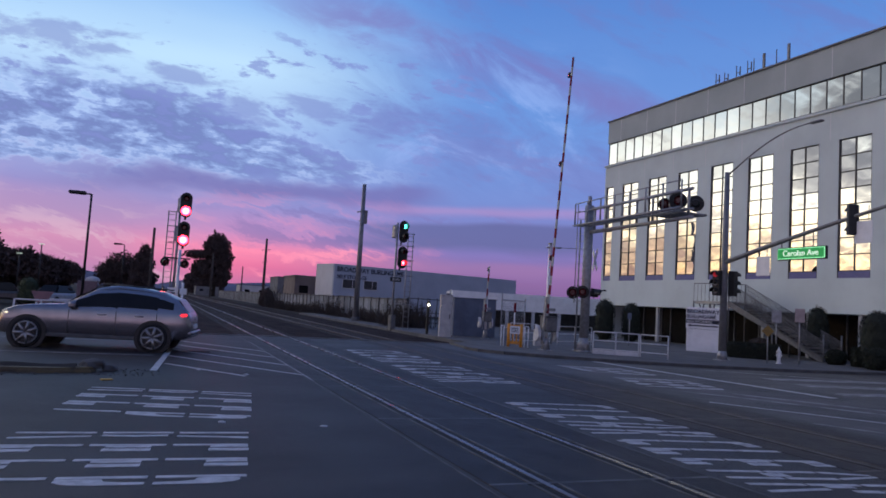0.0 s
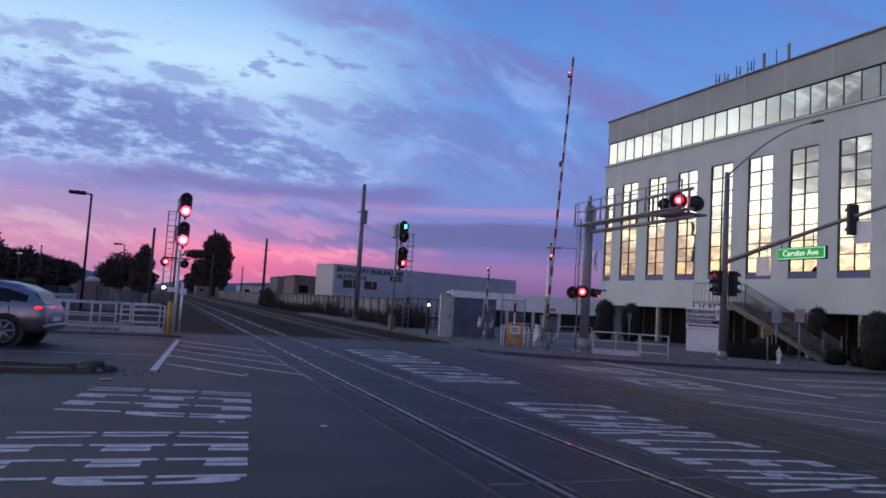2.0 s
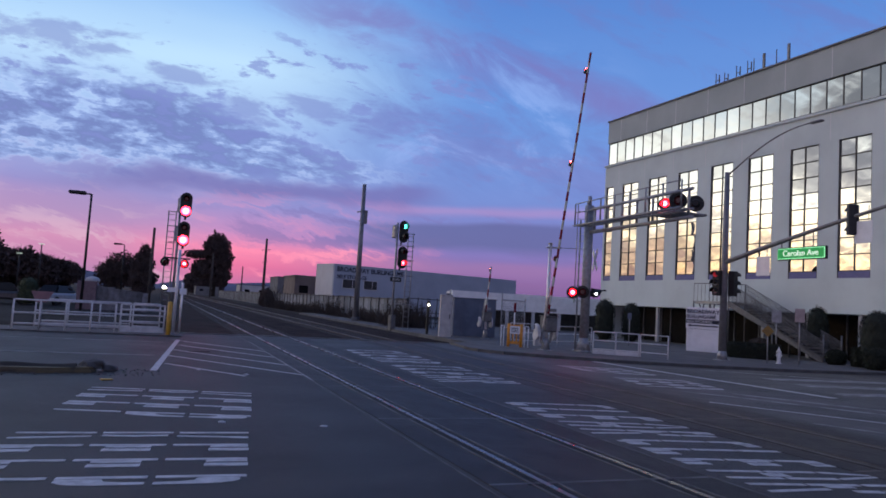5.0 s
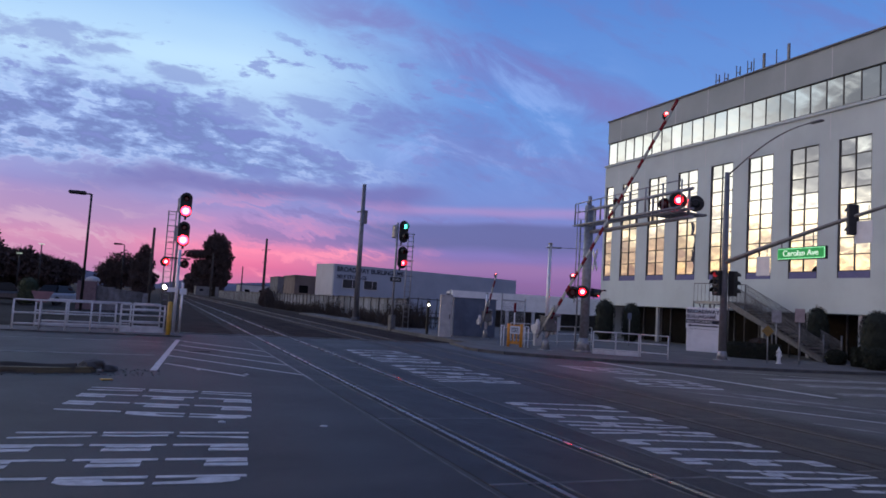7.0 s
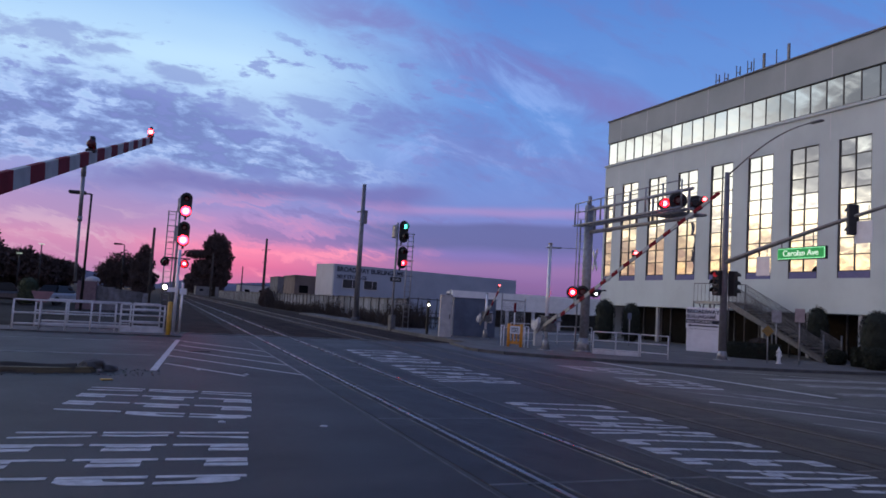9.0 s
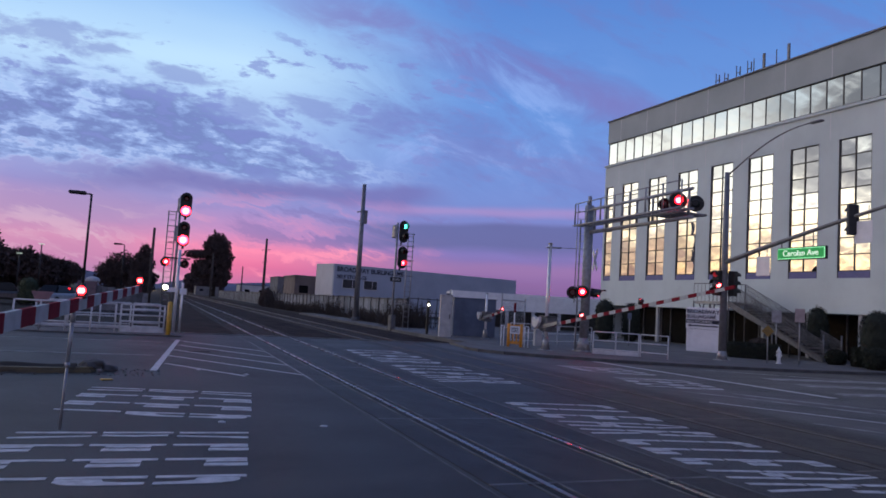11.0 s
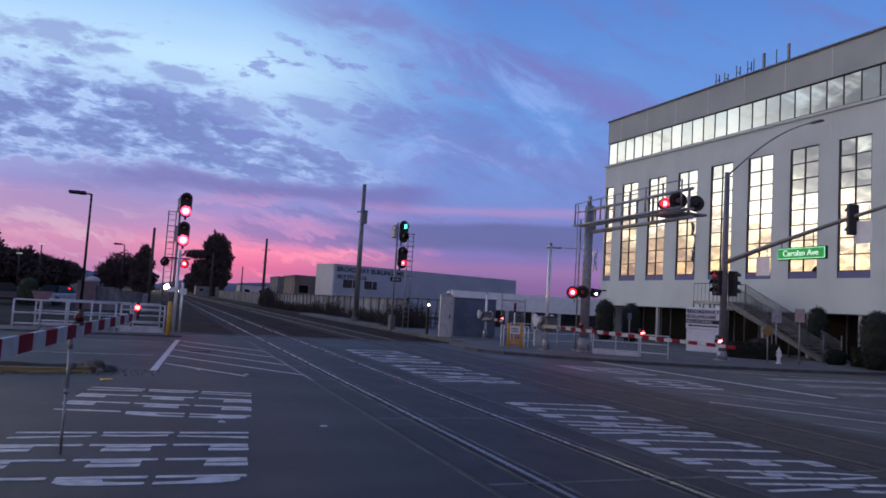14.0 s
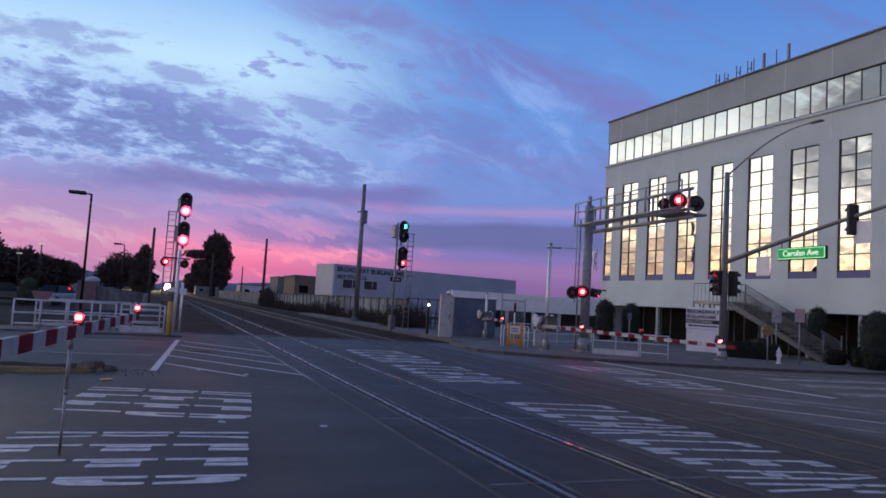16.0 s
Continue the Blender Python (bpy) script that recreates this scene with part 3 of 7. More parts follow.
def letter(ch):
    bm = B()
    if ch == "K":
        bars(bm, 0.1, 0.17, 0, 1)
        prism(bm, [(0.62, 0.0), (0.78, 0.0), (0.58, 0.32), (0.46, 0.32)], 0.0005, 0.006)
        prism(bm, [(0.34, 0.36), (0.50, 0.36), (0.60, 0.50), (0.50, 0.64), (0.34, 0.64), (0.42, 0.50)], 0.0005, 0.006)
        prism(bm, [(0.44, 0.68), (0.56, 0.68), (0.78, 1.0), (0.60, 1.0)], 0.0005, 0.006)
    elif ch == "E":
        bars(bm, 0.1, 0.17, 0, 1)
        for a, b in ((0, 0.15), (0.42, 0.60), (0.84, 1)):
            bars(bm, 0.26, 0.20, a, b, ()), bars(bm, 0.58, 0.24, a - 0.004, b + 0.004, ())
    elif ch == "P":
        bars(bm, 0.1, 0.17, 0, 1, (0.345, 0.67))
        for f0, f1 in ((0.0, 1.0), (1.34, -1.0)):
            prism(bm, [(u, f0 + f1 * v) for u, v in ((0.20, 0.362), (0.40, 0.362), (0.51, 0.385), (0.58, 0.42), (0.63, 0.48), (0.63, 0.656), (0.47, 0.656), (0.45, 0.57), (0.38, 0.52), (0.20, 0.51))], 0.0005, 0.006)
    elif ch == "C":
        bars(bm, 0.15, 0.17, 0.06, 0.94)
        for a, b in ((0.0, 0.16), (0.84, 1.0)):
            bars(bm, 0.34, 0.2, a, b, ()), bars(bm, 0.66, 0.26, a + 0.02, b, ())
    elif ch == "L":
        bars(bm, 0.1, 0.2, 0, 1)
        bars(bm, 0.32, 0.18, 0, 0.16, ()), bars(bm, 0.66, 0.26, 0, 0.16, ())
    elif ch == "A":
        bars(bm, 0.12, 0.16, 0, 0.66), bars(bm, 0.78, 0.16, 0, 0.66)
        prism(bm, [(0.04, 0.69), (0.20, 0.69), (0.43, 0.98), (0.32, 0.98)], 0.0005, 0.006), prism(bm, [(0.86, 0.69), (0.70, 0.69), (0.47, 0.98), (0.58, 0.98)], 0.0005, 0.006)
        bars(bm, 0.45, 0.30, 0.28, 0.42, ())
    elif ch == "R":
        bars(bm, 0.1, 0.17, 0, 1)
        bars(bm, 0.27, 0.2, 0.42, 0.58, ()), bars(bm, 0.27, 0.2, 0.84, 1, ())
        bars(bm, 0.68, 0.2, 0.50, 0.93)
        prism(bm, [(0.40, 0.39), (0.56, 0.39), (0.80, 0.0), (0.64, 0.0)], 0.0005, 0.006)
    return bm


LETTERS = {}


def painted_word(text, x, y, high, pitch, wide, shear=0.0, slope=0.0, towards=1):
    """Letters' tops point along +x; the word reads towards -y. (x, y): foot of the first letter's stem. towards=-1 turns it round."""
    w = thing("painted_word", (x, y, 0), label="worn white stencilled word %s painted on the asphalt" % text, category="road marking", group="painted words on the road", kind="structure")
    for i, ch in enumerate(text):
        # letter space: u -> -y, v -> +x, with the slant of the paint
        m = Matrix(((-shear * wide * towards, high * towards, 0, -i * pitch * shear * towards), (-wide * towards, slope * high, 0, -i * pitch * towards), (0, 0, 1, 0), (0, 0, 0, 1)))
        key = (ch, high, wide, shear, slope, towards)
        if key not in LETTERS:
            bm = letter(ch)
            rot = m.copy()
            rot.translation = (0, 0, 0)
            bm.transform(rot)
            LETTERS[key] = part("letter", bm, PAINT, w, at=Matrix.Translation(m.translation))
        else:
            again("letter", LETTERS[key], w, Matrix.Translation(m.translation))
    return w


painted_word("KEEP", -1.38, 9.62, 2.58, 0.73, 0.52, 0.12, -0.04)
painted_word("KEEP", -0.92, 13.75, 2.58, 0.80, 0.52, 0.12, -0.22)
painted_word("CLEAR", 6.18, 8.85, 2.1, 0.63, 0.50, 0.0, -0.18)
painted_word("CLEAR", 6.20, 12.45, 2.1, 0.70, 0.52, 0.02, -0.2)
painted_word("CLEAR", 6.15, 19.5, 2.2, 0.86, 0.60, 0.0, -0.06)
painted_word("CLEAR", 6.15, 24.9, 2.0, 1.0, 0.70, 0.0, -0.02)
painted_word("KEEP", 12.4, 21.0, 2.1, 0.60, 0.48, 0.0, -0.25)
painted_word("KEEP", 12.2, 17.5, 2.2, 0.64, 0.52, 0.2, -0.15)
# stop line, hatching, long lines
road_strip("stop_line", (0.02, 16.6), (0.74, 26.7), 0.14)
for i, y in enumerate((26.6, 24.6, 22.5, 20.4, 18.2)):
    far = 3.15 if i < 4 else 1.85
    road_strip("hatch_line", (0.55 - 0.07 * i, y), (far, y - 1.42 * (far - 0.5 + 0.07 * i)), 0.085)
road_strip("edge_line", (3.22, 27.5), (3.18, 15.3), 0.075, PAINT_WORN)
road_strip("edge_line", (5.98, 5.0), (5.98, 17.0), 0.03, EDGE, label="thin worn seam beside the crossing panels")
road_strip("edge_line", (3.15, 15.2), (3.10, 4.0), 0.022, EDGE, label="thin worn seam beside the crossing panels")
road_strip("stop_line", (15.3, 23.2), (16.15, 13.6), 0.26)
road_strip("lane_line", (11.34, 12.7), (13.9, 9.0), 0.085)
road_strip("lane_line", (12.1, 14.53), (12.82, 13.7), 0.12, PAINT_WORN)
road_strip("lane_line", (12.82, 13.7), (15.6, 9.3), 0.16, PAINT_WORN)
road_strip("lane_line", (11.37, 10.01), (12.6, 7.8), 0.08, PAINT_WORN)
road_strip("lane_line", (13.4, 14.2), (16.6, 9.6), 0.20, PAINT_WORN)
road_strip("lane_line", (18.3, 20.96), (22.6, 18.3), 0.20, PAINT_WORN)
road_strip("lane_line", (18.6, 18.2), (30.0, 17.3), 0.75, PAINT_WORN)
road_strip("lane_line", (18.2, 16.5), (28.0, 14.9), 0.80, PAINT_WORN)
road_strip("lane_line", (17.2, 14.35), (24.0, 14.1), 0.6, PAINT_WORN)
road_strip("lane_line", (-40.0, 26.0), (0.2, 25.3), 0.10, PAINT_WORN)
road_strip("lane_line", (-40.0, 20.9), (0.0, 20.3), 0.10, PAINT_WORN)


def road_stud(x, y):
    bm = B()
    bmesh.ops.create_uvsphere(bm, u_segments=10, v_segments=6, radius=0.055, matrix=Matrix.Diagonal((1, 1, 0.34, 1)))
    ob = tagged(part("road_stud", bm, CABINET), "small white domed road stud on the asphalt", "road stud", group="road studs on the asphalt")
    ob.matrix_basis = pose(x, y, 0.002)


for x, y in ((0.93, 10.25), (1.9, 16.2), (0.95, 16.9), (2.25, 9.91)):
    road_stud(x, y)


def median():
    t = thing("traffic_island", (0, 0, 0), label="low weathered traffic island with crumbled edges and dirt", category="traffic island", kind="structure")
    rng = random.Random(4)
    # broken kerb: the edge wanders and the top sinks towards the rounded nose
    south = [(-40, 15.72)] + [(-9 + 0.35 * i, 15.74 + rng.uniform(-0.07, 0.06)) for i in range(22)]
    north = [(-1.2, 16.36)] + [(-1.7 - 0.35 * i, 16.42 + rng.uniform(-0.05, 0.07)) for i in range(21)] + [(-40, 16.5)]
    bm = B()
    prism(bm, south + [(-1.12, 15.93), (-1.04, 16.12)] + north, 0.0, 0.10)
    bmesh.ops.bevel(bm, geom=[e for e in bm.edges if e.verts[0].co.z > 0.08 and e.verts[1].co.z > 0.08], offset=0.05, segments=2, affect="EDGES")
    part("kerb", bm, KERB_YELLOW, t)
    bm = B()
    n, m = 60, 6
    grid = [[bm.verts.new((-16 + 14.6 * i / n, 15.86 + 0.42 * j / m, 0.085 + (0.05 + 0.05 * noise.noise(Vector((i * 0.37, j * 0.5, 2.0)))) * math.sin(math.pi * j / m))) for j in range(m + 1)] for i in range(n + 1)]
    for a, b in zip(grid, grid[1:]):
        for j in range(m):
            bm.faces.new((a[j], b[j], b[j + 1], a[j + 1])).smooth = True
    part("infill", bm, EARTH, t, "dirt heaped on the island")
    bm = B()
    for i in range(420):
        x, y = rng.uniform(-6, 0.15), rng.choice((15.62, 16.1, 16.5)) + rng.gauss(0, 0.13)
        on = 15.85 < y < 16.3 and x < -1.4
        bmesh.ops.create_icosphere(bm, subdivisions=1, radius=rng.uniform(0.006, 0.022), matrix=pose(x, y, 0.11 if on else 0.008, rng.uniform(0, 90), 0, rng.uniform(0, 180)) @ Matrix.Diagonal((1.6, 1, 0.5, 1)))
    tagged(part("grit", bm, KERB), "loose grit and dead leaves round the island", "grit", kind="stuff")
    for (x, y, z, r), lab in (((-1.12, 16.28, 0.13, 0.17), "rough pale broken kerb stone on the island end"), ((-0.82, 16.36, 0.05, 0.12), "small dark lump of rubble beside the island")):
        bm = B()
        bmesh.ops.create_icosphere(bm, subdivisions=3, radius=r)
        for v in bm.verts:
            v.co *= 1 + 0.5 * noise.noise(v.co * 9 + Vector((x, y, 3)))
            v.co.z = max(v.co.z * 0.75, -0.45 * r)
            v.co.x *= 1.3
        tagged(part("rubble_stone", bm, KERB), lab, "stone").matrix_basis = pose(x, y, z)
    bm = B()
    box(bm, -0.10, 0.10, -0.06, 0.06, 0.0, 0.025, bevel=0.01)
    tagged(part("marker_chip", bm, YELLOW), "small broken yellow marker lying on the asphalt", "debris").matrix_basis = pose(-0.77, 14.76, 0.001, 0, 0, 25)
    bm = B()
    box(bm, -0.30, 0.30, -0.07, 0.07, 0.0, 0.02, bevel=0.008)
    tagged(part("dark_plate", bm, BLACK), "flat dark strip lying on the asphalt", "cover plate").matrix_basis = pose(1.22, 21.9, 0.006, 0, 0, -6)


median()


# ---- tracks
def track(name, xc, panel_mat, label, head_mat, edge_mat, left=0.75):
    t = thing(name, (xc, 0, 0), label=label, category="railway track", kind="structure")
    for g in (-left, 0.75):
        bm = B()
        box(bm, g - 0.035, g + 0.035, -20, 1600, -0.03, 0.012)
        part("rail_head", bm, head_mat, t)
        bm = B()
        box(bm, g - 0.012, g + 0.012, 31, 1600, -0.12, -0.03)
        box(bm, g - 0.07, g + 0.07, 31, 1600, -0.14, -0.12)
        part("rail_web", bm, RUST, t, "rusty rail side")
        for off in (-0.07, 0.07):
            bm = B()
            box(bm, g + off - 0.026, g + off + 0.026, -20, 30.8, 0.0, 0.005)
            part("flangeway", bm, BLACK_RUBBER, t, "dark flangeway groove beside the rail")
        for off in (-0.15, 0.15):
            bm = B()
            box(bm, g + off - 0.014, g + off + 0.014, -20, 30.8, 0.0, 0.009)
            part("flangeway_edge", bm, edge_mat, t, "pale steel edge along the flangeway")
    cuts = [-13.0 + 3.92 * i for i in range(12)]
    shapes = {}
    for i, y in enumerate(cuts[:-1]):
        for a, b in ((-1.32, -0.92), (-0.56, 0.56), (0.92, 1.40)):
            if (a, b) not in shapes:
                bm = B()
                box(bm, a, b, 0.03, 3.89, 0.0, 0.008)
                shapes[a, b] = part("crossing_panel", bm, panel_mat, t, at=pose(0, y, 0))
            else:
                again("crossing_panel", shapes[a, b], t, pose(0, y, 0))
        bm = B()
        box(bm, -1.32, 1.40, y - 0.03, y + 0.03, 0.0, 0.0095)
        part("panel_joint", bm, edge_mat, t)
    bm = B()
    for i in range(230):
        y = 31.3 + 0.6 * i
        box(bm, -1.3, 1.3, y, y + 0.24, -0.12, -0.045)
    tagged(part("ties", bm, TIE, t), "weathered sleepers half sunk in ballast", kind="stuff")


track("railway_track", 4.52, PANEL, "polished rails with dark rubber crossing panels between them", RAILHEAD, EDGE, 0.70)
track("railway_track", 9.53, PANEL_BROWN, "duller second track with brownish crossing panels", RAIL_DULL, EDGE_BROWN)
bm = B()
box(bm, 0.5, 13.2, 30.86, 31.1, -0.15, 0.03)
tagged(part("crossing_edge_beam", bm, EDGE), "pale concrete beam closing the end of the crossing", "edge beam", kind="structure")


# ================= the office building on the corner =================
def office_building():
    t = thing("office_building", (32.25, 43.41, 0), 1.81, "pale grey office building with tall mirrored window bays", "building")
    S0, S1, DEEP = -62.0, 4.85, 26.0
    bays = [(3.72, 4.66)] + [(2.62 - 3.07 * k - 1.88, 2.62 - 3.07 * k) for k in range(21)]
    Z = (2.55, 4.40, 11.75, 13.35)
    # piers between the bays, and the plain bands below and above them
    edges = [S1] + [e for a, b in bays for e in (b, a)] + [S0]
    for hi, lo in zip(edges[0::2], edges[1::2]):
        bm = B()
        box(bm, 0, 0.45, lo, hi, Z[1], Z[2])
        part("pier", bm, STUCCO, t)
    for nm, b in (("lower_wall", (0, 0.45, S0, S1, Z[0], Z[1])), ("upper_wall", (0, 0.45, S0, S1, Z[2], Z[3] - 0.002)), ("end_wall", (0.45, DEEP, S1 - 0.4, S1, 0.1, Z[3] - 0.002)),
                  ("end_wall", (0.45, DEEP, S0, S0 + 0.4, 0.1, Z[3] - 0.002)), ("soffit", (0.47, DEEP, S0 + 0.4, S1 - 0.4, Z[0], Z[0] + 0.2))):
        bm = B()
        box(bm, *b)
        part(nm, bm, STUCCO, t)
    bm = B()
    box(bm, -0.10, 0.5, S0, S1 + 0.05, Z[3], Z[3] + 0.14)
    part("ledge", bm, STUCCO, t, "thin projecting ledge under the top storey")
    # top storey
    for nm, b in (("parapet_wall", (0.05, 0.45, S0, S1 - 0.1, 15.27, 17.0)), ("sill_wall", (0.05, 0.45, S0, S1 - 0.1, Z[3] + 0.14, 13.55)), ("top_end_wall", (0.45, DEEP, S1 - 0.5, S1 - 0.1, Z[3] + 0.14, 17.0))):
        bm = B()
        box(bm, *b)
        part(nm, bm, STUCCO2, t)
    bm = B()
    box(bm, -0.04, 0.55, S0, S1 - 0.05, 17.0, 17.1)
    part("coping", bm, GREY_WALL, t, "dark metal coping")
    bm = B()
    box(bm, 0.4, DEEP, S0, S1 - 0.1, 16.2, 16.35)
    part("roof", bm, GREY_WALL, t)
    for k in range(20):
        s = 3.15 - 3.07 * k
        bm = B()
        box(bm, 0.042, 0.052, s - 0.02, s + 0.02, 15.27, 17.0)
        part("panel_joint", bm, STUCCO_PALE, t)
        bm = B()
        box(bm, -0.008, 0.002, s - 0.02, s + 0.02, Z[2] + 0.1, Z[3] - 0.01)
        part("panel_joint", bm, STUCCO_PALE, t)
    rng = random.Random(7)
    # tall bays: two columns of panes, eight rows
    pane_mesh = {}
    for a, b in bays:
        w = b - a
        win = thing("window")
        win.parent = t
        win["label"] = "tall mirrored window bay with dark bronze frame"
        cols = 2 if w > 1.2 else 1
        zb, rows = 4.78, 8
        ch, cw = (11.72 - zb) / rows, (w - 0.08) / cols
        bm = B()
        f = 0.052
        for s in (a, b - 0.05):
            box(bm, 0.03, 0.30, s, s + 0.05, 4.40, 11.75)
        for c in range(1, cols):
            s = a + 0.04 + cw * c
            box(bm, 0.05, 0.16, s - f / 2, s + f / 2, zb, 11.72)
        for r in range(rows + 1):
            z = zb + ch * r
            box(bm, 0.055, 0.155, a + 0.05, b - 0.05, z - f / 2, z + f / 2)
        part("window_frame", bm, BRONZE, win)
        bm = B()
        box(bm, 0.035, 0.30, a + 0.05, b - 0.05, 4.40, zb - f / 2)
        part("spandrel", bm, SPANDREL, win, "dark blue spandrel panel")
        if b < -33:
            bm = B()
            box(bm, 0.10, 0.12, a + 0.05, b - 0.05, zb, 11.72)
            part("pane", bm, PANE, win)
            continue
        for c in range(cols):
            for r in range(rows):
                key = (cols,)
                at = pose(0.10, a + 0.04 + cw * (c + 0.5), zb + ch * (r + 0.5), 0, rng.gauss(0, 0.35), rng.gauss(0, 0.35))
                if key not in pane_mesh:
                    bm = B()
                    box(bm, 0, 0.012, -cw / 2, cw / 2, -ch / 2, ch / 2)
                    pane_mesh[key] = part("pane", bm, PANE, win, at=at)
                else:
                    again("pane", pane_mesh[key], win, at)
    # ribbon window of the top storey
    rib = thing("ribbon_window")
    rib.parent = t
    n, w0 = 64, 1.03
    bm = B()
    for k in range(n + 1):
        s = S1 - 0.14 - w0 * k
        box(bm, 0.14, 0.22, s - 0.02, s + 0.02, 13.55, 15.27)
    box(bm, 0.12, 0.26, S1 - 0.14 - w0 * n, S1 - 0.14, 13.55, 13.60)
    box(bm, 0.12, 0.26, S1 - 0.14 - w0 * n, S1 - 0.14, 15.22, 15.27)
    part("window_frame", bm, BRONZE, rib)
    for k in range(n):
        at = pose(0.18, S1 - 0.14 - w0 * (k + 0.5), 14.41, 0, rng.gauss(0, 0.25), rng.gauss(0, 0.25))
        if k == 0:
            bm = B()
            box(bm, 0, 0.012, -w0 / 2 + 0.015, w0 / 2 - 0.015, -0.82, 0.82)
            first = part("pane", bm, PANE, rib, at=at)
        else:
            again("pane", first, rib, at)
    # recessed ground floor: dark glass behind slim columns
    bm = B()
    box(bm, 2.2, 2.3, S0 + 0.4, S1 - 0.4, 0.1, Z[0])
    part("shop_glass", bm, PANE_DARK, t, "dark recessed ground-floor glazing")
    for k in range(15):
        s = 4.4 - 3.07 * k
        bm = B()
        box(bm, 0.10, 0.32, s - 0.11, s + 0.11, 0.1, Z[0], bevel=0.02)
        part("column", bm, CABINET, t)
    for k in range(40):
        s = 4.2 - 1.0 * k
        if k % 3 == 0:
            continue
        bm = B()
        box(bm, 2.12, 2.2, s - 0.03, s + 0.03, 0.1, Z[0])
        part("mullion", bm, POLE, t)
    # aerials on the roof
    for i, (s, h0, n) in enumerate(((-6.45, 0.85, 2), (-7.2, 0.7, 3), (-8.2, 0.9, 2), (-9.1, 0.95, 2), (-9.6, 0.95, 0), (-10.45, 1.0, 1), (-11.3, 1.0, 0), (-12.25, 1.05, 1))):
        h = h0
        bm = B()
        tube(bm, (0.3, s, 17.08), (0.3, s, 17.1 + h), 0.03)
        if n > 1:
            tube(bm, (0.3, s, 17.0 + h * 0.55), (0.3, s - 0.30, 17.0 + h * 0.55), 0.025)
            tube(bm, (0.3, s - 0.30, 17.0 + h * 0.35), (0.3, s - 0.30, 17.0 + h * 0.95), 0.04)
        elif n:
            box(bm, 0.16, 0.28, s - 0.08, s + 0.08, 17.12, 17.1 + h, bevel=0.02)
        part("aerial", bm, POLE, t, "slim roof aerial")
    return t


office_building()


def stairs():
    """Outside steel stair: landing at 2.95 m, flight parallel to the facade coming down towards the road."""
    t = thing("outside_stair", (30.3, 0, 0), label="grey steel outside stair with mesh railings against the building", category="stair")
    y_top, y_bot, zt = 32.6, 26.2, 2.95
    n = 17
    for i in range(n):
        z = zt * (1 - (i + 1) / (n + 1)) + 0.1
        y = y_top + (y_bot - y_top) * (i + 0.5) / n
        bm = B()
        box(bm, 0.05, 1.15, y - 0.15, y + 0.15, z - 0.04, z)
        part("tread", bm, GALV, t)
    for x in (0.0, 1.2):
        bm = B()
        v = [bm.verts.new((x + dx, y, z)) for dx in (0, 0.05) for y, z in ((y_top, zt - 0.30), (y_bot, 0.0), (y_bot, 0.32), (y_top, zt + 0.05))]
        for f in ((0, 1, 2, 3), (7, 6, 5, 4), (0, 4, 5, 1), (1, 5, 6, 2), (2, 6, 7, 3), (3, 7, 4, 0)):
            bm.faces.new([v[i] for i in f])
        part("stringer", bm, STEEL, t, "grey steel stringer")
        bm = B()
        tube(bm, (x, y_top, zt + 1.05), (x, y_bot, 1.1), 0.025)
        tube(bm, (x, y_top, zt + 1.05), (x, y_top + 2.9, zt + 1.05), 0.025)
        for i in range(110):
            k = i / 109
            y, z = y_top + (y_bot - y_top) * k, zt * (1 - k)
            tube(bm, (x, y, z + 0.1), (x, y, z + 1.08), 0.009, seg=5)
        for i in range(10):
            y = y_top + 2.9 * i / 9
            tube(bm, (x, y, zt), (x, y, zt + 1.05), 0.012, seg=6)
        for h in (0.2, 0.35, 0.5, 0.65, 0.8, 0.95):
            tube(bm, (x, y_top, zt + h), (x, y_bot, h + 0.05), 0.01, seg=6)
        part("railing", bm, STEEL, t)
        for y in (y_bot, y_top, (y_top + y_bot) / 2, y_top + 2.9):
            bm = B()
            tube(bm, (x, y, 0.1), (x, y, max(0.4, zt * (y - y_bot) / (y_top - y_bot) if y < y_top else zt) + (1.05 if y in (y_bot, y_top) else 0)), 0.04)
            part("post", bm, STEEL, t)
    bm = B()
    box(bm, 0, 1.9, y_top, y_top + 2.95, zt - 0.16, zt)
    part("landing", bm, GALV, t)
    for i in range(3):
        y = y_top + 0.5 + 0.9 * i
        bm = B()
        tube(bm, (0.1, y - 0.18, zt - 0.15), (0.1, y, zt - 0.75), 0.04)
        tube(bm, (0.1, y + 0.22, zt - 0.15), (0.1, y, zt - 0.75), 0.04)
        part("bracket", bm, POLE, t, "dark steel strut")


stairs()


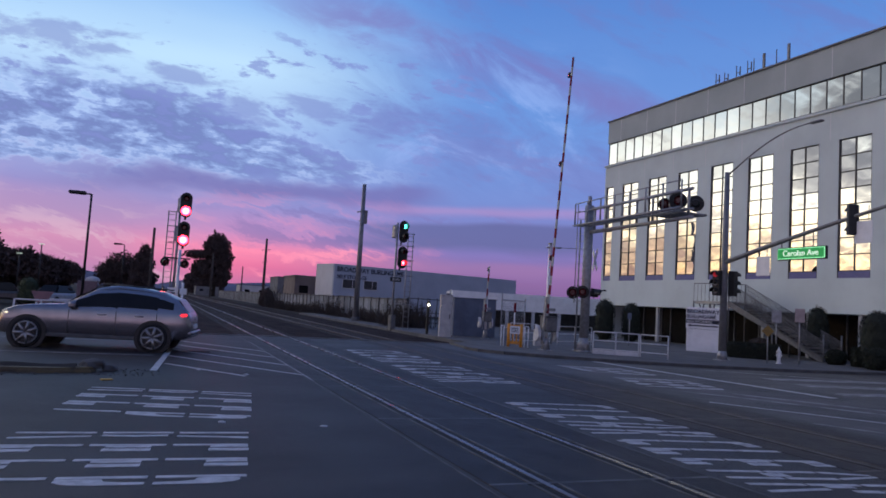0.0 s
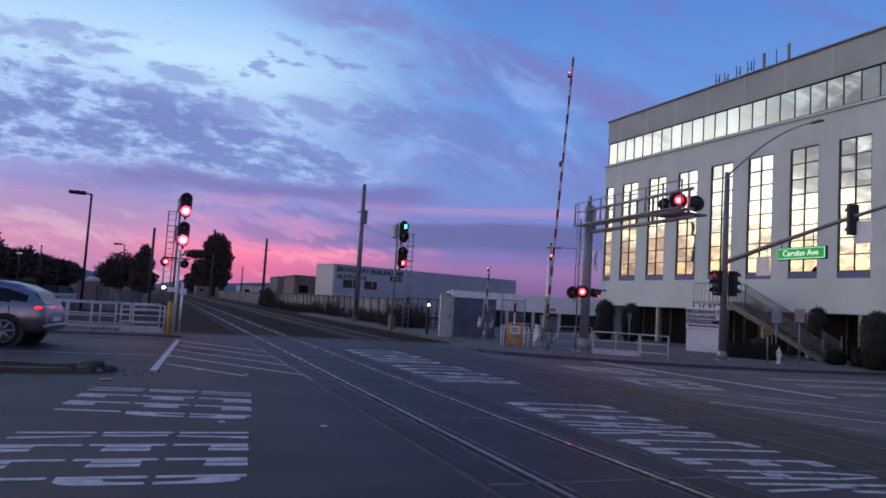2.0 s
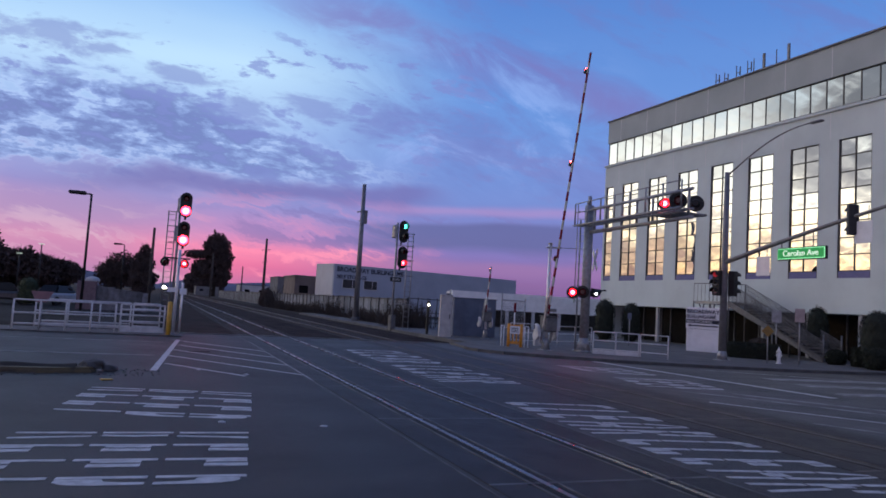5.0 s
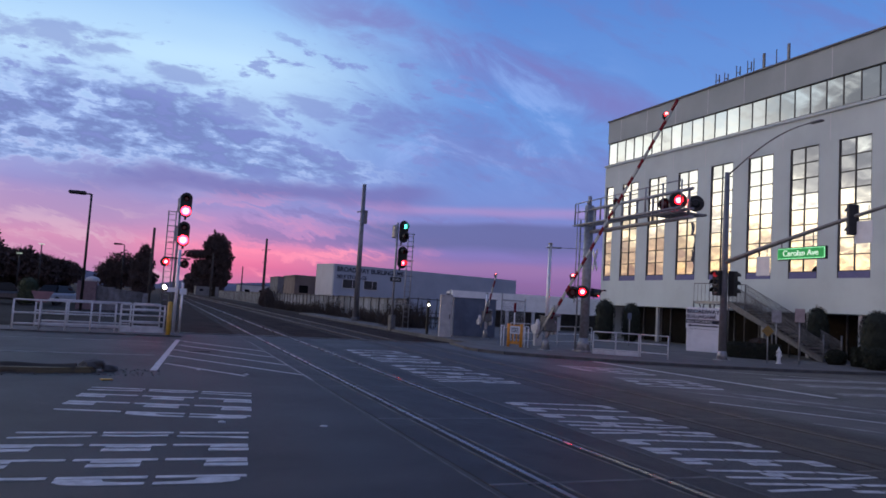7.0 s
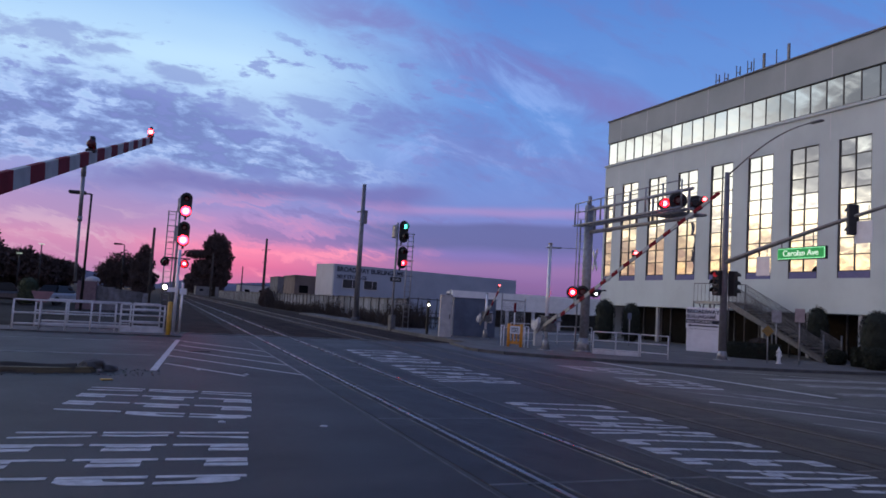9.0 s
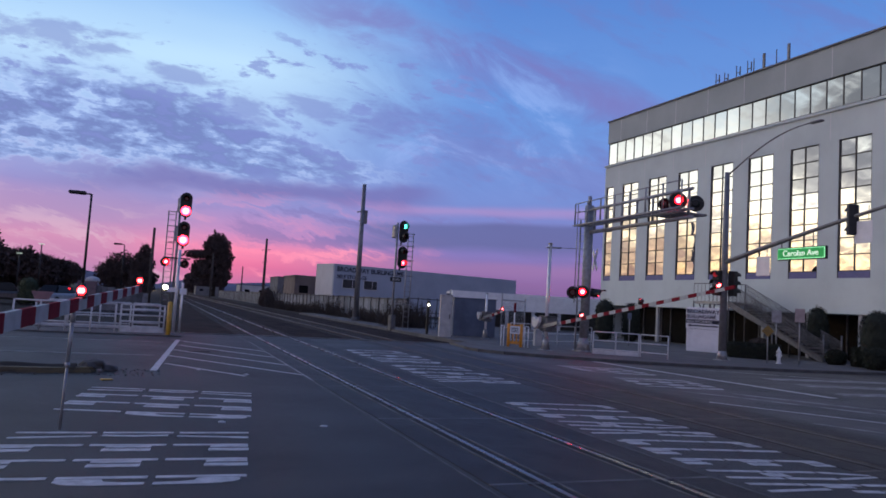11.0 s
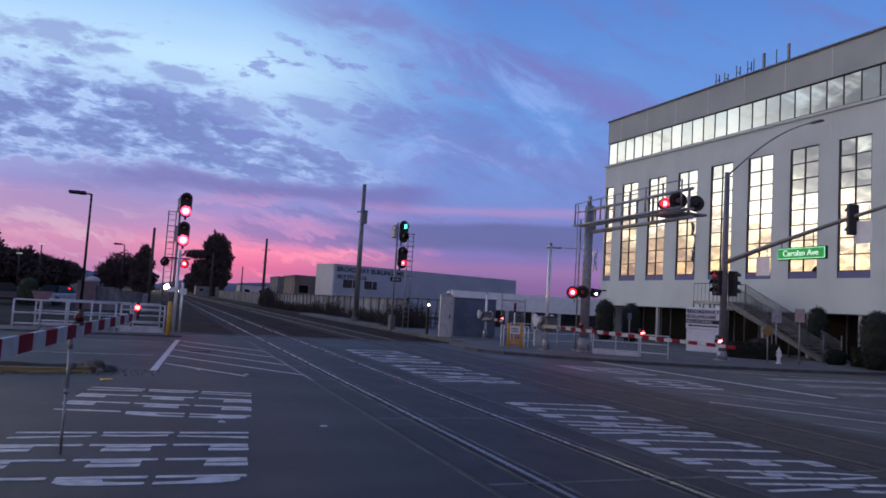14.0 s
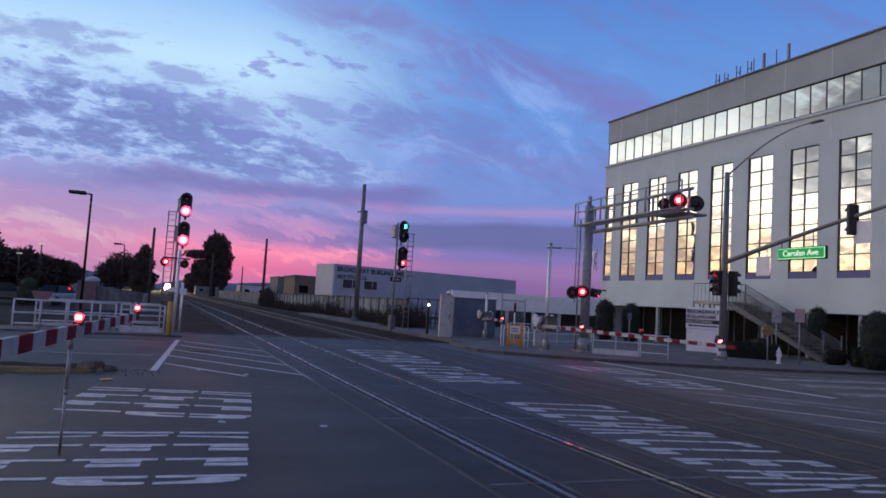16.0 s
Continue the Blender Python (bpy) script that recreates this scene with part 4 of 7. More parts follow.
def sign_monument():
    t = thing("monument_sign", (27.73, 31.47, 0.02), -54, "white monument sign with navy lettering and an arrow", "sign")
    bm = B()
    box(bm, -0.95, 0.97, -0.24, -0.04, 0.0, 1.28, bevel=0.02)
    part("base", bm, BOARD, t, "plain cream sign base")
    bm = B()
    box(bm, -1.00, 1.02, -0.27, -0.02, 1.29, 2.46, bevel=0.02)
    part("board", bm, BOARD, t)
    for txt, x, z, s in (("BROADWAY", -0.97, 2.13, 0.30), ("BURLINGAME", -0.98, 1.87, 0.255), ("SELF STORAGE", -0.94, 1.625, 0.20)):
        words("lettering", txt, s, BOARD if "SELF" in txt else NAVY, t, pose(x, -0.285, z, 90, 0, 0), bold=0.0 if "SELF" in txt else 0.003)
    bm = B()
    box(bm, -0.98, 0.78, -0.276, -0.26, 1.59, 1.80)
    part("text_band", bm, NAVY, t, "navy band behind pale letters")
    bm = B()
    box(bm, -0.74, 0.70, -0.285, -0.275, 1.43, 1.50)
    v = [bm.verts.new(p) for p in ((-0.90, -0.285, 1.465), (-0.72, -0.285, 1.38), (-0.72, -0.285, 1.55))]
    bm.faces.new(v)
    part("arrow", bm, NAVY, t, "navy arrow bar")


sign_monument()


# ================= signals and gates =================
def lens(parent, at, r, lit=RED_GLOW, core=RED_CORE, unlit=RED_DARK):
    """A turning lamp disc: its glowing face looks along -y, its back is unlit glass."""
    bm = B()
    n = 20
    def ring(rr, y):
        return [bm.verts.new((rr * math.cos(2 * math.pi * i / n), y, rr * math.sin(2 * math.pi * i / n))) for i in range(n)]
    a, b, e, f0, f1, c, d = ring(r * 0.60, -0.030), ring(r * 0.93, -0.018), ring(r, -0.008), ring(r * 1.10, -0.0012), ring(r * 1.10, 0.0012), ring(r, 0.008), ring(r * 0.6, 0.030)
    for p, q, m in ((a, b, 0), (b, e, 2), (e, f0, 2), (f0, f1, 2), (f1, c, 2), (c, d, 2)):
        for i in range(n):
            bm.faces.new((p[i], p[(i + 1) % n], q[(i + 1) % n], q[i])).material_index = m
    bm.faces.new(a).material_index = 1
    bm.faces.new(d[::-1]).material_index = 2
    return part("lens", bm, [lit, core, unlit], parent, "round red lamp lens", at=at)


def lamp_unit(parent, at, r=0.15, plate=0.30, name="flasher"):
    """Round flasher: black backplate, housing, visor; returns its lens."""
    bm = B()
    tube(bm, (0, 0.10, 0), (0, 0.125, 0), plate, seg=28)
    tube(bm, (0, 0.125, 0), (0, 0.36, 0), r * 1.1, r * 0.7, seg=18)
    tube(bm, (0, -0.058, 0), (0, 0.11, 0), r * 1.03, seg=28, caps=False)
    n = 16
    for i in range(n):
        a0, a1 = -0.35 + (math.pi + 0.7) * i / n, -0.35 + (math.pi + 0.7) * (i + 1) / n
        q = []
        for rr in (r * 1.12, r * 1.18):
            for y0, a in ((0.10, a0), (0.10, a1), (-0.26 + 0.10 * (1 - math.sin(max(0, min(math.pi, a1)))), a1), (-0.26 + 0.10 * (1 - math.sin(max(0, min(math.pi, a0)))), a0)):
                q.append(bm.verts.new((rr * math.cos(a), y0, rr * math.sin(a))))
        bm.faces.new(q[0:4]), bm.faces.new(q[7:3:-1]), bm.faces.new((q[2], q[3], q[7], q[6]))
    u = part(name, bm, BLACK, parent, "black hooded flasher with round backplate", at=at)
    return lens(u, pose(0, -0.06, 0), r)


FLASH_A, FLASH_B, FLASH_C = [], [], []
MOVERS = {}


def cantilever_signal():
    t = thing("cantilever_signal", (17.5, 27.45, 0), label="galvanised cantilever flashing-light structure with walkway over the road", category="crossing signal")
    bm = B()
    tube(bm, (0, 0, 0.05), (0, 0, 6.55), 0.20, seg=20)
    tube(bm, (0, 0, 6.55), (0, 0, 6.98), 0.085, seg=14)
    part("mast", bm, GALV, t, "thick galvanised mast")
    bm = B()
    box(bm, -0.36, 0.36, -0.36, 0.36, 0.05, 0.16, bevel=0.02)
    for sx in (-1, 1):
        for sy in (-1, 1):
            prism(bm, [(sx * 0.33, sy * 0.05), (sx * 0.05, sy * 0.33), (0, 0)], 0.16, 0.42)
    tube(bm, (0, 0, 0.16), (0, 0, 0.7), 0.33, 0.2, seg=16)
    part("base", bm, GALV, t)
    # slim conduit and ladder on the mast
    bm = B()
    tube(bm, (-0.36, 0.1, 0.1), (-0.36, 0.1, 5.9), 0.035)
    tube(bm, (-0.52, 0.1, 2.2), (-0.52, 0.1, 6.6), 0.02)
    for i in range(13):
        tube(bm, (-0.52, 0.1, 2.3 + 0.33 * i), (-0.2, 0.05, 2.3 + 0.33 * i), 0.013, seg=6)
    part("ladder", bm, GALV, t)
    # twin beams reaching over the road (towards -y)
    d = Vector((-0.055, -1.0, 0)).normalized()
    L = 7.2
    for z, r in ((5.36, 0.085), (6.37, 0.07)):
        bm = B()
        tube(bm, (0, 0, z), tuple(d * L + Vector((0, 0, z))), r, r * 0.85, seg=14)
        part("beam", bm, GALV, t)
    bm = B()
    for k in range(7):
        p = d * (0.5 + k * 1.08)
        tube(bm, (p.x, p.y, 5.36), (p.x, p.y, 6.37), 0.05, seg=8)
        if k < 6:
            q = d * (0.5 + (k + 1) * 1.08)
            tube(bm, (p.x, p.y, 5.40), (q.x, q.y, 5.40), 0.03, seg=8)
    part("truss_post", bm, GALV, t)
    bm = B()
    n = Vector((-d.y, d.x, 0))
    for off in (0.12, 0.62):
        a, b = d * -0.15 - n * off, d * 7.4 - n * off
        tube(bm, (a.x, a.y, 5.62), (b.x, b.y, 5.62), 0.05, seg=8)
    for k in range(26):
        a = d * (-0.3 + k * 0.3)
        p, q = a - n * 0.1, a - n * 0.64
        tube(bm, (p.x, p.y, 5.63), (q.x, q.y, 5.63), 0.022, seg=5)
    part("walkway", bm, GALV, t, "grated maintenance walkway")
    bm = B()
    for h in (6.18, 6.58):
        a, b = d * -0.15 - n * 0.62, d * 7.4 - n * 0.62
        tube(bm, (a.x, a.y, h), (b.x, b.y, h), 0.022, seg=8)
    for k in range(8):
        p = d * (-0.15 + k * 1.078) - n * 0.62
        tube(bm, (p.x, p.y, 5.62), (p.x, p.y, 6.58), 0.034, seg=8)
    part("handrail", bm, GALV, t)
    # flashers at the tip and on the mast, turned to the approach
    az = math.degrees(math.atan2(-17.5, 21.5))
    for (x, y, z), grp, pl in (((-0.22, -5.42, 0.0), FLASH_A, 0.22), ((-0.28, -6.29, 0.02), FLASH_B, 0.32)):
        FL = lamp_unit(t, pose(x, y, 6.03 + z, 0, 0, az + 6), 0.155, pl)
        grp.append(FL)
    FLASH_A.append(lamp_unit(t, pose(0.72, -6.05, 6.05, 0, 0, az + 172), 0.155, 0.30))
    FLASH_A.append(lens(t, pose(0.55, -6.32, 6.05, 0, 0, az), 0.035, SMALL_RED, SMALL_RED, BLACK))
    bm = B()
    box(bm, -0.5, 0.75, -6.6, -5.1, 5.55, 5.62)
    part("lamp_bracket", bm, POLE, t)
    for (x, y, z), grp in (((-0.60, 0.36, 2.66), FLASH_A), ((-0.30, 0.04, 2.70), FLASH_B)):
        grp.append(lamp_unit(t, pose(x, y - 0.25, z, 0, 0, az + 4), 0.15, 0.28))
    u = lamp_unit(t, pose(0.42, -0.20, 2.66, 0, 0, az + 95), 0.15, 0.24)
    FLASH_B.append(u)
    bm = B()
    tube(bm, (-0.55, 0.3, 2.45), (0.75, -0.35, 2.85), 0.03)
    tube(bm, (0.2, -0.1, 2.85), (0.85, -0.3, 2.82), 0.05, 0.02)
    part("crossarm", bm, BLACK, t)
    FLASH_A.append(lens(t, pose(0.27, -0.42, 2.66, 0, 0, az), 0.055, WHITE_GLOW, WHITE_GLOW, BLACK))
    # crossbuck seen nearly edge-on
    bm = B()
    for s in (-1, 1):
        m = pose(0.33, -0.1, 4.15, 0, 0, -20) @ pose(0, 0, 0, 0, 0, 0) @ Euler((radians(s * 45), 0, 0)).to_matrix().to_4x4()
        fs = box(bm, -0.012, 0.012, -0.11, 0.11, -0.6, 0.6)
        bmesh.ops.transform(bm, matrix=m, verts=list({v for f in fs for v in f.verts}))
    part("crossbuck", bm, WHITE, t, "crossbuck boards seen edge-on")
    return t


cantilever_signal()


def gate(at, az, length, r0, label, lights, mast_h, rod_at=None, arm_dark=False, mast=True, pivot_z=1.13, scale=1.0, back=-0.10, thick=0.072):
    """Crossing gate. az: direction of the lowered arm, degrees clockwise from +y. Arm space: +y along the arm."""
    t = thing("crossing_gate", at, -az, label, "crossing gate", group="crossing gates")
    k, mx = scale, -0.13
    if mast:
        bm = B()
        tube(bm, (mx, -0.22, 0.05), (mx, -0.22, mast_h), 0.075 * k, seg=16)
        part("mast", bm, ALU, t, "silver steel mast")
        bm = B()
        tube(bm, (mx, -0.22, mast_h), (mx, -0.22, mast_h + 0.06), 0.095 * k, seg=16)
        part("cap", bm, GALV, t)
        bm = B()
        box(bm, mx - 0.24 * k, mx + 0.24 * k, -0.22 - 0.24 * k, -0.22 + 0.24 * k, 0.03, 0.14, bevel=0.02)
        tube(bm, (mx, -0.22, 0.14), (mx, -0.22, 0.62), 0.2 * k, 0.1 * k, seg=16)
        part("base", bm, GALV, t, "cast pedestal base")
    bm = B()
    box(bm, -0.44 * k, 0.10 * k, -0.42 * k, 0.20 * k, pivot_z - 0.22 * k, pivot_z + 0.40 * k, bevel=0.05 * k)
    box(bm, -0.47 * k, 0.13 * k, -0.45 * k, 0.23 * k, pivot_z + 0.40 * k, pivot_z + 0.44 * k, bevel=0.01)
    part("mechanism", bm, STEEL, t, "grey gate mechanism case")
    # arm with counterweight, all one rigid swinging part
    bm = B()
    n = max(6, int(length / 0.42))
    stripes = []
    for i in range(n):
        y0, y1 = r0 + (length - r0) * i / n, r0 + (length - r0) * (i + 1) / n
        h = thick * (1 - 0.31 * i / n)
        stripes.append((y0, y1, h, i % 2))
    box(bm, -0.016, 0.016, r0, length - 0.01, -0.045, 0.045, mat=2)
    box(bm, 0.10 * k, 0.15 * k, -0.75 * k, r0 + 0.7, -0.07, 0.07, mat=2)
    box(bm, -0.34 * k, -0.29 * k, -0.75 * k, r0 * 0.6, -0.07, 0.07, mat=2)
    box(bm, -0.34 * k, 0.15 * k, r0 + 0.1, r0 + 0.22, -0.05, 0.05, mat=2)
    arm = part("arm", bm, [ARM_R, ARM_W, GALV], t, "striped red and white gate arm", at=pose(0, 0, pivot_z))
    for y0, y1, h, m in stripes:
        bs = B()
        box(bs, -0.022, 0.022, y0 + 0.001, y1 - 0.001, -h, h)
        part("stripe", bs, (ARM_R, ARM_W)[m], arm)
    for sx in (-0.62, 0.20):
        bm = B()
        v = [(-0.22, -0.16), (-0.40, -0.34), (-0.66, -0.40), (-0.86, -0.22), (-0.90, 0.02), (-0.78, 0.16), (-0.60, 0.10), (-0.50, -0.06), (-0.34, 0.02), (-0.20, 0.06)]
        lo = [bm.verts.new((sx * k, (y + 0.20) * k, (z + 0.34) * k)) for y, z in v]
        hi = [bm.verts.new(((sx + 0.14) * k, (y + 0.20) * k, (z + 0.34) * k)) for y, z in v]
        bm.faces.new(lo), bm.faces.new(hi[::-1])
        for i in range(len(v)):
            bm.faces.new((lo[i], lo[(i + 1) % len(v)], hi[(i + 1) % len(v)], hi[i]))
        bmesh.ops.bevel(bm, geom=list(bm.edges), offset=0.02 * k, segments=1, affect="EDGES")
        part("counterweight", bm, CAST, arm, "pale cast counterweight")
    made = []
    for y, r in lights:
        bm = B()
        box(bm, -0.05, 0.05, y - 0.05, y + 0.05, 0.05, 0.09, bevel=0.01)
        tube(bm, (0, y + back, 0.08), (0, y + back, 0.12 + 2.0 * r), r * 0.9, r * 0.5, seg=12)
        lamp = part("arm_lamp", bm, BLACK, arm, "small black lamp bracket on the arm")
        made.append((lamp, y, r))
    return t, arm, made


def arm_globe(arm, y, r, facing):
    """Small red arm lamp: a turning drum, glowing on one side only."""
    bm = B()
    bmesh.ops.create_uvsphere(bm, u_segments=16, v_segments=10, radius=r)
    for f in bm.faces:
        c = f.calc_center_median()
        q = -c.y if facing < 0 else (c.y - c.z) * 0.7071
        f.material_index = 2 if q > (0.68 if facing < 0 else 0.64) * r else (0 if q > (0.2 if facing < 0 else 0.52) * r else 1)
        f.smooth = True
    return part("arm_lens", bm, [SMALL_RED, RED_DARK, SMALL_CORE], arm, "red arm lamp lens", at=pose(0, y, 0.10 + r * 0.8, 0, 0, 0))


# 0.085 arm lamps: radius raised to take in their bloom
gateR, armR, lampsR = gate((15.39, 27.1, 0), 182.4, 11.4, 0.55, "tall striped crossing gate on a silver mast at the kerb", [(2.95, 0.085), (6.95, 0.085), (10.72, 0.085)], 4.65)
bm = B()
tube(bm, (0.05, -0.22, 4.5), (-0.6, -0.1, 4.52), 0.035)
tube(bm, (-0.6, -0.1, 4.52), (-1.2, 0.1, 4.54), 0.012)
part("finial_arm", bm, GALV, gateR)
gateL, armL, lampsL = gate((-1.55, 0.98, 0), 5.73, 12.5, 0.55, "striped red and white crossing gate arm beside the road", [(2.9, 0.07), (7.75, 0.05), (12.35, 0.05)], 3.0, pivot_z=1.23, back=0.05, thick=0.083)
gateP, armP, lampsP = gate((16.3, 35.3, 0), 186, 2.8, 0.35, "small pedestrian crossing gate beside the cabinets", [(2.65, 0.06)], 2.5, scale=0.8, pivot_z=1.2)
GL = {"R": [], "L": [], "P": []}
for key, arm, lamps in (("R", armR, lampsR), ("L", armL, lampsL), ("P", armP, lampsP)):
    for lamp, y, r in lamps:
        GL[key].append(arm_globe(arm, y, r, -1 if key == "L" else 1))
# hanging rod under the near arm
bm = B()
tube(bm, (0, 0, 0), (0, 0, -0.12), 0.025)
tube(bm, (0, 0, -0.10), (0, 0, -0.55), 0.019)
tube(bm, (0, 0, -0.55), (0, 0, -1.20), 0.014)
tube(bm, (0, 0, -0.53), (0, 0, -0.58), 0.024)
ROD = part("support_rod", bm, GALV, armL, "slim hinged rod hanging under the arm", at=pose(0, 7.45, -0.06))


def block_signal(at, label, reds, greens, ladder_side, turn, lift=0.0):
    """Railway colour-light signal: mast, ladder, two oval heads."""
    t = thing("railway_signal", at, turn, label, "railway signal", group="railway signals by the track")
    bm = B()
    tube(bm, (0, 0, 0.0), (0, 0, 6.6 + lift), 0.075, 0.065, seg=14)
    tube(bm, (0, 0, -0.1), (0, 0, 0.5), 0.14, 0.10, seg=14)
    part("mast", bm, GALV, t)
    bm = B()
    x = ladder_side
    for dx in (-0.2, 0.2):
        tube(bm, (x * 0.62 + dx, 0.1, 0.0), (x * 0.62 + dx, 0.1, 6.15), 0.034, seg=8)
    for i in range(18):
        tube(bm, (x * 0.62 - 0.2, 0.1, 0.5 + 0.32 * i), (x * 0.62 + 0.2, 0.1, 0.5 + 0.32 * i), 0.016, seg=6)
    for z in (1.6, 3.4, 4.4, 5.3, 6.1):
        tube(bm, (0, 0, z), (x * 0.8, 0.1, z), 0.025, seg=6)
    part("ladder", bm, GALV, t)
    for z, lit in ((6.05, greens[0]), (4.42, greens[1])):
        bm = B()
        n = 24
        fr = [bm.verts.new((0.27 * math.cos(2 * math.pi * i / n), -0.30, (0.27 * math.sin(2 * math.pi * i / n)) + (0.34 if math.sin(2 * math.pi * i / n) >= 0 else -0.34))) for i in range(n)]
        bk = [bm.verts.new(v.co + Vector((0, 0.06, 0))) for v in fr]
        bm.faces.new(fr), bm.faces.new(bk[::-1])
        for i in range(n):
            bm.faces.new((fr[i], fr[(i + 1) % n], bk[(i + 1) % n], bk[i]))
        box(bm, -0.17, 0.17, -0.24, 0.0, -0.42, 0.42, bevel=0.03)
        tube(bm, (0, -0.1, -0.5), (0, 0.0, -0.7), 0.05)
        for zz in (0.30, -0.30):
            for i in range(12):
                a0, a1 = -0.8 + (math.pi + 1.6) * i / 12, -0.8 + (math.pi + 1.6) * (i + 1) / 12
                q = [bm.verts.new((0.17 * math.cos(a), yy, zz + 0.17 * math.sin(a))) for yy, a in ((-0.30, a0), (-0.30, a1), (-0.62, a1), (-0.62, a0))]
                bm.faces.new(q)
        head = part("signal_head", bm, BLACK, t, "black oval signal head with hoods", at=pose(0.30, 0, z + lift) @ Matrix.Diagonal((1.15, 1.0, 1.15, 1)))
        bm = B()
        box(bm, -0.16, 0.10, 0.02, 0.42, z + lift - 0.42, z + lift + 0.42, bevel=0.06)
        if greens[0] == "g" and z < 5:
            bm.free()
        else:
            part("relay_case", bm, GALV, t, "grey case behind the signal head")
        for zz, mats in ((0.30, (GREEN_GLOW, GREEN_GLOW)), (-0.30, (SIGNAL_RED, SIGNAL_CORE))):
            on = (zz > 0) == (lit == "g")
            if on:
                lens(head, pose(0, -0.34, zz), 0.15 if lit == "g" else reds, mats[0], mats[1])
            else:
                lens(head, pose(0, -0.34, zz), 0.11, RED_DARK, RED_DARK)
    if greens[0] == "g":
        bm = B()
        box(bm, -0.38, 0.42, -0.14, -0.11, 2.98, 3.26, bevel=0.006)
        plate = part("number_board", bm, BLACK, t, "dark board with pale unreadable bars")
        for i in range(4):
            bm = B()
            box(bm, -0.22 + 0.14 * i, -0.14 + 0.14 * i, -0.148, -0.141, 3.04, 3.20)
            part("bar", bm, CABINET, plate)
        bm = B()
        box(bm, -0.16, 0.16, -0.2, 0.2, 0.0, 0.9, bevel=0.02)
        part("base_case", bm, STEEL, t, "grey case at the mast foot")
    return t


# 0.25 red lenses are larger than real ones, to include the lamps' bloom
block_signal((0.70, 43.0, -0.05), "railway signal with ladder showing two bright red lights", 0.25, "rr", -0.62, -2, 0.46)
block_signal((13.62, 43.3, 0.05), "railway signal with ladder showing green over red", 0.15, "gr", 1.75, 14, 0.1)


def flasher_mast():
    t = thing("flasher_mast", (0.62, 30.2, 0), label="slim white crossing flasher mast behind the railings", category="crossing signal")
    bm = B()
    tube(bm, (0, 0, -0.05), (0, 0, 3.3), 0.06, seg=12)
    tube(bm, (0.22, 0.0, -0.05), (0.22, 0.0, 2.0), 0.045, seg=12)
    part("mast", bm, ALU, t)
    bm = B()
    tube(bm, (-0.6, 0, 2.95), (0.42, 0, 2.95), 0.03)
    part("crossarm", bm, BLACK, t)
    FLASH_B.append(lamp_unit(t, pose(-0.5, -0.1, 2.78, 0, 0, 12), 0.10, 0.17))
    FLASH_A.append(lamp_unit(t, pose(0.2, -0.1, 2.75, 0, 0, -4), 0.10, 0.17))
    bm = B()
    box(bm, -0.34, 0.05, -0.05, 0.05, 1.62, 1.80)
    box(bm, 0.12, 0.38, -0.04, 0.04, 1.55, 1.78)
    part("plate", bm, WHITE, t)


flasher_mast()
bm = B()
tube(bm, (0, 0, -0.05), (0, 0, 1.2), 0.085, seg=16)
bmesh.ops.create_uvsphere(bm, u_segments=16, v_segments=8, radius=0.085, matrix=pose(0, 0, 1.2))
ob = tagged(part("bollard", bm, YELLOW), "round yellow steel bollard at the end of the railings", "bollard")
ob.matrix_basis = pose(0.42, 28.6, 0)


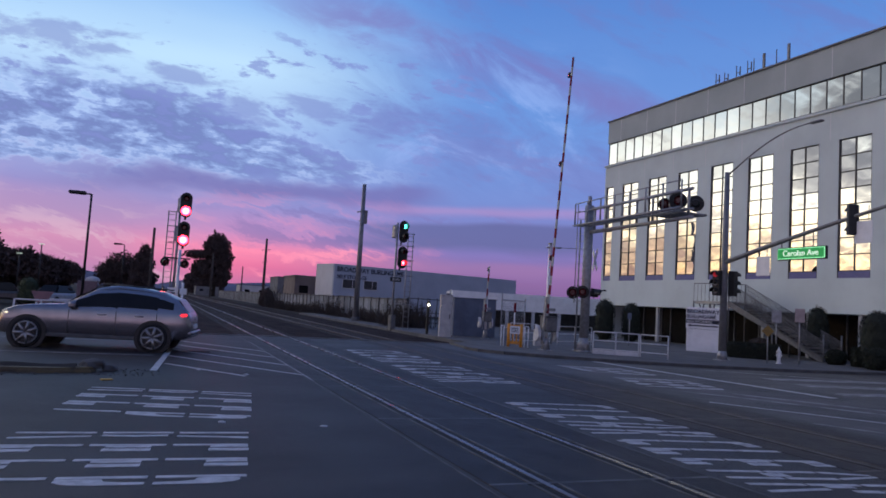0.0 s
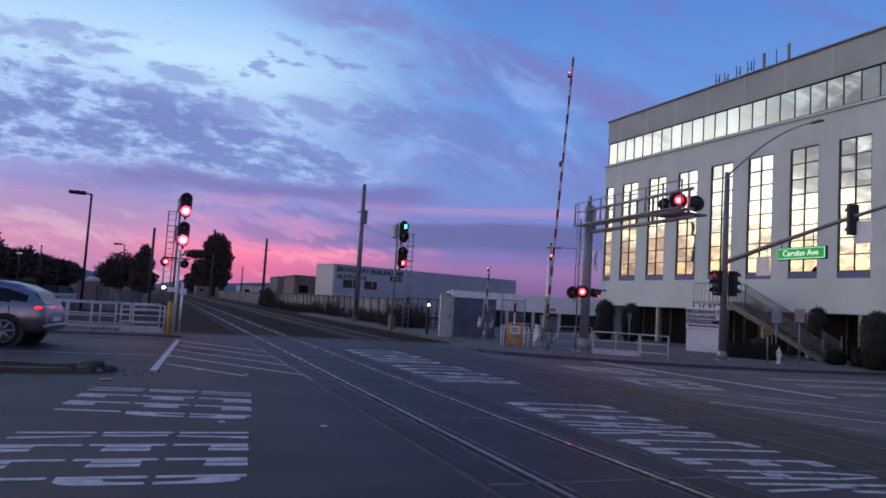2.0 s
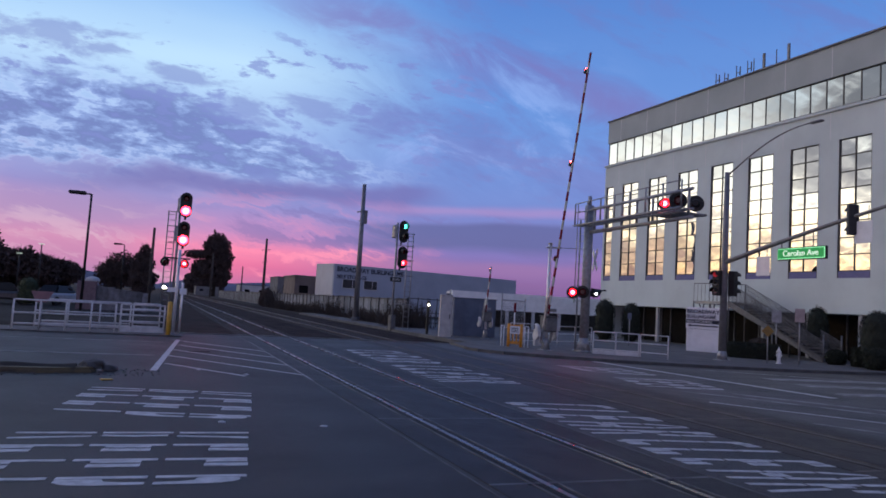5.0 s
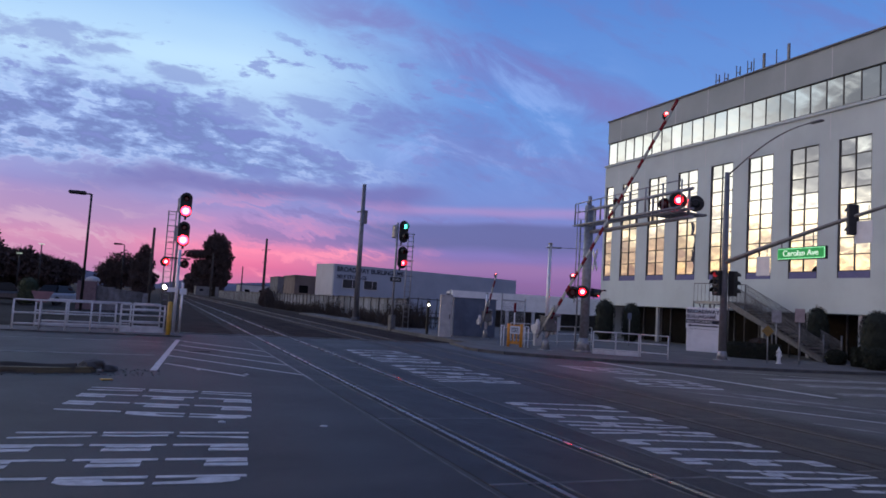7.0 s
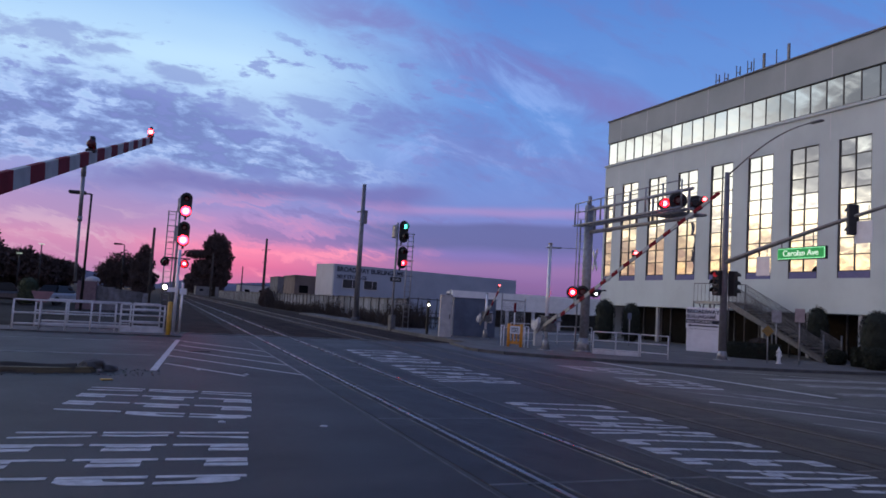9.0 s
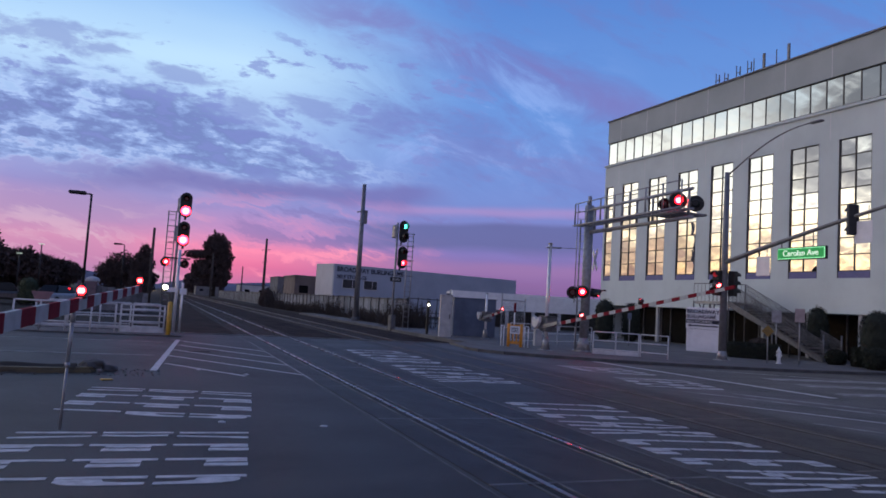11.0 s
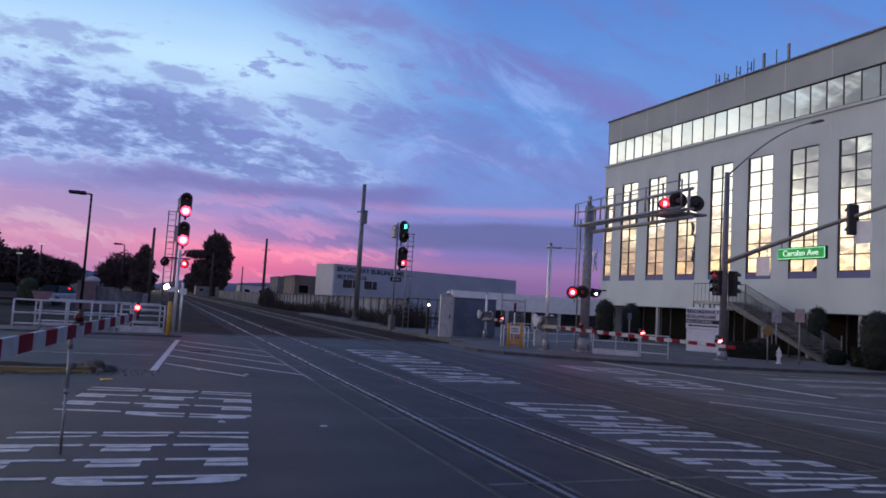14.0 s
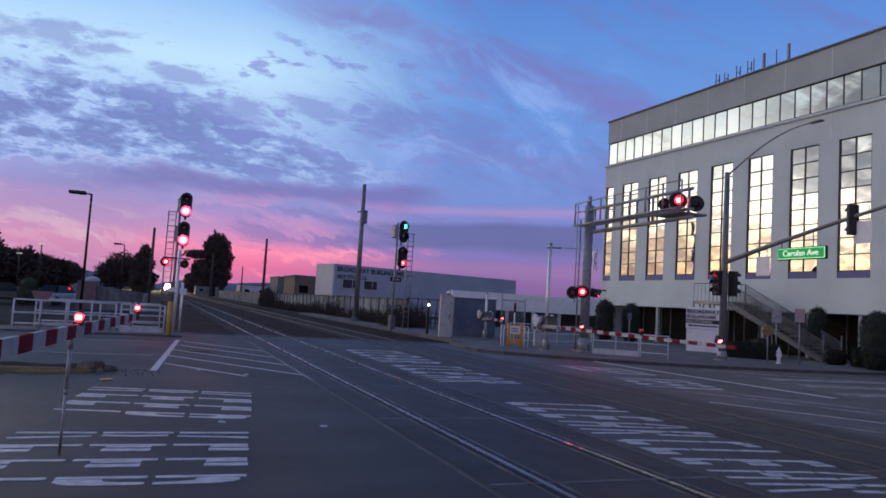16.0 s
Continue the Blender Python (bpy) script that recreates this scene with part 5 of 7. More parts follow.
# ================= traffic signal pole =================
def traffic_pole():
    t = thing("traffic_signal_pole", (23.06, 25.12, 0), label="grey traffic signal pole with mast arm and street lamp", category="traffic signal")
    bm = B()
    tube(bm, (0, 0, 0.05), (0, 0, 8.4), 0.17, 0.11, seg=18)
    part("pole", bm, POLE, t)
    bm = B()
    box(bm, -0.26, 0.26, -0.26, 0.26, 0.05, 0.14, bevel=0.02)
    tube(bm, (0, 0, 0.14), (0, 0, 0.5), 0.24, 0.18, seg=18)
    part("base", bm, GALV, t)
    bm = B()
    pts = []
    for i in range(15):
        k = i / 14
        pts.append((0, -0.1 - 10.2 * k, 4.40 + 2.55 * k - 0.35 * k * k))
    bent(bm, pts, 0.105, 0.05, 14)
    part("mast_arm", bm, POLE, t, "long rising mast arm")
    bm = B()
    pts = [(0, -4.5 * k, 8.25 + 1.45 * math.sin(min(1.0, k * 1.06) * math.pi / 2)) for k in [i / 12 for i in range(13)]]
    bent(bm, pts, 0.036, 0.026, 10)
    part("lamp_arm", bm, POLE, t, "curved street-lamp arm")
    bm = B()
    box(bm, -0.11, 0.11, -4.95, -4.4, 9.65, 9.73, bevel=0.03)
    part("street_lamp_head", bm, POLE, t)

    def head(at, n=3, lit=None, label="black three-light traffic signal head"):
        bm = B()
        box(bm, -0.17, 0.17, -0.12, 0.12, -0.55, 0.55, bevel=0.02)
        for i in range(n):
            z = 0.36 - 0.36 * i
            for j in range(10):
                a0, a1 = -0.2 + (math.pi + 0.4) * j / 10, -0.2 + (math.pi + 0.4) * (j + 1) / 10
                q = [bm.verts.new((0.15 * math.cos(a), y, z + 0.15 * math.sin(a))) for y, a in ((-0.12, a0), (-0.12, a1), (-0.36, a1), (-0.36, a0))]
                bm.faces.new(q)
        h = part("signal_head", bm, BLACK, t, label, at=at)
        for i in range(n):
            # pale ring on unlit lenses paints the sky light caught inside the visors
            lens(h, pose(0, -0.14, 0.36 - 0.36 * i), 0.12, *((RED_DIM, RED_DIM, PLASTIC) if lit == i else (GALV, PLASTIC, PLASTIC)))
        return h
    head(pose(-0.28, 0.12, 3.46, 0, 0, -75), lit=0)
    head(pose(0.30, -0.2, 3.46, 0, 0, 100))
    head(pose(0, -6.3, 5.72, 0, 0, 150), label="black signal head seen from behind")
    for y, z in ((-2.15, 4.16), (-6.72, 5.25)):
        bm = B()
        box(bm, 0.02, 0.04, y - 0.36, y + 0.36, z - 0.40, z + 0.40, bevel=0.01)
        part("plate", bm, BOARD, t, "plain pale sign plate hung from the mast arm")
        for dy in (-0.2, 0.2):
            bm = B()
            tube(bm, (0.03, y + dy, z + 0.4), (0.03, y + dy, z + 0.95), 0.015)
            part("hanger", bm, POLE, t)
    # lit street-name sign
    bm = B()
    box(bm, -0.02, 0.10, -5.22, -2.92, 4.36, 4.86, bevel=0.02)
    sg = part("street_name_sign", bm, BLACK, t, "lit green street-name sign")
    bm = B()
    box(bm, -0.035, -0.021, -5.18, -2.96, 4.40, 4.82)
    part("sign_rim", bm, SIGN_RIM, sg)
    bm = B()
    box(bm, -0.05, -0.036, -5.15, -2.99, 4.43, 4.79)
    part("sign_face", bm, GREEN_SIGN, sg)
    words("lettering", "Carolan Ave", 0.33, SIGN_WHITE, sg, Matrix(((0, 0, -1, -0.06), (-1, 0, 0, -3.24), (0, 1, 0, 4.51), (0, 0, 0, 1))), label="white street-name lettering")
    for y in (-3.1, -4.6):
        bm = B()
        tube(bm, (0.03, y, 4.86), (0.03, y, 4.42 + 2.5 * (-y / 10.2)), 0.02)
        part("hanger", bm, POLE, t)


RED_DIM = glowing("dim_red_signal", (1.0, 0.05, 0.08), 0.2)
SIGN_RIM = glowing("lit_sign_rim", (0.35, 1.0, 0.5), 0.9)
traffic_pole()


# ================= railings =================
def railing(a, b, posts, h=1.07, rails=(0.25, 0.62), label="white tubular steel railing", flat=0.0, z0=0.0, r=0.03):
    a, b = Vector((*a, 0)), Vector((*b, 0))
    t = thing("railing", (a.x, a.y, z0), label=label, category="railing", group="white railings by the crossing")
    d = b - a
    for i in range(posts):
        p = d * (i / (posts - 1))
        bm = B()
        tube(bm, (p.x, p.y, 0), (p.x, p.y, h), r * 1.1)
        part("post", bm, RAILING, t)
    for z in (*rails, h):
        bm = B()
        tube(bm, (0, 0, z), (d.x, d.y, z), r)
        part("rail", bm, RAILING, t)
    if flat:
        n = d.normalized()
        bm = B()
        prism(bm, [(-n.y * 0.02, n.x * 0.02), (d.x - n.y * 0.02, d.y + n.x * 0.02), (d.x + n.y * 0.02, d.y - n.x * 0.02), (n.y * 0.02, -n.x * 0.02)], 0.05, 0.05 + flat)
        part("kick_plate", bm, RAILING, t)


railing((-4.62, 28.6), (-1.42, 29.2), 5)
railing((-1.25, 29.25), (0.26, 29.55), 2, rails=(0.22, 0.45, 0.68, 0.88), flat=0.16)
railing((-4.3, 31.2), (-1.0, 31.6), 4, flat=0.14)
railing((-0.9, 31.6), (0.1, 31.7), 2, rails=(0.3, 0.6, 0.85), flat=0.14)
railing((17.3, 26.4), (18.85, 25.35), 3, h=0.98, flat=0.17, z0=0.05, r=0.025)
railing((18.9, 25.3), (19.6, 24.4), 2, h=0.98, z0=0.05, r=0.025)
railing((17.2, 31.0), (21.5, 33.0), 4, h=1.0, z0=0.05, r=0.02)
railing((15.9, 31.4), (17.2, 31.2), 3, h=1.05, z0=0.05, r=0.022)


def pedestrian_gate():
    t = thing("pedestrian_gate", (14.9, 29.0, 0.0), -28, "orange pedestrian swing gate with a warning notice", "gate")
    for x in (-0.28, 0.28):
        bm = B()
        tube(bm, (x, 0, 0.05), (x, 0, 1.12), 0.07, seg=14)
        part("post", bm, ORANGE, t)
    bm = B()
    box(bm, -0.23, 0.23, -0.02, 0.02, 0.22, 0.34), box(bm, -0.23, 0.23, -0.02, 0.02, 0.98, 1.08)
    for x in (-0.08, 0.08):
        box(bm, x - 0.03, x + 0.03, -0.015, 0.015, 0.34, 0.98)
    part("gate_leaf", bm, ORANGE, t)
    bm = B()
    box(bm, -0.22, 0.22, -0.04, -0.025, 0.68, 1.02)
    part("notice", bm, BOARD, t, "pale notice plate")
    bm = B()
    for z in (0.76, 0.84, 0.92):
        box(bm, -0.15, 0.15, -0.046, -0.041, z - 0.02, z + 0.02)
    part("notice_bar", bm, PLASTIC, t)
    for x, w in ((-0.55, 0.12), (0.52, 0.16)):
        bm = B()
        pipe(bm, [(x - w / 2, 0, 0), (x - w / 2, 0, 1.02), (x + w / 2, 0, 1.02), (x + w / 2, 0, 0)], 0.025)
        part("side_frame", bm, WHITE, t, "white tubular side frame")


pedestrian_gate()


def cabinets():
    t = thing("signal_cabinet", (14.3, 36.0, 0.05), -18, "tall pale steel signal cabinet", "cabinet")
    bm = B()
    box(bm, -0.32, 0.32, -0.40, 0.40, 0.0, 2.2, bevel=0.02)
    part("body", bm, CABINET, t)
    bm = B()
    box(bm, -0.35, 0.35, -0.43, 0.43, 2.2, 2.27, bevel=0.02)
    part("lid", bm, CABINET, t)
    bm = B()
    box(bm, -0.28, 0.28, -0.42, -0.405, 0.15, 2.08)
    part("door", bm, CABINET, t)
    bm = B()
    tube(bm, (0.2, -0.44, 1.0), (0.2, -0.44, 1.25), 0.02)
    part("handle", bm, BLACK, t)
    t = thing("equipment_house", (16.95, 38.4, 0.05), -6, "blue-grey steel equipment house behind a mesh gate", "equipment house")
    bm = B()
    box(bm, -1.45, 1.05, -1.0, 1.0, 0, 2.14, bevel=0.02)
    part("body", bm, SHED, t)
    bm = B()
    box(bm, -1.49, 1.09, -1.05, 1.05, 2.14, 2.20, bevel=0.02)
    part("roof", bm, SHED, t)
    for x in (-0.5, 0.5):
        bm = B()
        box(bm, x - 0.44, x + 0.44, -1.03, -1.005, 0.12, 2.0)
        part("door", bm, SHED, t)
    bm = B()
    for x in (-1.45, 1.6, 3.0):
        tube(bm, (x, -1.6, 0), (x, -1.6, 2.6 if x < 2 else 2.35), 0.04)
    tube(bm, (1.6, -1.6, 2.2), (3.0, -1.6, 2.2), 0.03)
    tg = thing("mesh_fence", (16.6, 38.6, 0.05), -6, "grey chain-link fence panel with steel posts", "fence")
    part("post", bm, GALV, tg)
    bm = B()
    for i in range(46):
        x = 1.6 + 1.4 * i / 45
        tube(bm, (x, -1.6, 0.05), (x, -1.6, 2.15), 0.004, seg=4)
    for i in range(24):
        tube(bm, (1.6, -1.6, 0.1 + i * 0.088), (3.0, -1.6, 0.1 + i * 0.088), 0.004, seg=4)
    tagged(part("mesh", bm, GALV, tg), kind="stuff")
    t = thing("equipment_box", (16.95, 30.6, 0.05), -10, "small pale equipment box on a post", "cabinet")
    bm = B()
    box(bm, -0.18, 0.18, -0.14, 0.14, 0.0, 0.78, bevel=0.02)
    part("body", bm, CABINET, t)
    bm = B()
    box(bm, -0.2, 0.2, -0.16, 0.16, 0.78, 0.83, bevel=0.01)
    part("lid", bm, CABINET, t)
    # lit lamp on a dark post by the gate
    t = thing("gate_lamp", (14.0, 37.9, 0.05), 0, "dark post with a small lit white lamp", "lamp")
    bm = B()
    box(bm, -0.06, 0.06, -0.06, 0.06, 0, 1.9)
    part("post", bm, BLACK, t)
    bm = B()
    bmesh.ops.create_uvsphere(bm, u_segments=12, v_segments=8, radius=0.055, matrix=pose(-0.02, -0.12, 1.68))
    part("lamp", bm, WARM_GLOW, t, "glowing white lamp globe")
    bm = B()
    tube(bm, (0, 0, 1.68), (0, -0.1, 1.68), 0.025)
    part("bracket", bm, BLACK, t)
    # slim red-topped post
    t = thing("marker_post", (17.2, 33.6, 0.05), 0, "slim post with a red top", "marker post")
    bm = B()
    tube(bm, (0, 0, 0), (0, 0, 1.55), 0.035)
    part("post", bm, WHITE, t)
    bm = B()
    tube(bm, (0, 0, 1.55), (0, 0, 2.05), 0.06)
    part("top", bm, ARM_R, t, "red sleeve")


cabinets()


def hydrant():
    t = thing("fire_hydrant", (25.36, 24.2, 0.08), 0, "white fire hydrant on the pavement", "hydrant")
    t.scale = (0.72, 0.72, 1.0)
    bm = B()
    tube(bm, (0, 0, 0), (0, 0, 0.05), 0.17, seg=16), tube(bm, (0, 0, 0.05), (0, 0, 0.52), 0.11, seg=16)
    tube(bm, (0, 0, 0.50), (0, 0, 0.55), 0.155, seg=16), tube(bm, (0, 0, 0.55), (0, 0, 0.68), 0.12, 0.05, seg=16)
    tube(bm, (0, 0, 0.68), (0, 0, 0.75), 0.035, seg=6)
    part("body", bm, WHITE, t)
    for s in ((-1, 0), (1, 0), (0, -1)):
        bm = B()
        tube(bm, (0, 0, 0.38), (s[0] * 0.19, s[1] * 0.19, 0.38), 0.06, seg=12)
        part("outlet", bm, WHITE, t)


hydrant()


def street_post(x, y, h, label, sign=None, material=BOARD, turn=0):
    t = thing("sign_post", (x, y, 0.05), -38, label, "sign post", group="sign posts on the pavement")
    bm = B()
    tube(bm, (0, 0, 0), (0, 0, h), 0.03)
    part("post", bm, GALV, t)
    if sign:
        w, hh = sign
        bm = B()
        box(bm, -w / 2, w / 2, -0.05, -0.035, -hh / 2, hh / 2, bevel=0.005)
        part("plate", bm, material, t, "blank weathered sign plate", at=pose(0, 0, h - hh / 2, 0, turn, 0))


street_post(26.3, 24.0, 2.5, "steel post with a pale reflective sign plate", (0.40, 0.60), SIGN_BACK)
street_post(24.95, 24.45, 1.62, "post with a small yellow diamond warning plate", (0.36, 0.36), ORANGE_DULL, 45)
street_post(28.4, 27.3, 2.45, "post with small grey plate by the stairs", (0.45, 0.6), GALV)
street_post(24.6, 34.0, 1.9, "slim post with small green plate", (0.22, 0.36), SHED)


# ================= plants =================
def clump(name, at, blobs, material, label, n=2600, leaf=0.07, seed=1, category="bush", group="", trunk=None, kind="", lumpy=1.0, core=0.64, twigs=0):
    """Crown of many small leaf quads scattered in lumpy ellipsoids (x, y, z, rx, ry, rz)."""
    t = thing(name, at, 0, label, category, group, kind)
    rng = random.Random(seed)
    vs, fs = [], []
    vol = [b[3] * b[4] * b[5] for b in blobs]
    for b, v in zip(blobs, vol):
        for i in range(max(30, int(n * v / sum(vol)))):
            u = Vector((rng.gauss(0, 1), rng.gauss(0, 1), rng.gauss(0, 1))).normalized()
            k = (0.60 + 0.42 * rng.random() ** 0.8) * (1 + lumpy * 0.20 * noise.noise(u * 2.3 + Vector((seed, b[0], b[2]))) + lumpy * 0.10 * noise.noise(u * 6.1 + Vector((b[2], seed, 0))))
            c = Vector((b[0] + u.x * b[3] * k, b[1] + u.y * b[4] * k, b[2] + u.z * b[5] * k))
            if c.z < 0.02:
                continue
            e = Euler((rng.uniform(0, 6.3), rng.uniform(0, 6.3), rng.uniform(0, 6.3))).to_matrix()
            s = leaf * rng.uniform(0.6, 1.5)
            j = len(vs)
            for p in ((-s, -s * 0.5, 0), (s * 0.2, -s * 0.7, 0.2 * s), (s, 0.1 * s, 0), (0, s * 0.7, 0.15 * s)):
                vs.append(c + e @ Vector(p))
            fs.append((j, j + 1, j + 2, j + 3))
        for i in range(twigs):
            w = Vector((rng.gauss(0, 1), rng.gauss(0, 1), rng.gauss(0.35, 0.8))).normalized()
            p, q = (Vector((b[0] + w.x * b[3] * k, b[1] + w.y * b[4] * k, b[2] + w.z * b[5] * k)) for k in (0.7, rng.uniform(1.0, 1.28)))
            j = len(vs)
            vs.extend((p - Vector((leaf * 0.4, 0, 0)), p + Vector((leaf * 0.4, 0, 0)), q + Vector((rng.gauss(0, leaf), 0, leaf))))
            fs.append((j, j + 1, j + 2))
    me = bpy.data.meshes.new("crown")
    me.from_pydata(vs, [], fs)
    me.materials.append(material)
    cr = new("crown", me)
    cr.parent = t
    # dense inner mass keeps daylight from shining straight through
    bm = B()
    for b in blobs:
        bmesh.ops.create_icosphere(bm, subdivisions=2, radius=1.0, matrix=pose(b[0], b[1], b[2]) @ Matrix.Diagonal((b[3] * core, b[4] * core, b[5] * (core + 0.04), 1)))
    part("inner_crown", bm, material, t)
    bm = B()
    h, r = trunk or (blobs[0][2], 0.05)
    tube(bm, (0, 0, 0), (0.02 * h, 0, h), r, r * 0.6, seg=9)
    for i in range(4):
        b = blobs[i % len(blobs)]
        tube(bm, (0.01 * h, 0, h * 0.7), (b[0] * 0.7 + rng.uniform(-.2, .2) * b[3], b[1] * 0.7, b[2] + rng.uniform(0, 0.3) * b[5]), r * 0.5, r * 0.2, seg=6)
    part("trunk", bm, BARK, t)
    return t


def shrub(x, y, w, h, seed, label, material=LEAF, n=2400, leaf=0.06):
    clump("shrub", (x, y, 0.08), [(0, 0, h * 0.5, w / 2, w / 2, h * 0.5), (0, 0, h * 0.3, w / 2, w / 2, h * 0.33), (0.02, 0, h * 0.68, w * 0.49, w * 0.49, h * 0.33)], material, label, n * 2, leaf * 0.6, seed, group="shrubs by the building", trunk=(h * 0.4, 0.06), lumpy=0.3, core=0.86)


shrub(27.2, 40.3, 1.35, 2.75, 1, "tall clipped dark green shrub by the building")
shrub(28.7, 39.5, 1.3, 2.6, 2, "tall clipped dark green shrub by the building")
shrub(31.75, 27.85, 1.15, 2.8, 3, "rounded dark green shrub beside the stair")
shrub(29.8, 22.95, 1.6, 2.6, 4, "broad dark green shrub at the building corner")
shrub(29.0, 21.6 + 0.8, 1.2, 1.0, 5, "low dark hedge clump")
shrub(28.4, 28.4, 1.0, 1.0, 8, "small rusty brown bush near the stair", DRY)
def hedge(x, y, long, wide, h, rz, seed, label):
    """Clipped box hedge: a dense dark core under thousands of small leaves."""
    t = thing("hedge", (x, y, 0.08), rz, label, "hedge", "hedges by the building")
    rng = random.Random(seed)
    bm = B()
    box(bm, -long / 2 + 0.05, long / 2 - 0.05, -wide / 2 + 0.05, wide / 2 - 0.05, 0.0, h - 0.05, bevel=0.06)
    part("inner_mass", bm, LEAF, t)
    vs, fs = [], []
    for i in range(2600):
        p = [rng.uniform(-long / 2, long / 2), rng.uniform(-wide / 2, wide / 2), rng.uniform(0.02, h)]
        k = rng.choice((0, 1, 1, 2, 2))
        p[k] = (rng.choice((-1, 1)) * (long, wide, 0)[k] / 2) if k < 2 else h
        p[k] += rng.gauss(0, 0.025)
        e = Euler((rng.uniform(0, 6.3), rng.uniform(0, 6.3), rng.uniform(0, 6.3))).to_matrix()
        j, r = len(vs), 0.04 * rng.uniform(0.6, 1.4)
        for q in ((-r, -r * 0.5, 0), (r * 0.2, -r * 0.7, 0.2 * r), (r, 0.1 * r, 0), (0, r * 0.7, 0.15 * r)):
            vs.append(Vector(p) + e @ Vector(q))
        fs.append((j, j + 1, j + 2, j + 3))
    me = bpy.data.meshes.new("foliage")
    me.from_pydata(vs, [], fs)
    me.materials.append(LEAF)
    fo = new("foliage", me)
    fo.parent = t


hedge(26.9, 27.2, 2.3, 0.8, 0.72, -42, 6, "low clipped dark green box hedge on the pavement")
hedge(30.3, 23.6, 1.6, 0.8, 0.85, -42, 7, "low clipped dark green box hedge beside the stair foot")
shrub(29.6, 24.9, 0.9, 0.7, 9, "low dark bush beside the stair foot")


def stems(name, at, plants, material, label, category, seed, kind=""):
    """Upright dry weeds: each plant (x, y, height, spread) is a sheaf of thin leaning stems with side twigs."""
    t = thing(name, at, 0, label, category, "", kind)
    rng = random.Random(seed)
    vs, fs = [], []

    def blade(p, q, w):
        a = rng.uniform(0, math.pi)
        d = Vector((math.cos(a), math.sin(a), 0)) * w
        j = len(vs)
        vs.extend((p - d, p + d, q))
        fs.append((j, j + 1, j + 2))
    for x, y, h, r in plants:
        for i in range(int(70 * r) + 20):
            p = Vector((x + rng.gauss(0, r * 0.40), y + rng.gauss(0, r * 0.45), 0.0))
            q = p + Vector((rng.gauss(0, 0.16), rng.gauss(0, 0.16), 1.0)) * h * rng.uniform(0.45, 1.05)
            blade(p, q, rng.uniform(0.015, 0.04))
            for k in range(5):
                m = p.lerp(q, rng.uniform(0.25, 0.92))
                blade(m, m + Vector((rng.gauss(0, 0.10), rng.gauss(0, 0.10), rng.uniform(0.05, 0.34))), rng.uniform(0.012, 0.03))
    me = bpy.data.meshes.new("thicket")
    me.from_pydata(vs, [], fs)
    me.materials.append(material)
    st = new("thicket", me)
    st.parent = t
    return t


def brush_row():
    rng = random.Random(11)
    plants = []
    for i in range(64):
        y = 50.5 + i * 1.12
        tall = 0.55 + 1.75 * max(0.0, noise.noise(Vector((y * 0.16, 3.0, 0.0))) + 0.28)
        plants.append((rng.uniform(-0.35, 0.35), y, tall * rng.uniform(0.8, 1.15), rng.uniform(0.4, 0.9)))
    plants += [(0.2, 112, 3.4, 1.5), (-0.3, 109, 2.6, 1.2), (0.1, 69, 2.2, 0.9), (0.0, 72, 2.3, 0.8)]
    stems("brush", (15.95, 0, -0.1), plants, DRY, "tall dry brown weeds growing along the fence", "brush", 12, "stuff")


brush_row()
stems("bush", (15.7, 47.2, 0), [(0, 0, 2.2, 1.2), (0.9, 0.3, 2.0, 1.1), (-0.7, 0.2, 1.7, 0.9), (0.4, -0.3, 1.6, 1.2), (1.5, 0.2, 1.9, 0.8)], DRY, "tall dry brown bush beside the railway signal", "bush", 21)
clump("bush", (16.0, 118, -0.1), [(0, 0, 1.3, 1.0, 1.2, 1.5), (-0.4, 0, 0.8, 0.8, 0.9, 0.9)], LEAF_DARK, "dark bush at the end of the fence", 1500, 0.2, 22)


def tree(at, blobs, label, seed, n=9000, leaf=0.15, trunk=(3.0, 0.3)):
    clump("tree", at, blobs, LEAF_DARK, label, n, leaf, seed, "tree", "trees beyond the tracks", trunk, lumpy=1.7, core=0.50, twigs=160 if leaf < 0.2 else 40)


rngT = random.Random(5)
for i, (x, y, h) in enumerate(((-19.2, 92, 7.4), (-15.6, 88, 5.2), (-13.0, 86, 4.9), (-11.0, 90, 4.3), (-22.5, 90, 6.5), (-17.5, 84, 4.6))):
    b = [(rngT.uniform(-1.2, 1.2), rngT.uniform(-1, 1), h * rngT.uniform(0.45, 0.75), rngT.uniform(1.5, 2.3), 1.8, h * rngT.uniform(0.2, 0.3)) for _ in range(8)]
    tree((x, y, 0), b, "dark broad-leaved tree behind the parking lot", 30 + i, trunk=(h * 0.6, 0.22))
tree((-6.4, 138, 0), [(0, 0, 4.4, 3.4, 2.6, 2.8), (-2.0, 0, 3.5, 2.4, 2, 2.2), (2.3, 0, 3.8, 2.2, 2, 2.2)], "dark rounded tree behind the wall", 41, trunk=(4, 0.3))
tree((-2.9, 132, 0), [(0, 0, 3.0, 2.2, 2, 2.6), (0, 0, 5.6, 1.7, 1.6, 2.2), (0.1, 0, 7.4, 0.95, 0.9, 1.5)], "dark conical tree near the tracks", 42, trunk=(5, 0.3))
tree((16.2, 245, 0), [(0, 0, 15.5, 4.2, 3.6, 4.6), (1.8, 0, 12, 3.6, 3.2, 4.2), (-5.6, 0, 13.2, 4.4, 3, 1.4), (-3.6, 0, 9.0, 3.8, 3, 3.0), (1.4, 0, 7.0, 3.6, 3, 3.6), (-0.5, 0, 18.2, 2.6, 2.2, 2.0)], "tall dark spreading tree beside the line", 43, 14000, 0.30, (13, 0.6))
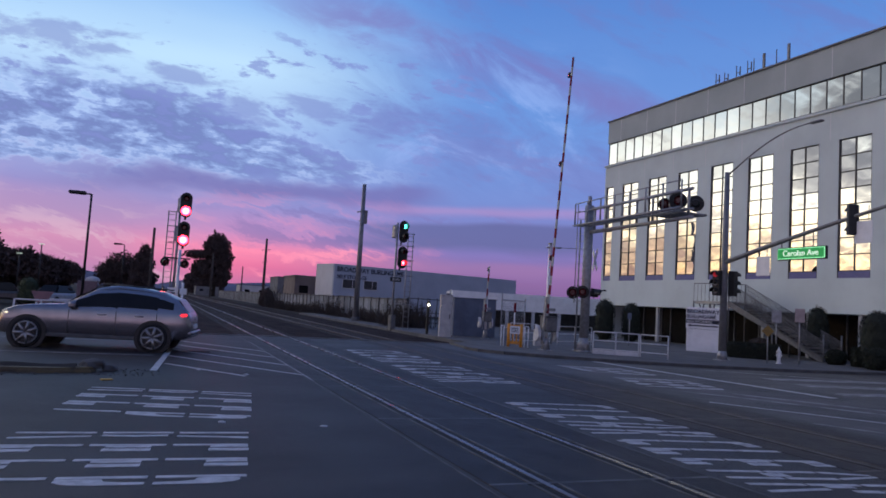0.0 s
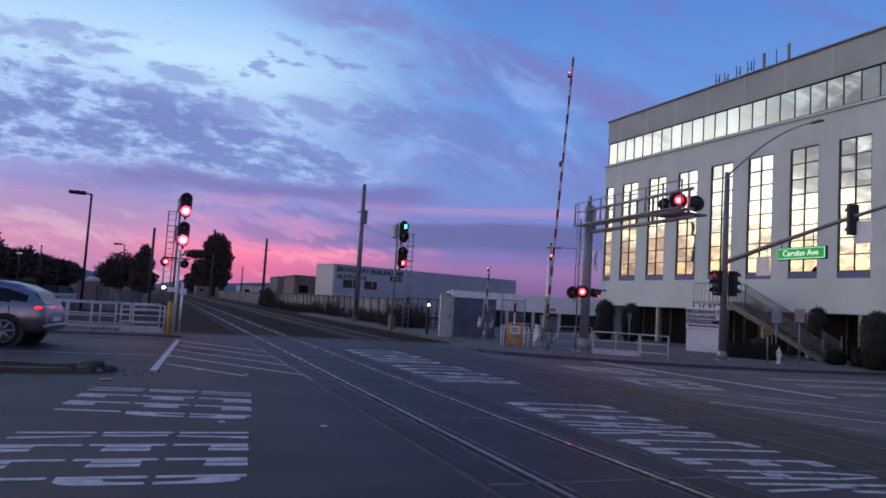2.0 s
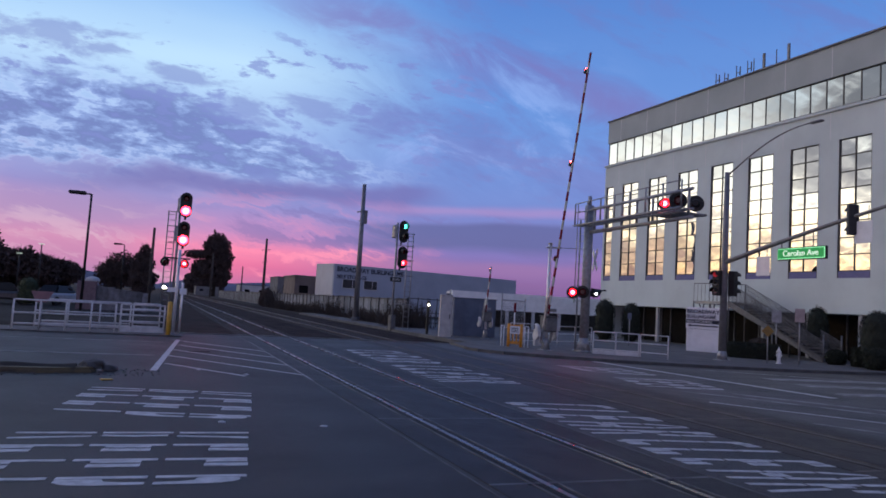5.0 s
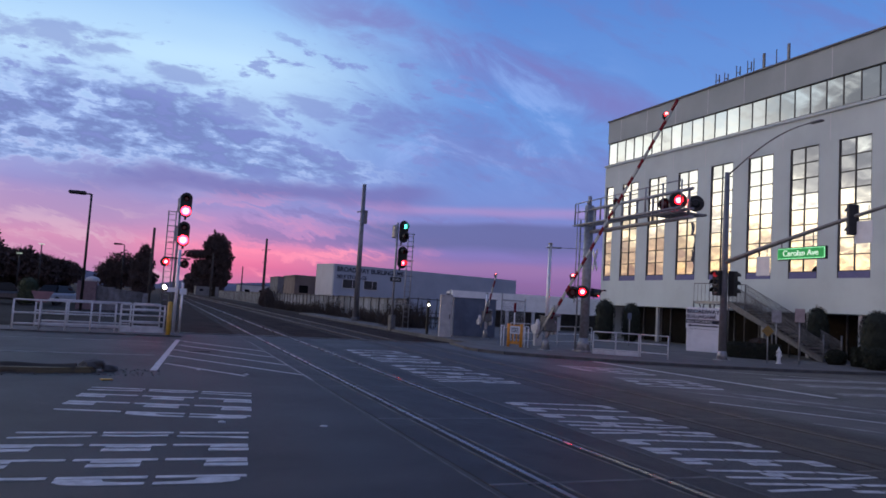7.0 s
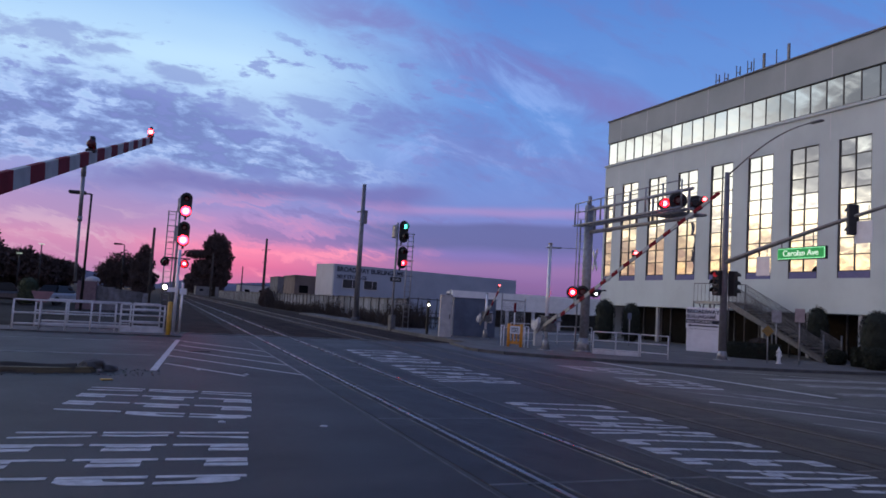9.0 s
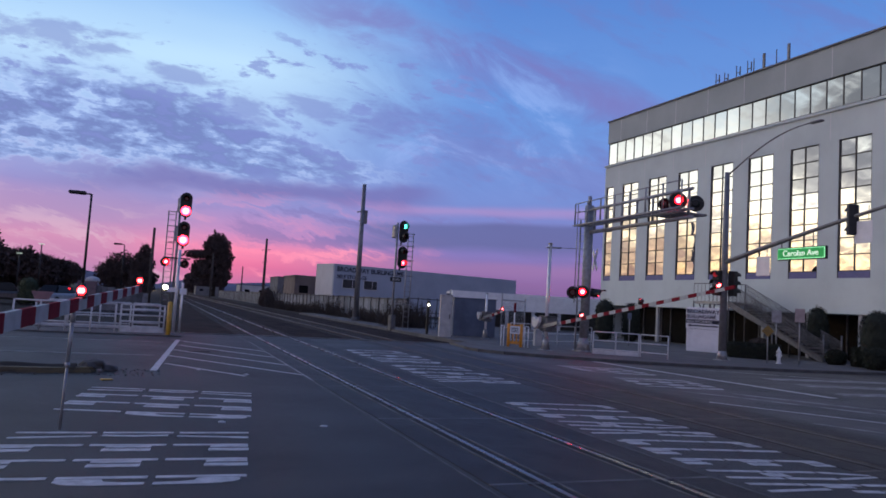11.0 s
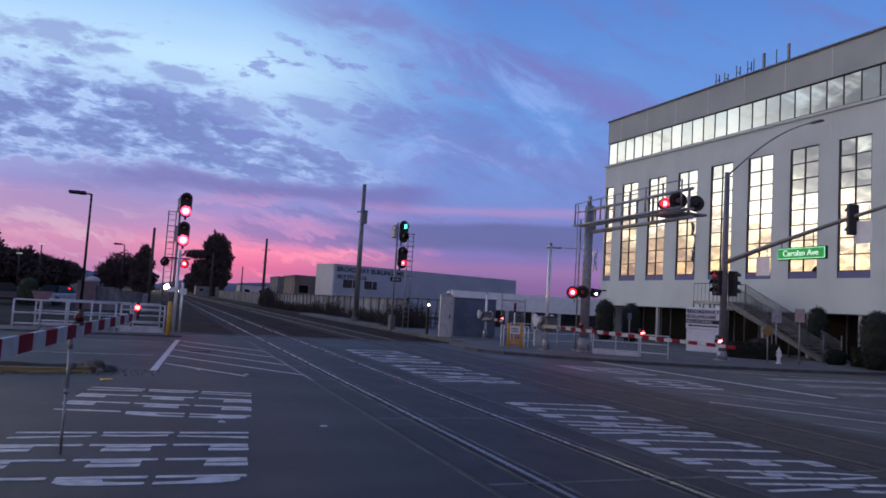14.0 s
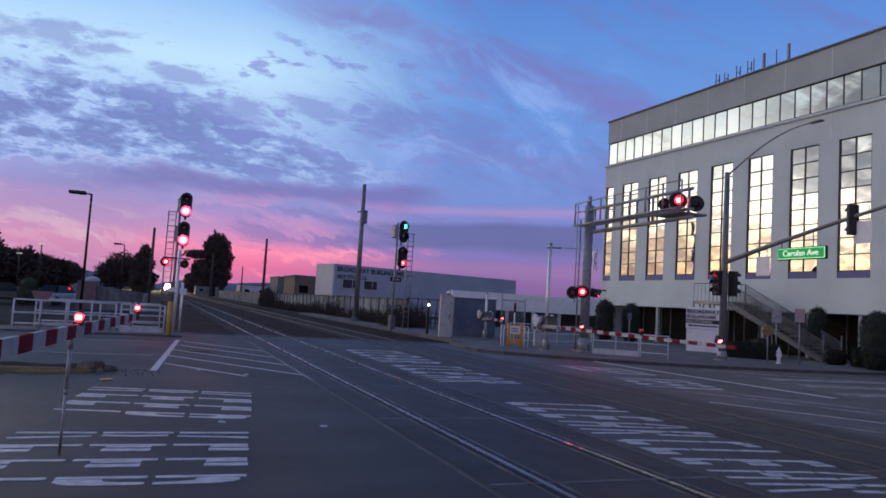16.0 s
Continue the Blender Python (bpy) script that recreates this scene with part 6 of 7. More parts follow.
tree((27, 470, 0), [(0, 0, 9.2, 7.0, 4, 8.0), (-6.5, 0, 8.0, 5.5, 4, 7.6), (6.0, 0, 10.5, 5.5, 4, 9.0), (-10.0, 0, 6.0, 3.6, 3, 6.0)], "dark thicket far along the line", 44, 9000, 0.7, (8, 0.5))
tree((17, 420, 0), [(0, 0, 5.2, 3.6, 3, 5.0), (3.0, 0, 6.4, 3.6, 3, 6.0)], "dark tree far along the line", 45, 4200, 0.6, (5, 0.3))


# ================= poles and far buildings =================
def utility_pole(x, y, h, r, label, arms=(), material=WOODPOLE, lean=0.0):
    t = thing("utility_pole", (x, y, -0.1), 0, label, "pole", group="poles along the line")
    bm = B()
    tube(bm, (0, 0, 0), (lean, 0, h), r, r * 0.65, seg=12)
    part("pole", bm, material, t)
    for z, w in arms:
        bm = B()
        tube(bm, (-w / 2, 0, z), (w / 2, 0.05, z + 0.15), 0.05, seg=8)
        part("crossarm", bm, material, t)
    return t


p1 = utility_pole(14.7, 56.4, 11.2, 0.23, "grey utility pole with bracket fittings", ((8.9, 0.9), (8.2, 0.5)), POLE)
bm = B()
box(bm, 0.15, 0.4, -0.1, 0.1, 8.0, 9.1, bevel=0.03)
part("fitting", bm, POLE, p1)
bm = B()
tube(bm, (0, 0, 0.1), (0, 0, 0.5), 0.42, 0.3, seg=14)
part("base", bm, CONCRETE, p1)
utility_pole(15.6, 120, 10.9, 0.26, "wooden utility pole beside the fence", ((9.0, 1.4), (7.0, 0.9)))
utility_pole(13.4, 215, 12.5, 0.3, "distant wooden pole with one crossarm", ((10.5, 2.0),))
utility_pole(23.8, 235, 10.2, 0.25, "distant thin dark wooden pole", ())
utility_pole(-1.05, 84, 8.3, 0.2, "plain wooden pole by the parking lot", ())


def lot_lamp(x, y, h, k, label):
    t = thing("street_lamp", (x, y, 0), 0, label, "street lamp", group="parking lot lamps")
    bm = B()
    tube(bm, (0, 0, 0), (0, 0, h), 0.09 * k, 0.065 * k, seg=12)
    part("pole", bm, BLACK, t)
    bm = B()
    tube(bm, (0, 0, h), (-0.35 * k, 0, h), 0.05 * k)
    part("arm", bm, BLACK, t)
    bm = B()
    box(bm, -1.32 * k, -0.3 * k, -0.2 * k, 0.2 * k, h - 0.08 * k, h + 0.14 * k, bevel=0.06 * k)
    part("head", bm, BLACK, t, "dark flat lamp head")


lot_lamp(-4.55, 51, 7.45, 1.0, "dark parking-lot lamp post with flat head")
lot_lamp(-4.6, 100, 6.95, 0.95, "distant dark lamp post")


def storage():
    t = thing("storage_building", (20.7, 91.7, 0), 16.1, "pale blue-grey storage warehouse with navy lettering", "building")
    L = 32.0
    bm = B()
    box(bm, 0, L, 0, 0.3, 0, 6.25)
    part("front_wall", bm, BLUE_WALL, t)
    bm = B()
    box(bm, -0.02, 0.28, 0.302, 4.9, 0, 6.25)
    part("side_wall", bm, WHITE_WALL, t, "white end wall")
    bm = B()
    box(bm, 0.3, L, 0.32, 4.9, 5.6, 5.8)
    box(bm, L - 0.3, L, 0.3, 4.9, 0, 6.2)
    part("roof", bm, GREY_WALL, t)
    words("lettering", "BROADWAY BURLINGAME", 0.86, NAVY, t, pose(0.35, -0.03, 5.32, 90, 0, 0), bold=0.022)
    words("lettering", "SELF STORAGE", 0.68, NAVY, t, pose(0.45, -0.03, 4.42, 90, 0, 0), bold=0.018)
    for x, wide in ((1.35, 2.25), (4.55, 2.0)):
        bm = B()
        box(bm, x - 0.1, x + wide + 0.1, -0.06, 0.1, 3.13, 4.40)
        wn = part("window", bm, WHITE_WALL, t)
        bm = B()
        box(bm, x, x + wide * 0.62, -0.08, -0.062, 3.22, 4.32)
        part("pane", bm, PANE_GREY, wn)
        bm = B()
        box(bm, x + wide * 0.66, x + wide, -0.08, -0.062, 3.22, 4.32)
        part("pane", bm, PANE_GREY, wn)
    for z in (1.2, 2.0, 2.8):
        bm = B()
        box(bm, 0.0, L, -0.012, 0.0, z, z + 0.04)
        part("wall_seam", bm, BLUE_WALL, t)
    bm = B()
    box(bm, 18.5, 20.5, 0.5, 2.0, 5.8, 6.0)
    part("roof_hatch", bm, GREY_WALL, t)


storage()


def far_block(x0, x1, y0, y1, z1, material, label, rz=0.0):
    t = thing("far_building", ((x0 + x1) / 2, (y0 + y1) / 2, 0), rz, label, "building", group="low buildings beyond the fence")
    w, d = (x1 - x0) / 2, (y1 - y0) / 2
    bm = B()
    box(bm, -w, w, -d, d, -0.2, z1)
    part("wall", bm, material, t)
    bm = B()
    box(bm, -w - 0.15, w + 0.15, -d - 0.15, d + 0.15, z1, z1 + 0.2)
    part("roof", bm, GREY_WALL, t)
    n = max(2, int(w * 2 / 4))
    for i in range(n):
        x = -w + (i + 0.5) * 2 * w / n
        bm = B()
        box(bm, x - 0.8, x + 0.8, -d - 0.04, -d + 0.02, z1 * 0.45, z1 * 0.7)
        part("window", bm, PANE_DARK, t)


far_block(22.0, 28.5, 128, 140, 5.3, TAN_WALL, "low tan building beside the warehouse")
far_block(30.5, 45, 205, 220, 6.8, GREY_WALL, "dark low building far beyond the fence")
far_block(24, 33, 240, 252, 4.3, WHITE_WALL, "pale low building far along the line")
far_block(14.5, 24, 330, 345, 3.4, GREY_WALL, "grey low building far along the line")


def carport():
    """Long low white building with dark open bays between the gate and the office building."""
    t = thing("low_building", (27.2, 57.8, 0), -12, "long low white building with dark open bays", "building")
    bm = B()
    box(bm, -3.5, 11.5, 0, 0.3, 1.62, 3.12)
    part("fascia", bm, BOARD, t, "white corrugated fascia")
    bm = B()
    for i in range(8):
        z = 1.78 + 0.16 * i
        box(bm, -3.5, 11.5, -0.02, 0.0, z, z + 0.03)
    part("fascia_rib", bm, BOARD, t)
    bm = B()
    box(bm, -3.5, 11.5, 0.3, 3, 2.85, 3.05)
    part("roof", bm, WHITE_WALL, t)
    bm = B()
    box(bm, -3.5, 11.5, 2.8, 3.0, 0, 2.85)
    part("back_wall", bm, BRONZE, t)
    for i in range(7):
        bm = B()
        box(bm, -3.4 + 2.4 * i, -3.15 + 2.4 * i, 0.02, 0.28, 0.1, 1.62)
        part("post", bm, WHITE_WALL, t)


carport()


def board_fence():
    t = thing("board_fence", (16.9, 0, -0.1), 0, "weathered corrugated fence along the railway", "fence")
    rng = random.Random(3)
    bm = B()
    box(bm, -0.03, 0.03, 0.02, 1.18, 0.05, 2.15)
    first = None
    for i in range(150):
        y = 50 + 1.2 * i
        at = pose(rng.uniform(-0.02, 0.02), y, rng.uniform(-0.05, 0.06))
        if first is None:
            first = part("board", bm, FENCE_BOARD, t, at=at)
        else:
            again("board", first, t, at)
    bm = B()
    box(bm, -0.13, -0.07, -0.03, 0.03, 0, 2.2)
    post = part("post", bm, BLACK, t, at=pose(0, 50, 0))
    for i in range(1, 76):
        again("post", post, t, pose(0, 50 + 2.4 * i, 0))
    bm = B()
    box(bm, -0.09, -0.05, 50, 230, 2.05, 2.13)
    part("top_rail", bm, BLACK, t)
    t2 = thing("side_fence", (16.9, 50, -0.1), 0, "dark slatted yard fence facing the road", "fence")
    for i in range(9):
        bm = B()
        tube(bm, (0.75 * i, 0, 0), (0.75 * i, 0, 2.3), 0.035)
        part("post", bm, BLACK, t2)
    for z in (0.5, 1.2, 2.2):
        bm = B()
        tube(bm, (0, 0, z), (6.0, 0, z), 0.03)
        part("rail", bm, BLACK, t2)


board_fence()


def lot_wall():
    t = thing("pier_wall", (-5.15, 54, 0), 0, "pinkish rendered pier with a patched grey wall beside the parking lot", "wall")
    bm = B()
    box(bm, 0.0, 1.2, 0, 0.5, 0, 1.92, bevel=0.02)
    part("pier", bm, surface("pinkish_render", (0.22, 0.155, 0.17, 1), rough=0.85), t)
    rng = random.Random(19)
    for i in range(9):
        x, z = 1.22 + 0.36 * i, 1.62 - 0.035 * i
        bm = B()
        box(bm, x, x + 0.345, 0.1 + rng.uniform(-0.02, 0.02), 0.3, 0, z + rng.uniform(-0.04, 0.04), bevel=0.008)
        part("panel", bm, LOT_PANEL, t)
    bm = B()
    bmesh.ops.create_uvsphere(bm, u_segments=18, v_segments=8, radius=0.46, matrix=pose(0.85, 0.8, 1.98) @ Matrix.Diagonal((1, 1, 0.62, 1)))
    part("cap", bm, CABINET, t, "pale rounded cap")
    bm = B()
    tube(bm, (0.85, 0.8, 0), (0.85, 0.8, 1.95), 0.08)
    part("cap_post", bm, GALV, t)


LOT_PANEL = surface("patched_grey_panel", grey(0.20, (0.95, 0.97, 1.06)), grey(0.12), rough=0.85, scale=2.5, fine=25, vary=0.7)
lot_wall()


def parked_car(x, y, rz, label, paint=None):
    t = thing("parked_car", (x, y, 0.02), rz, label, "car", group="cars parked in the lot")
    bm = B()
    box(bm, -2.2, 2.2, -0.85, 0.85, 0.3, 0.9, bevel=0.15)
    part("body", bm, paint or PARKED, t)
    bm = B()
    fs = box(bm, -1.3, 1.1, -0.75, 0.75, 0.88, 1.45)
    for v in {v for f in fs for v in f.verts}:
        if v.co.z > 1.2:
            v.co.x *= 0.68
            v.co.y *= 0.85
    bmesh.ops.bevel(bm, geom=list(bm.edges), offset=0.08, segments=2, affect="EDGES")
    part("cabin", bm, CAR_GLASS, t)
    for wx in (-1.35, 1.35):
        for wy in (-0.8, 0.8):
            bm = B()
            tube(bm, (wx, wy - 0.1, 0.32), (wx, wy + 0.1, 0.32), 0.32, seg=18)
            part("wheel", bm, TYRE, t)
    return t


pale = parked_car(-7.05, 61, 62, "pale silver car parked in the lot with a red tail lamp", CABINET)
parked_car(-10.3, 58, 8, "dark grey car parked in the lot")
parked_car(-13.5, 62, 12, "dark car parked in the lot")
back = pale.matrix_basis.inverted()
LOT_TAIL = lens(pale, back @ pose(-6.1, 58.9, 1.30), 0.085, TAIL_GLOW, TAIL_GLOW, BLACK)
# added lens standing in for a passing car's headlamp, fixed to this parked car
LOT_HEAD = lens(pale, back @ pose(-6.0, 59.0, 1.24), 0.10, HEAD_GLOW, HEAD_GLOW, BLACK)
shrub(-8.45, 57.0, 1.3, 1.9, 61, "small green bush between the parked cars", LEAF_LOT)
bm = B()
v = [bm.verts.new((x, y, z)) for y in (-0.012, 0.012) for x, z in ((-0.20, 0.0), (0.14, 0.0), (0.36, 0.40), (-0.38, 0.40))]
for f in ((0, 1, 2, 3), (7, 6, 5, 4), (0, 4, 5, 1), (1, 5, 6, 2), (2, 6, 7, 3), (3, 7, 4, 0)):
    bm.faces.new([v[i] for i in f])
pl = thing("notice_sign", (-3.95, 30.0, 0.05), 0, "faded pinkish tapered sign plate on a short post", "sign")
part("plate", bm, surface("faded_pink_plate", (0.28, 0.15, 0.16, 1), (0.22, 0.13, 0.14, 1), rough=0.7, scale=4), pl, at=pose(0, -0.05, 0.92))
bm = B()
tube(bm, (0, 0, 0), (0, 0, 1.2), 0.03)
part("post", bm, GALV, pl)
# small lit lamp heads far behind the trees
for i, (x, y, z) in enumerate(((-10.8, 78, 5.2), (-13.2, 82, 4.3))):
    t = thing("far_lamp", (x, y, 0), 0, "distant small lit lamp on a pole", "street lamp", "distant lamps")
    bm = B()
    tube(bm, (0, 0, 0), (0, 0, z), 0.06, seg=8)
    part("pole", bm, BLACK, t)
    bm = B()
    box(bm, -0.25, 0.25, -0.12, 0.0, z, z + 0.08, bevel=0.02)
    part("lamp", bm, glowing("pale_green_lamp", (0.8, 0.95, 0.75), 0.6), t)


# hills on the horizon
def hills():
    rng = random.Random(8)
    for i, (x0, x1, y, h) in enumerate(((-900, -40, 2300, 74), (-60, 700, 2600, 60), (500, 2400, 2600, 70))):
        bm = B()
        n = 40
        top, bot = [], []
        for k in range(n + 1):
            x = x0 + (x1 - x0) * k / n
            e = math.sin(math.pi * k / n) ** 0.6
            z = h * e * (0.72 + 0.28 * noise.noise(Vector((x * 0.006, i, 0))))
            top.append(bm.verts.new((x, y + 250, max(0.5, z))))
            bot.append(bm.verts.new((x, y, -0.3)))
        back = [bm.verts.new((v.co.x, y + 700, -0.3)) for v in top]
        for k in range(n):
            bm.faces.new((bot[k], bot[k + 1], top[k + 1], top[k])).smooth = True
            bm.faces.new((top[k], top[k + 1], back[k + 1], back[k])).smooth = True
        tagged(part("hill", bm, HILL), "low blue-grey hills on the horizon", "hills", kind="structure")


hills()


# ================= the car =================
def interp(x, table):
    for (x0, y0), (x1, y1) in zip(table, table[1:]):
        if x <= x1:
            k = (x - x0) / (x1 - x0)
            k = k * k * (3 - 2 * k) * 0.35 + k * 0.65
            return y0 + (y1 - y0) * max(0, k)
    return table[-1][1]


TOP = [(-0.96, 0.62), (-0.92, 0.95), (-0.82, 1.12), (-0.52, 1.46), (-0.16, 1.62), (0.5, 1.72), (1.0, 1.75), (1.5, 1.69), (1.9, 1.45), (2.35, 1.17), (2.9, 1.14), (3.5, 1.07), (3.85, 0.93), (3.98, 0.64)]
WID = [(-0.96, 0.80), (-0.74, 0.93), (0, 0.97), (2.5, 0.97), (3.4, 0.93), (3.8, 0.80), (3.98, 0.62)]
LOW = [(-0.96, 0.42), (-0.66, 0.34), (0, 0.32), (3.2, 0.30), (3.98, 0.36)]


def car_section(x):
    """Half section: list of (y, z) from the sill up to the middle of the roof."""
    top, w, low = interp(x, TOP), interp(x, WID), interp(x, LOW)
    belt = min(top - 0.03, 1.08)
    cabin = max(0.0, top - belt)
    out = [(0.0, low), (w * 0.86, low), (w * 0.965, low + 0.12), (w, (low + belt) / 2), (w * 0.985, belt - 0.10), (w * 0.95, belt)]
    ty = w * (0.93 - 0.26 * min(1, cabin / 0.65))
    out += [(w * 0.95 + (ty - w * 0.95) * 0.5, belt + cabin * 0.55), (ty, belt + cabin * 0.88), (ty * 0.85, top - 0.012 * (cabin > 0.1)), (0.0, top + 0.015)]
    return out


def car():
    t = thing("car", (0, 0, 0), 0, "silver-grey crossover car driving off the crossing", "car")
    xs = [-0.96, -0.93, -0.88, -0.80, -0.66, -0.52, -0.34, -0.16, 0.1, 0.5, 1.0, 1.35, 1.6, 1.85, 2.1, 2.35, 2.6, 2.9, 3.2, 3.5, 3.7, 3.85, 3.93, 3.98]
    bm = B()
    rings = []
    for x in xs:
        half = car_section(x)
        ring = [(y, z) for y, z in half] + [(-y, z) for y, z in half[-2:0:-1]]
        rings.append([bm.verts.new((x, y, z)) for y, z in ring])
    n = len(rings[0])
    for a, b in zip(rings, rings[1:]):
        for i in range(n):
            bm.faces.new((a[i], a[(i + 1) % n], b[(i + 1) % n], b[i])).smooth = True
    bm.faces.new(rings[0]), bm.faces.new(rings[-1][::-1])
    part("body", bm, CAR_PAINT, t, "silver-grey painted body")

    def side_glass(name, x0, x1, lo, hi, sgn, cols=10):
        bm = B()
        grid = []
        for i in range(cols + 1):
            x = x0 + (x1 - x0) * i / cols
            sec = car_section(x)
            (ya, za), (yb, zb), (yc, zc) = sec[5], sec[6], sec[7]
            row = []
            for k in (lo, (lo + hi) / 2, hi):
                if zc - za < 0.05:
                    y, z = ya, za
                elif k < 0.62:
                    q = k / 0.62
                    y, z = ya + (yb - ya) * q, za + (zb - za) * q
                else:
                    q = (k - 0.62) / 0.38
                    y, z = yb + (yc - yb) * q, zb + (zc - zb) * q
                row.append(bm.verts.new((x, sgn * (y + 0.012), z + 0.004)))
            grid.append(row)
        for a, b in zip(grid, grid[1:]):
            for k in range(2):
                bm.faces.new((a[k], b[k], b[k + 1], a[k + 1])).smooth = True
        part(name, bm, CAR_GLASS, t, "dark side window")
    for sgn in (-1, 1):
        side_glass("window", 1.02, 2.02, 0.12, 0.78, sgn)
        side_glass("window", 0.0, 0.96, 0.14, 0.80, sgn)
        side_glass("window", -0.46, -0.05, 0.22, 0.72, sgn)
        side_glass("pillar_trim", 0.955, 1.025, 0.08, 0.80, sgn, 2)
        side_glass("pillar_trim", -0.055, 0.005, 0.10, 0.78, sgn, 2)
        bm = B()
        box(bm, 1.98, 2.16, sgn * 0.98 - 0.11, sgn * 0.98 + 0.11, 1.08, 1.24, bevel=0.04)
        part("mirror", bm, CAR_PAINT, t)
        for x in (0.28, 1.22):
            bm = B()
            box(bm, x, x + 0.22, sgn * 0.955 - 0.02, sgn * 0.955 + 0.03, 0.93, 0.965, bevel=0.01)
            part("door_handle", bm, RIM, t, "bright door handle")
        for x in (0.98, 2.16, -0.06):
            bm = B()
            box(bm, x - 0.006, x + 0.006, sgn * 0.958 - 0.02, sgn * 0.958 + 0.016, 0.42, 1.04)
            part("door_seam", bm, BLACK, t)
        bm = B()
        box(bm, 0.45, 2.7, sgn * 0.93 - 0.05, sgn * 0.93 + 0.03, 0.30, 0.40, bevel=0.02)
        part("sill", bm, PLASTIC, t, "dark side sill")
        bm = B()
        tube(bm, (-0.2, sgn * 0.66, 1.70), (1.45, sgn * 0.66, 1.78), 0.018)
        part("roof_rail", bm, BLACK, t)
        bm = B()
        bmesh.ops.create_uvsphere(bm, u_segments=14, v_segments=10, radius=1, matrix=pose(-0.70, sgn * 0.83, 1.02, 0, 12, sgn * -20) @ Matrix.Diagonal((0.15, 0.09, 0.048, 1)))
        part("tail_lamp", bm, TAIL_GLOW, t, "lit red tail lamp")
        bm = B()
        bmesh.ops.create_uvsphere(bm, u_segments=14, v_segments=10, radius=1, matrix=pose(3.66, sgn * 0.72, 0.87, 0, 0, sgn * -20) @ Matrix.Diagonal((0.17, 0.11, 0.06, 1)))
        part("headlamp", bm, HEAD_GLOW, t, "lit headlamp")
        for x in (0.0, 3.14):
            bm = B()
            tube(bm, (x, sgn * 0.80, 0.385), (x, sgn * 0.985, 0.385), 0.475, seg=32)
            part("wheel_arch", bm, BLACK, t, "dark wheel opening")
    bm = B()
    grid = []
    for k in range(6):
        x = -0.52 - 0.30 * k / 5
        z = interp(x, TOP) + 0.012
        w = interp(x, WID) * (0.62 + 0.1 * k / 5)
        grid.append([bm.verts.new((x - 0.01, s * w, z)) for s in (-1, 0, 1)])
    for a, b in zip(grid, grid[1:]):
        for i in range(2):
            bm.faces.new((a[i], a[i + 1], b[i + 1], b[i]))
    part("rear_window", bm, CAR_GLASS, t)
    bm = B()
    grid = []
    for k in range(6):
        x = 1.62 + 0.66 * k / 5
        z = interp(x, TOP) + 0.022
        w = interp(x, WID) * (0.60 + 0.16 * k / 5)
        grid.append([bm.verts.new((x + 0.01, s * w, z)) for s in (-1, 0, 1)])
    for a, b in zip(grid, grid[1:]):
        for i in range(2):
            bm.faces.new((a[i], a[i + 1], b[i + 1], b[i]))
    part("windscreen", bm, CAR_GLASS, t)
    bm = B()
    box(bm, -1.01, -0.84, -0.82, 0.82, 0.50, 0.60, bevel=0.03)
    part("bumper_trim", bm, RIM, t)
    bm = B()
    box(bm, -0.985, -0.95, -0.28, 0.28, 0.66, 0.78)
    part("plate", bm, BOARD, t, "blank number plate")
    wheels = []
    for x in (0.0, 3.14):
        for sgn in (-1, 1):
            bm = B()
            tube(bm, (0, -0.12, 0), (0, 0.12, 0), 0.385, seg=32)
            bmesh.ops.bevel(bm, geom=[e for e in bm.edges if abs(e.verts[0].co.y - e.verts[1].co.y) < 1e-4], offset=0.03, segments=2, affect="EDGES")
            wh = part("wheel", bm, TYRE, t, "black tyre with alloy rim", at=pose(x, sgn * 0.90, 0.385))
            bm = B()
            yo = sgn * 0.125
            tube(bm, (0, yo - 0.02 * sgn, 0), (0, yo + 0.005 * sgn, 0), 0.29, seg=28)
            part("rim_well", bm, BLACK, wh)
            bm = B()
            for i in range(7):
                a = 2 * math.pi * i / 7
                tube(bm, (0, yo + 0.012 * sgn, 0), (0.28 * math.cos(a), yo + 0.012 * sgn, 0.28 * math.sin(a)), 0.055, 0.035, seg=6)
            for i in range(28):
                a, b = 2 * math.pi * i / 28, 2 * math.pi * (i + 1) / 28
                tube(bm, (0.285 * math.cos(a), yo + 0.01 * sgn, 0.285 * math.sin(a)), (0.285 * math.cos(b), yo + 0.01 * sgn, 0.285 * math.sin(b)), 0.022, seg=6)
            part("rim", bm, RIM, wh)
            wheels.append((wh, x, sgn))
    return t, wheels


CAR, WHEELS = car()
# the next car comes up to the lowered gate beside the camera; its low beams fall on the road
WAITING = copy_thing(CAR, pose(-90, 11.6, 0))
tagged(WAITING, "silver-grey crossover car waiting at the lowered gate with low beams on", "car")
for sgn in (-1, 1):
    bm = B()
    tube(bm, (3.84, sgn * 0.70, 0.80), (3.87, sgn * 0.70, 0.80), 0.085, seg=16)
    part("low_beam", bm, BEAM, WAITING, "bright low-beam lens")


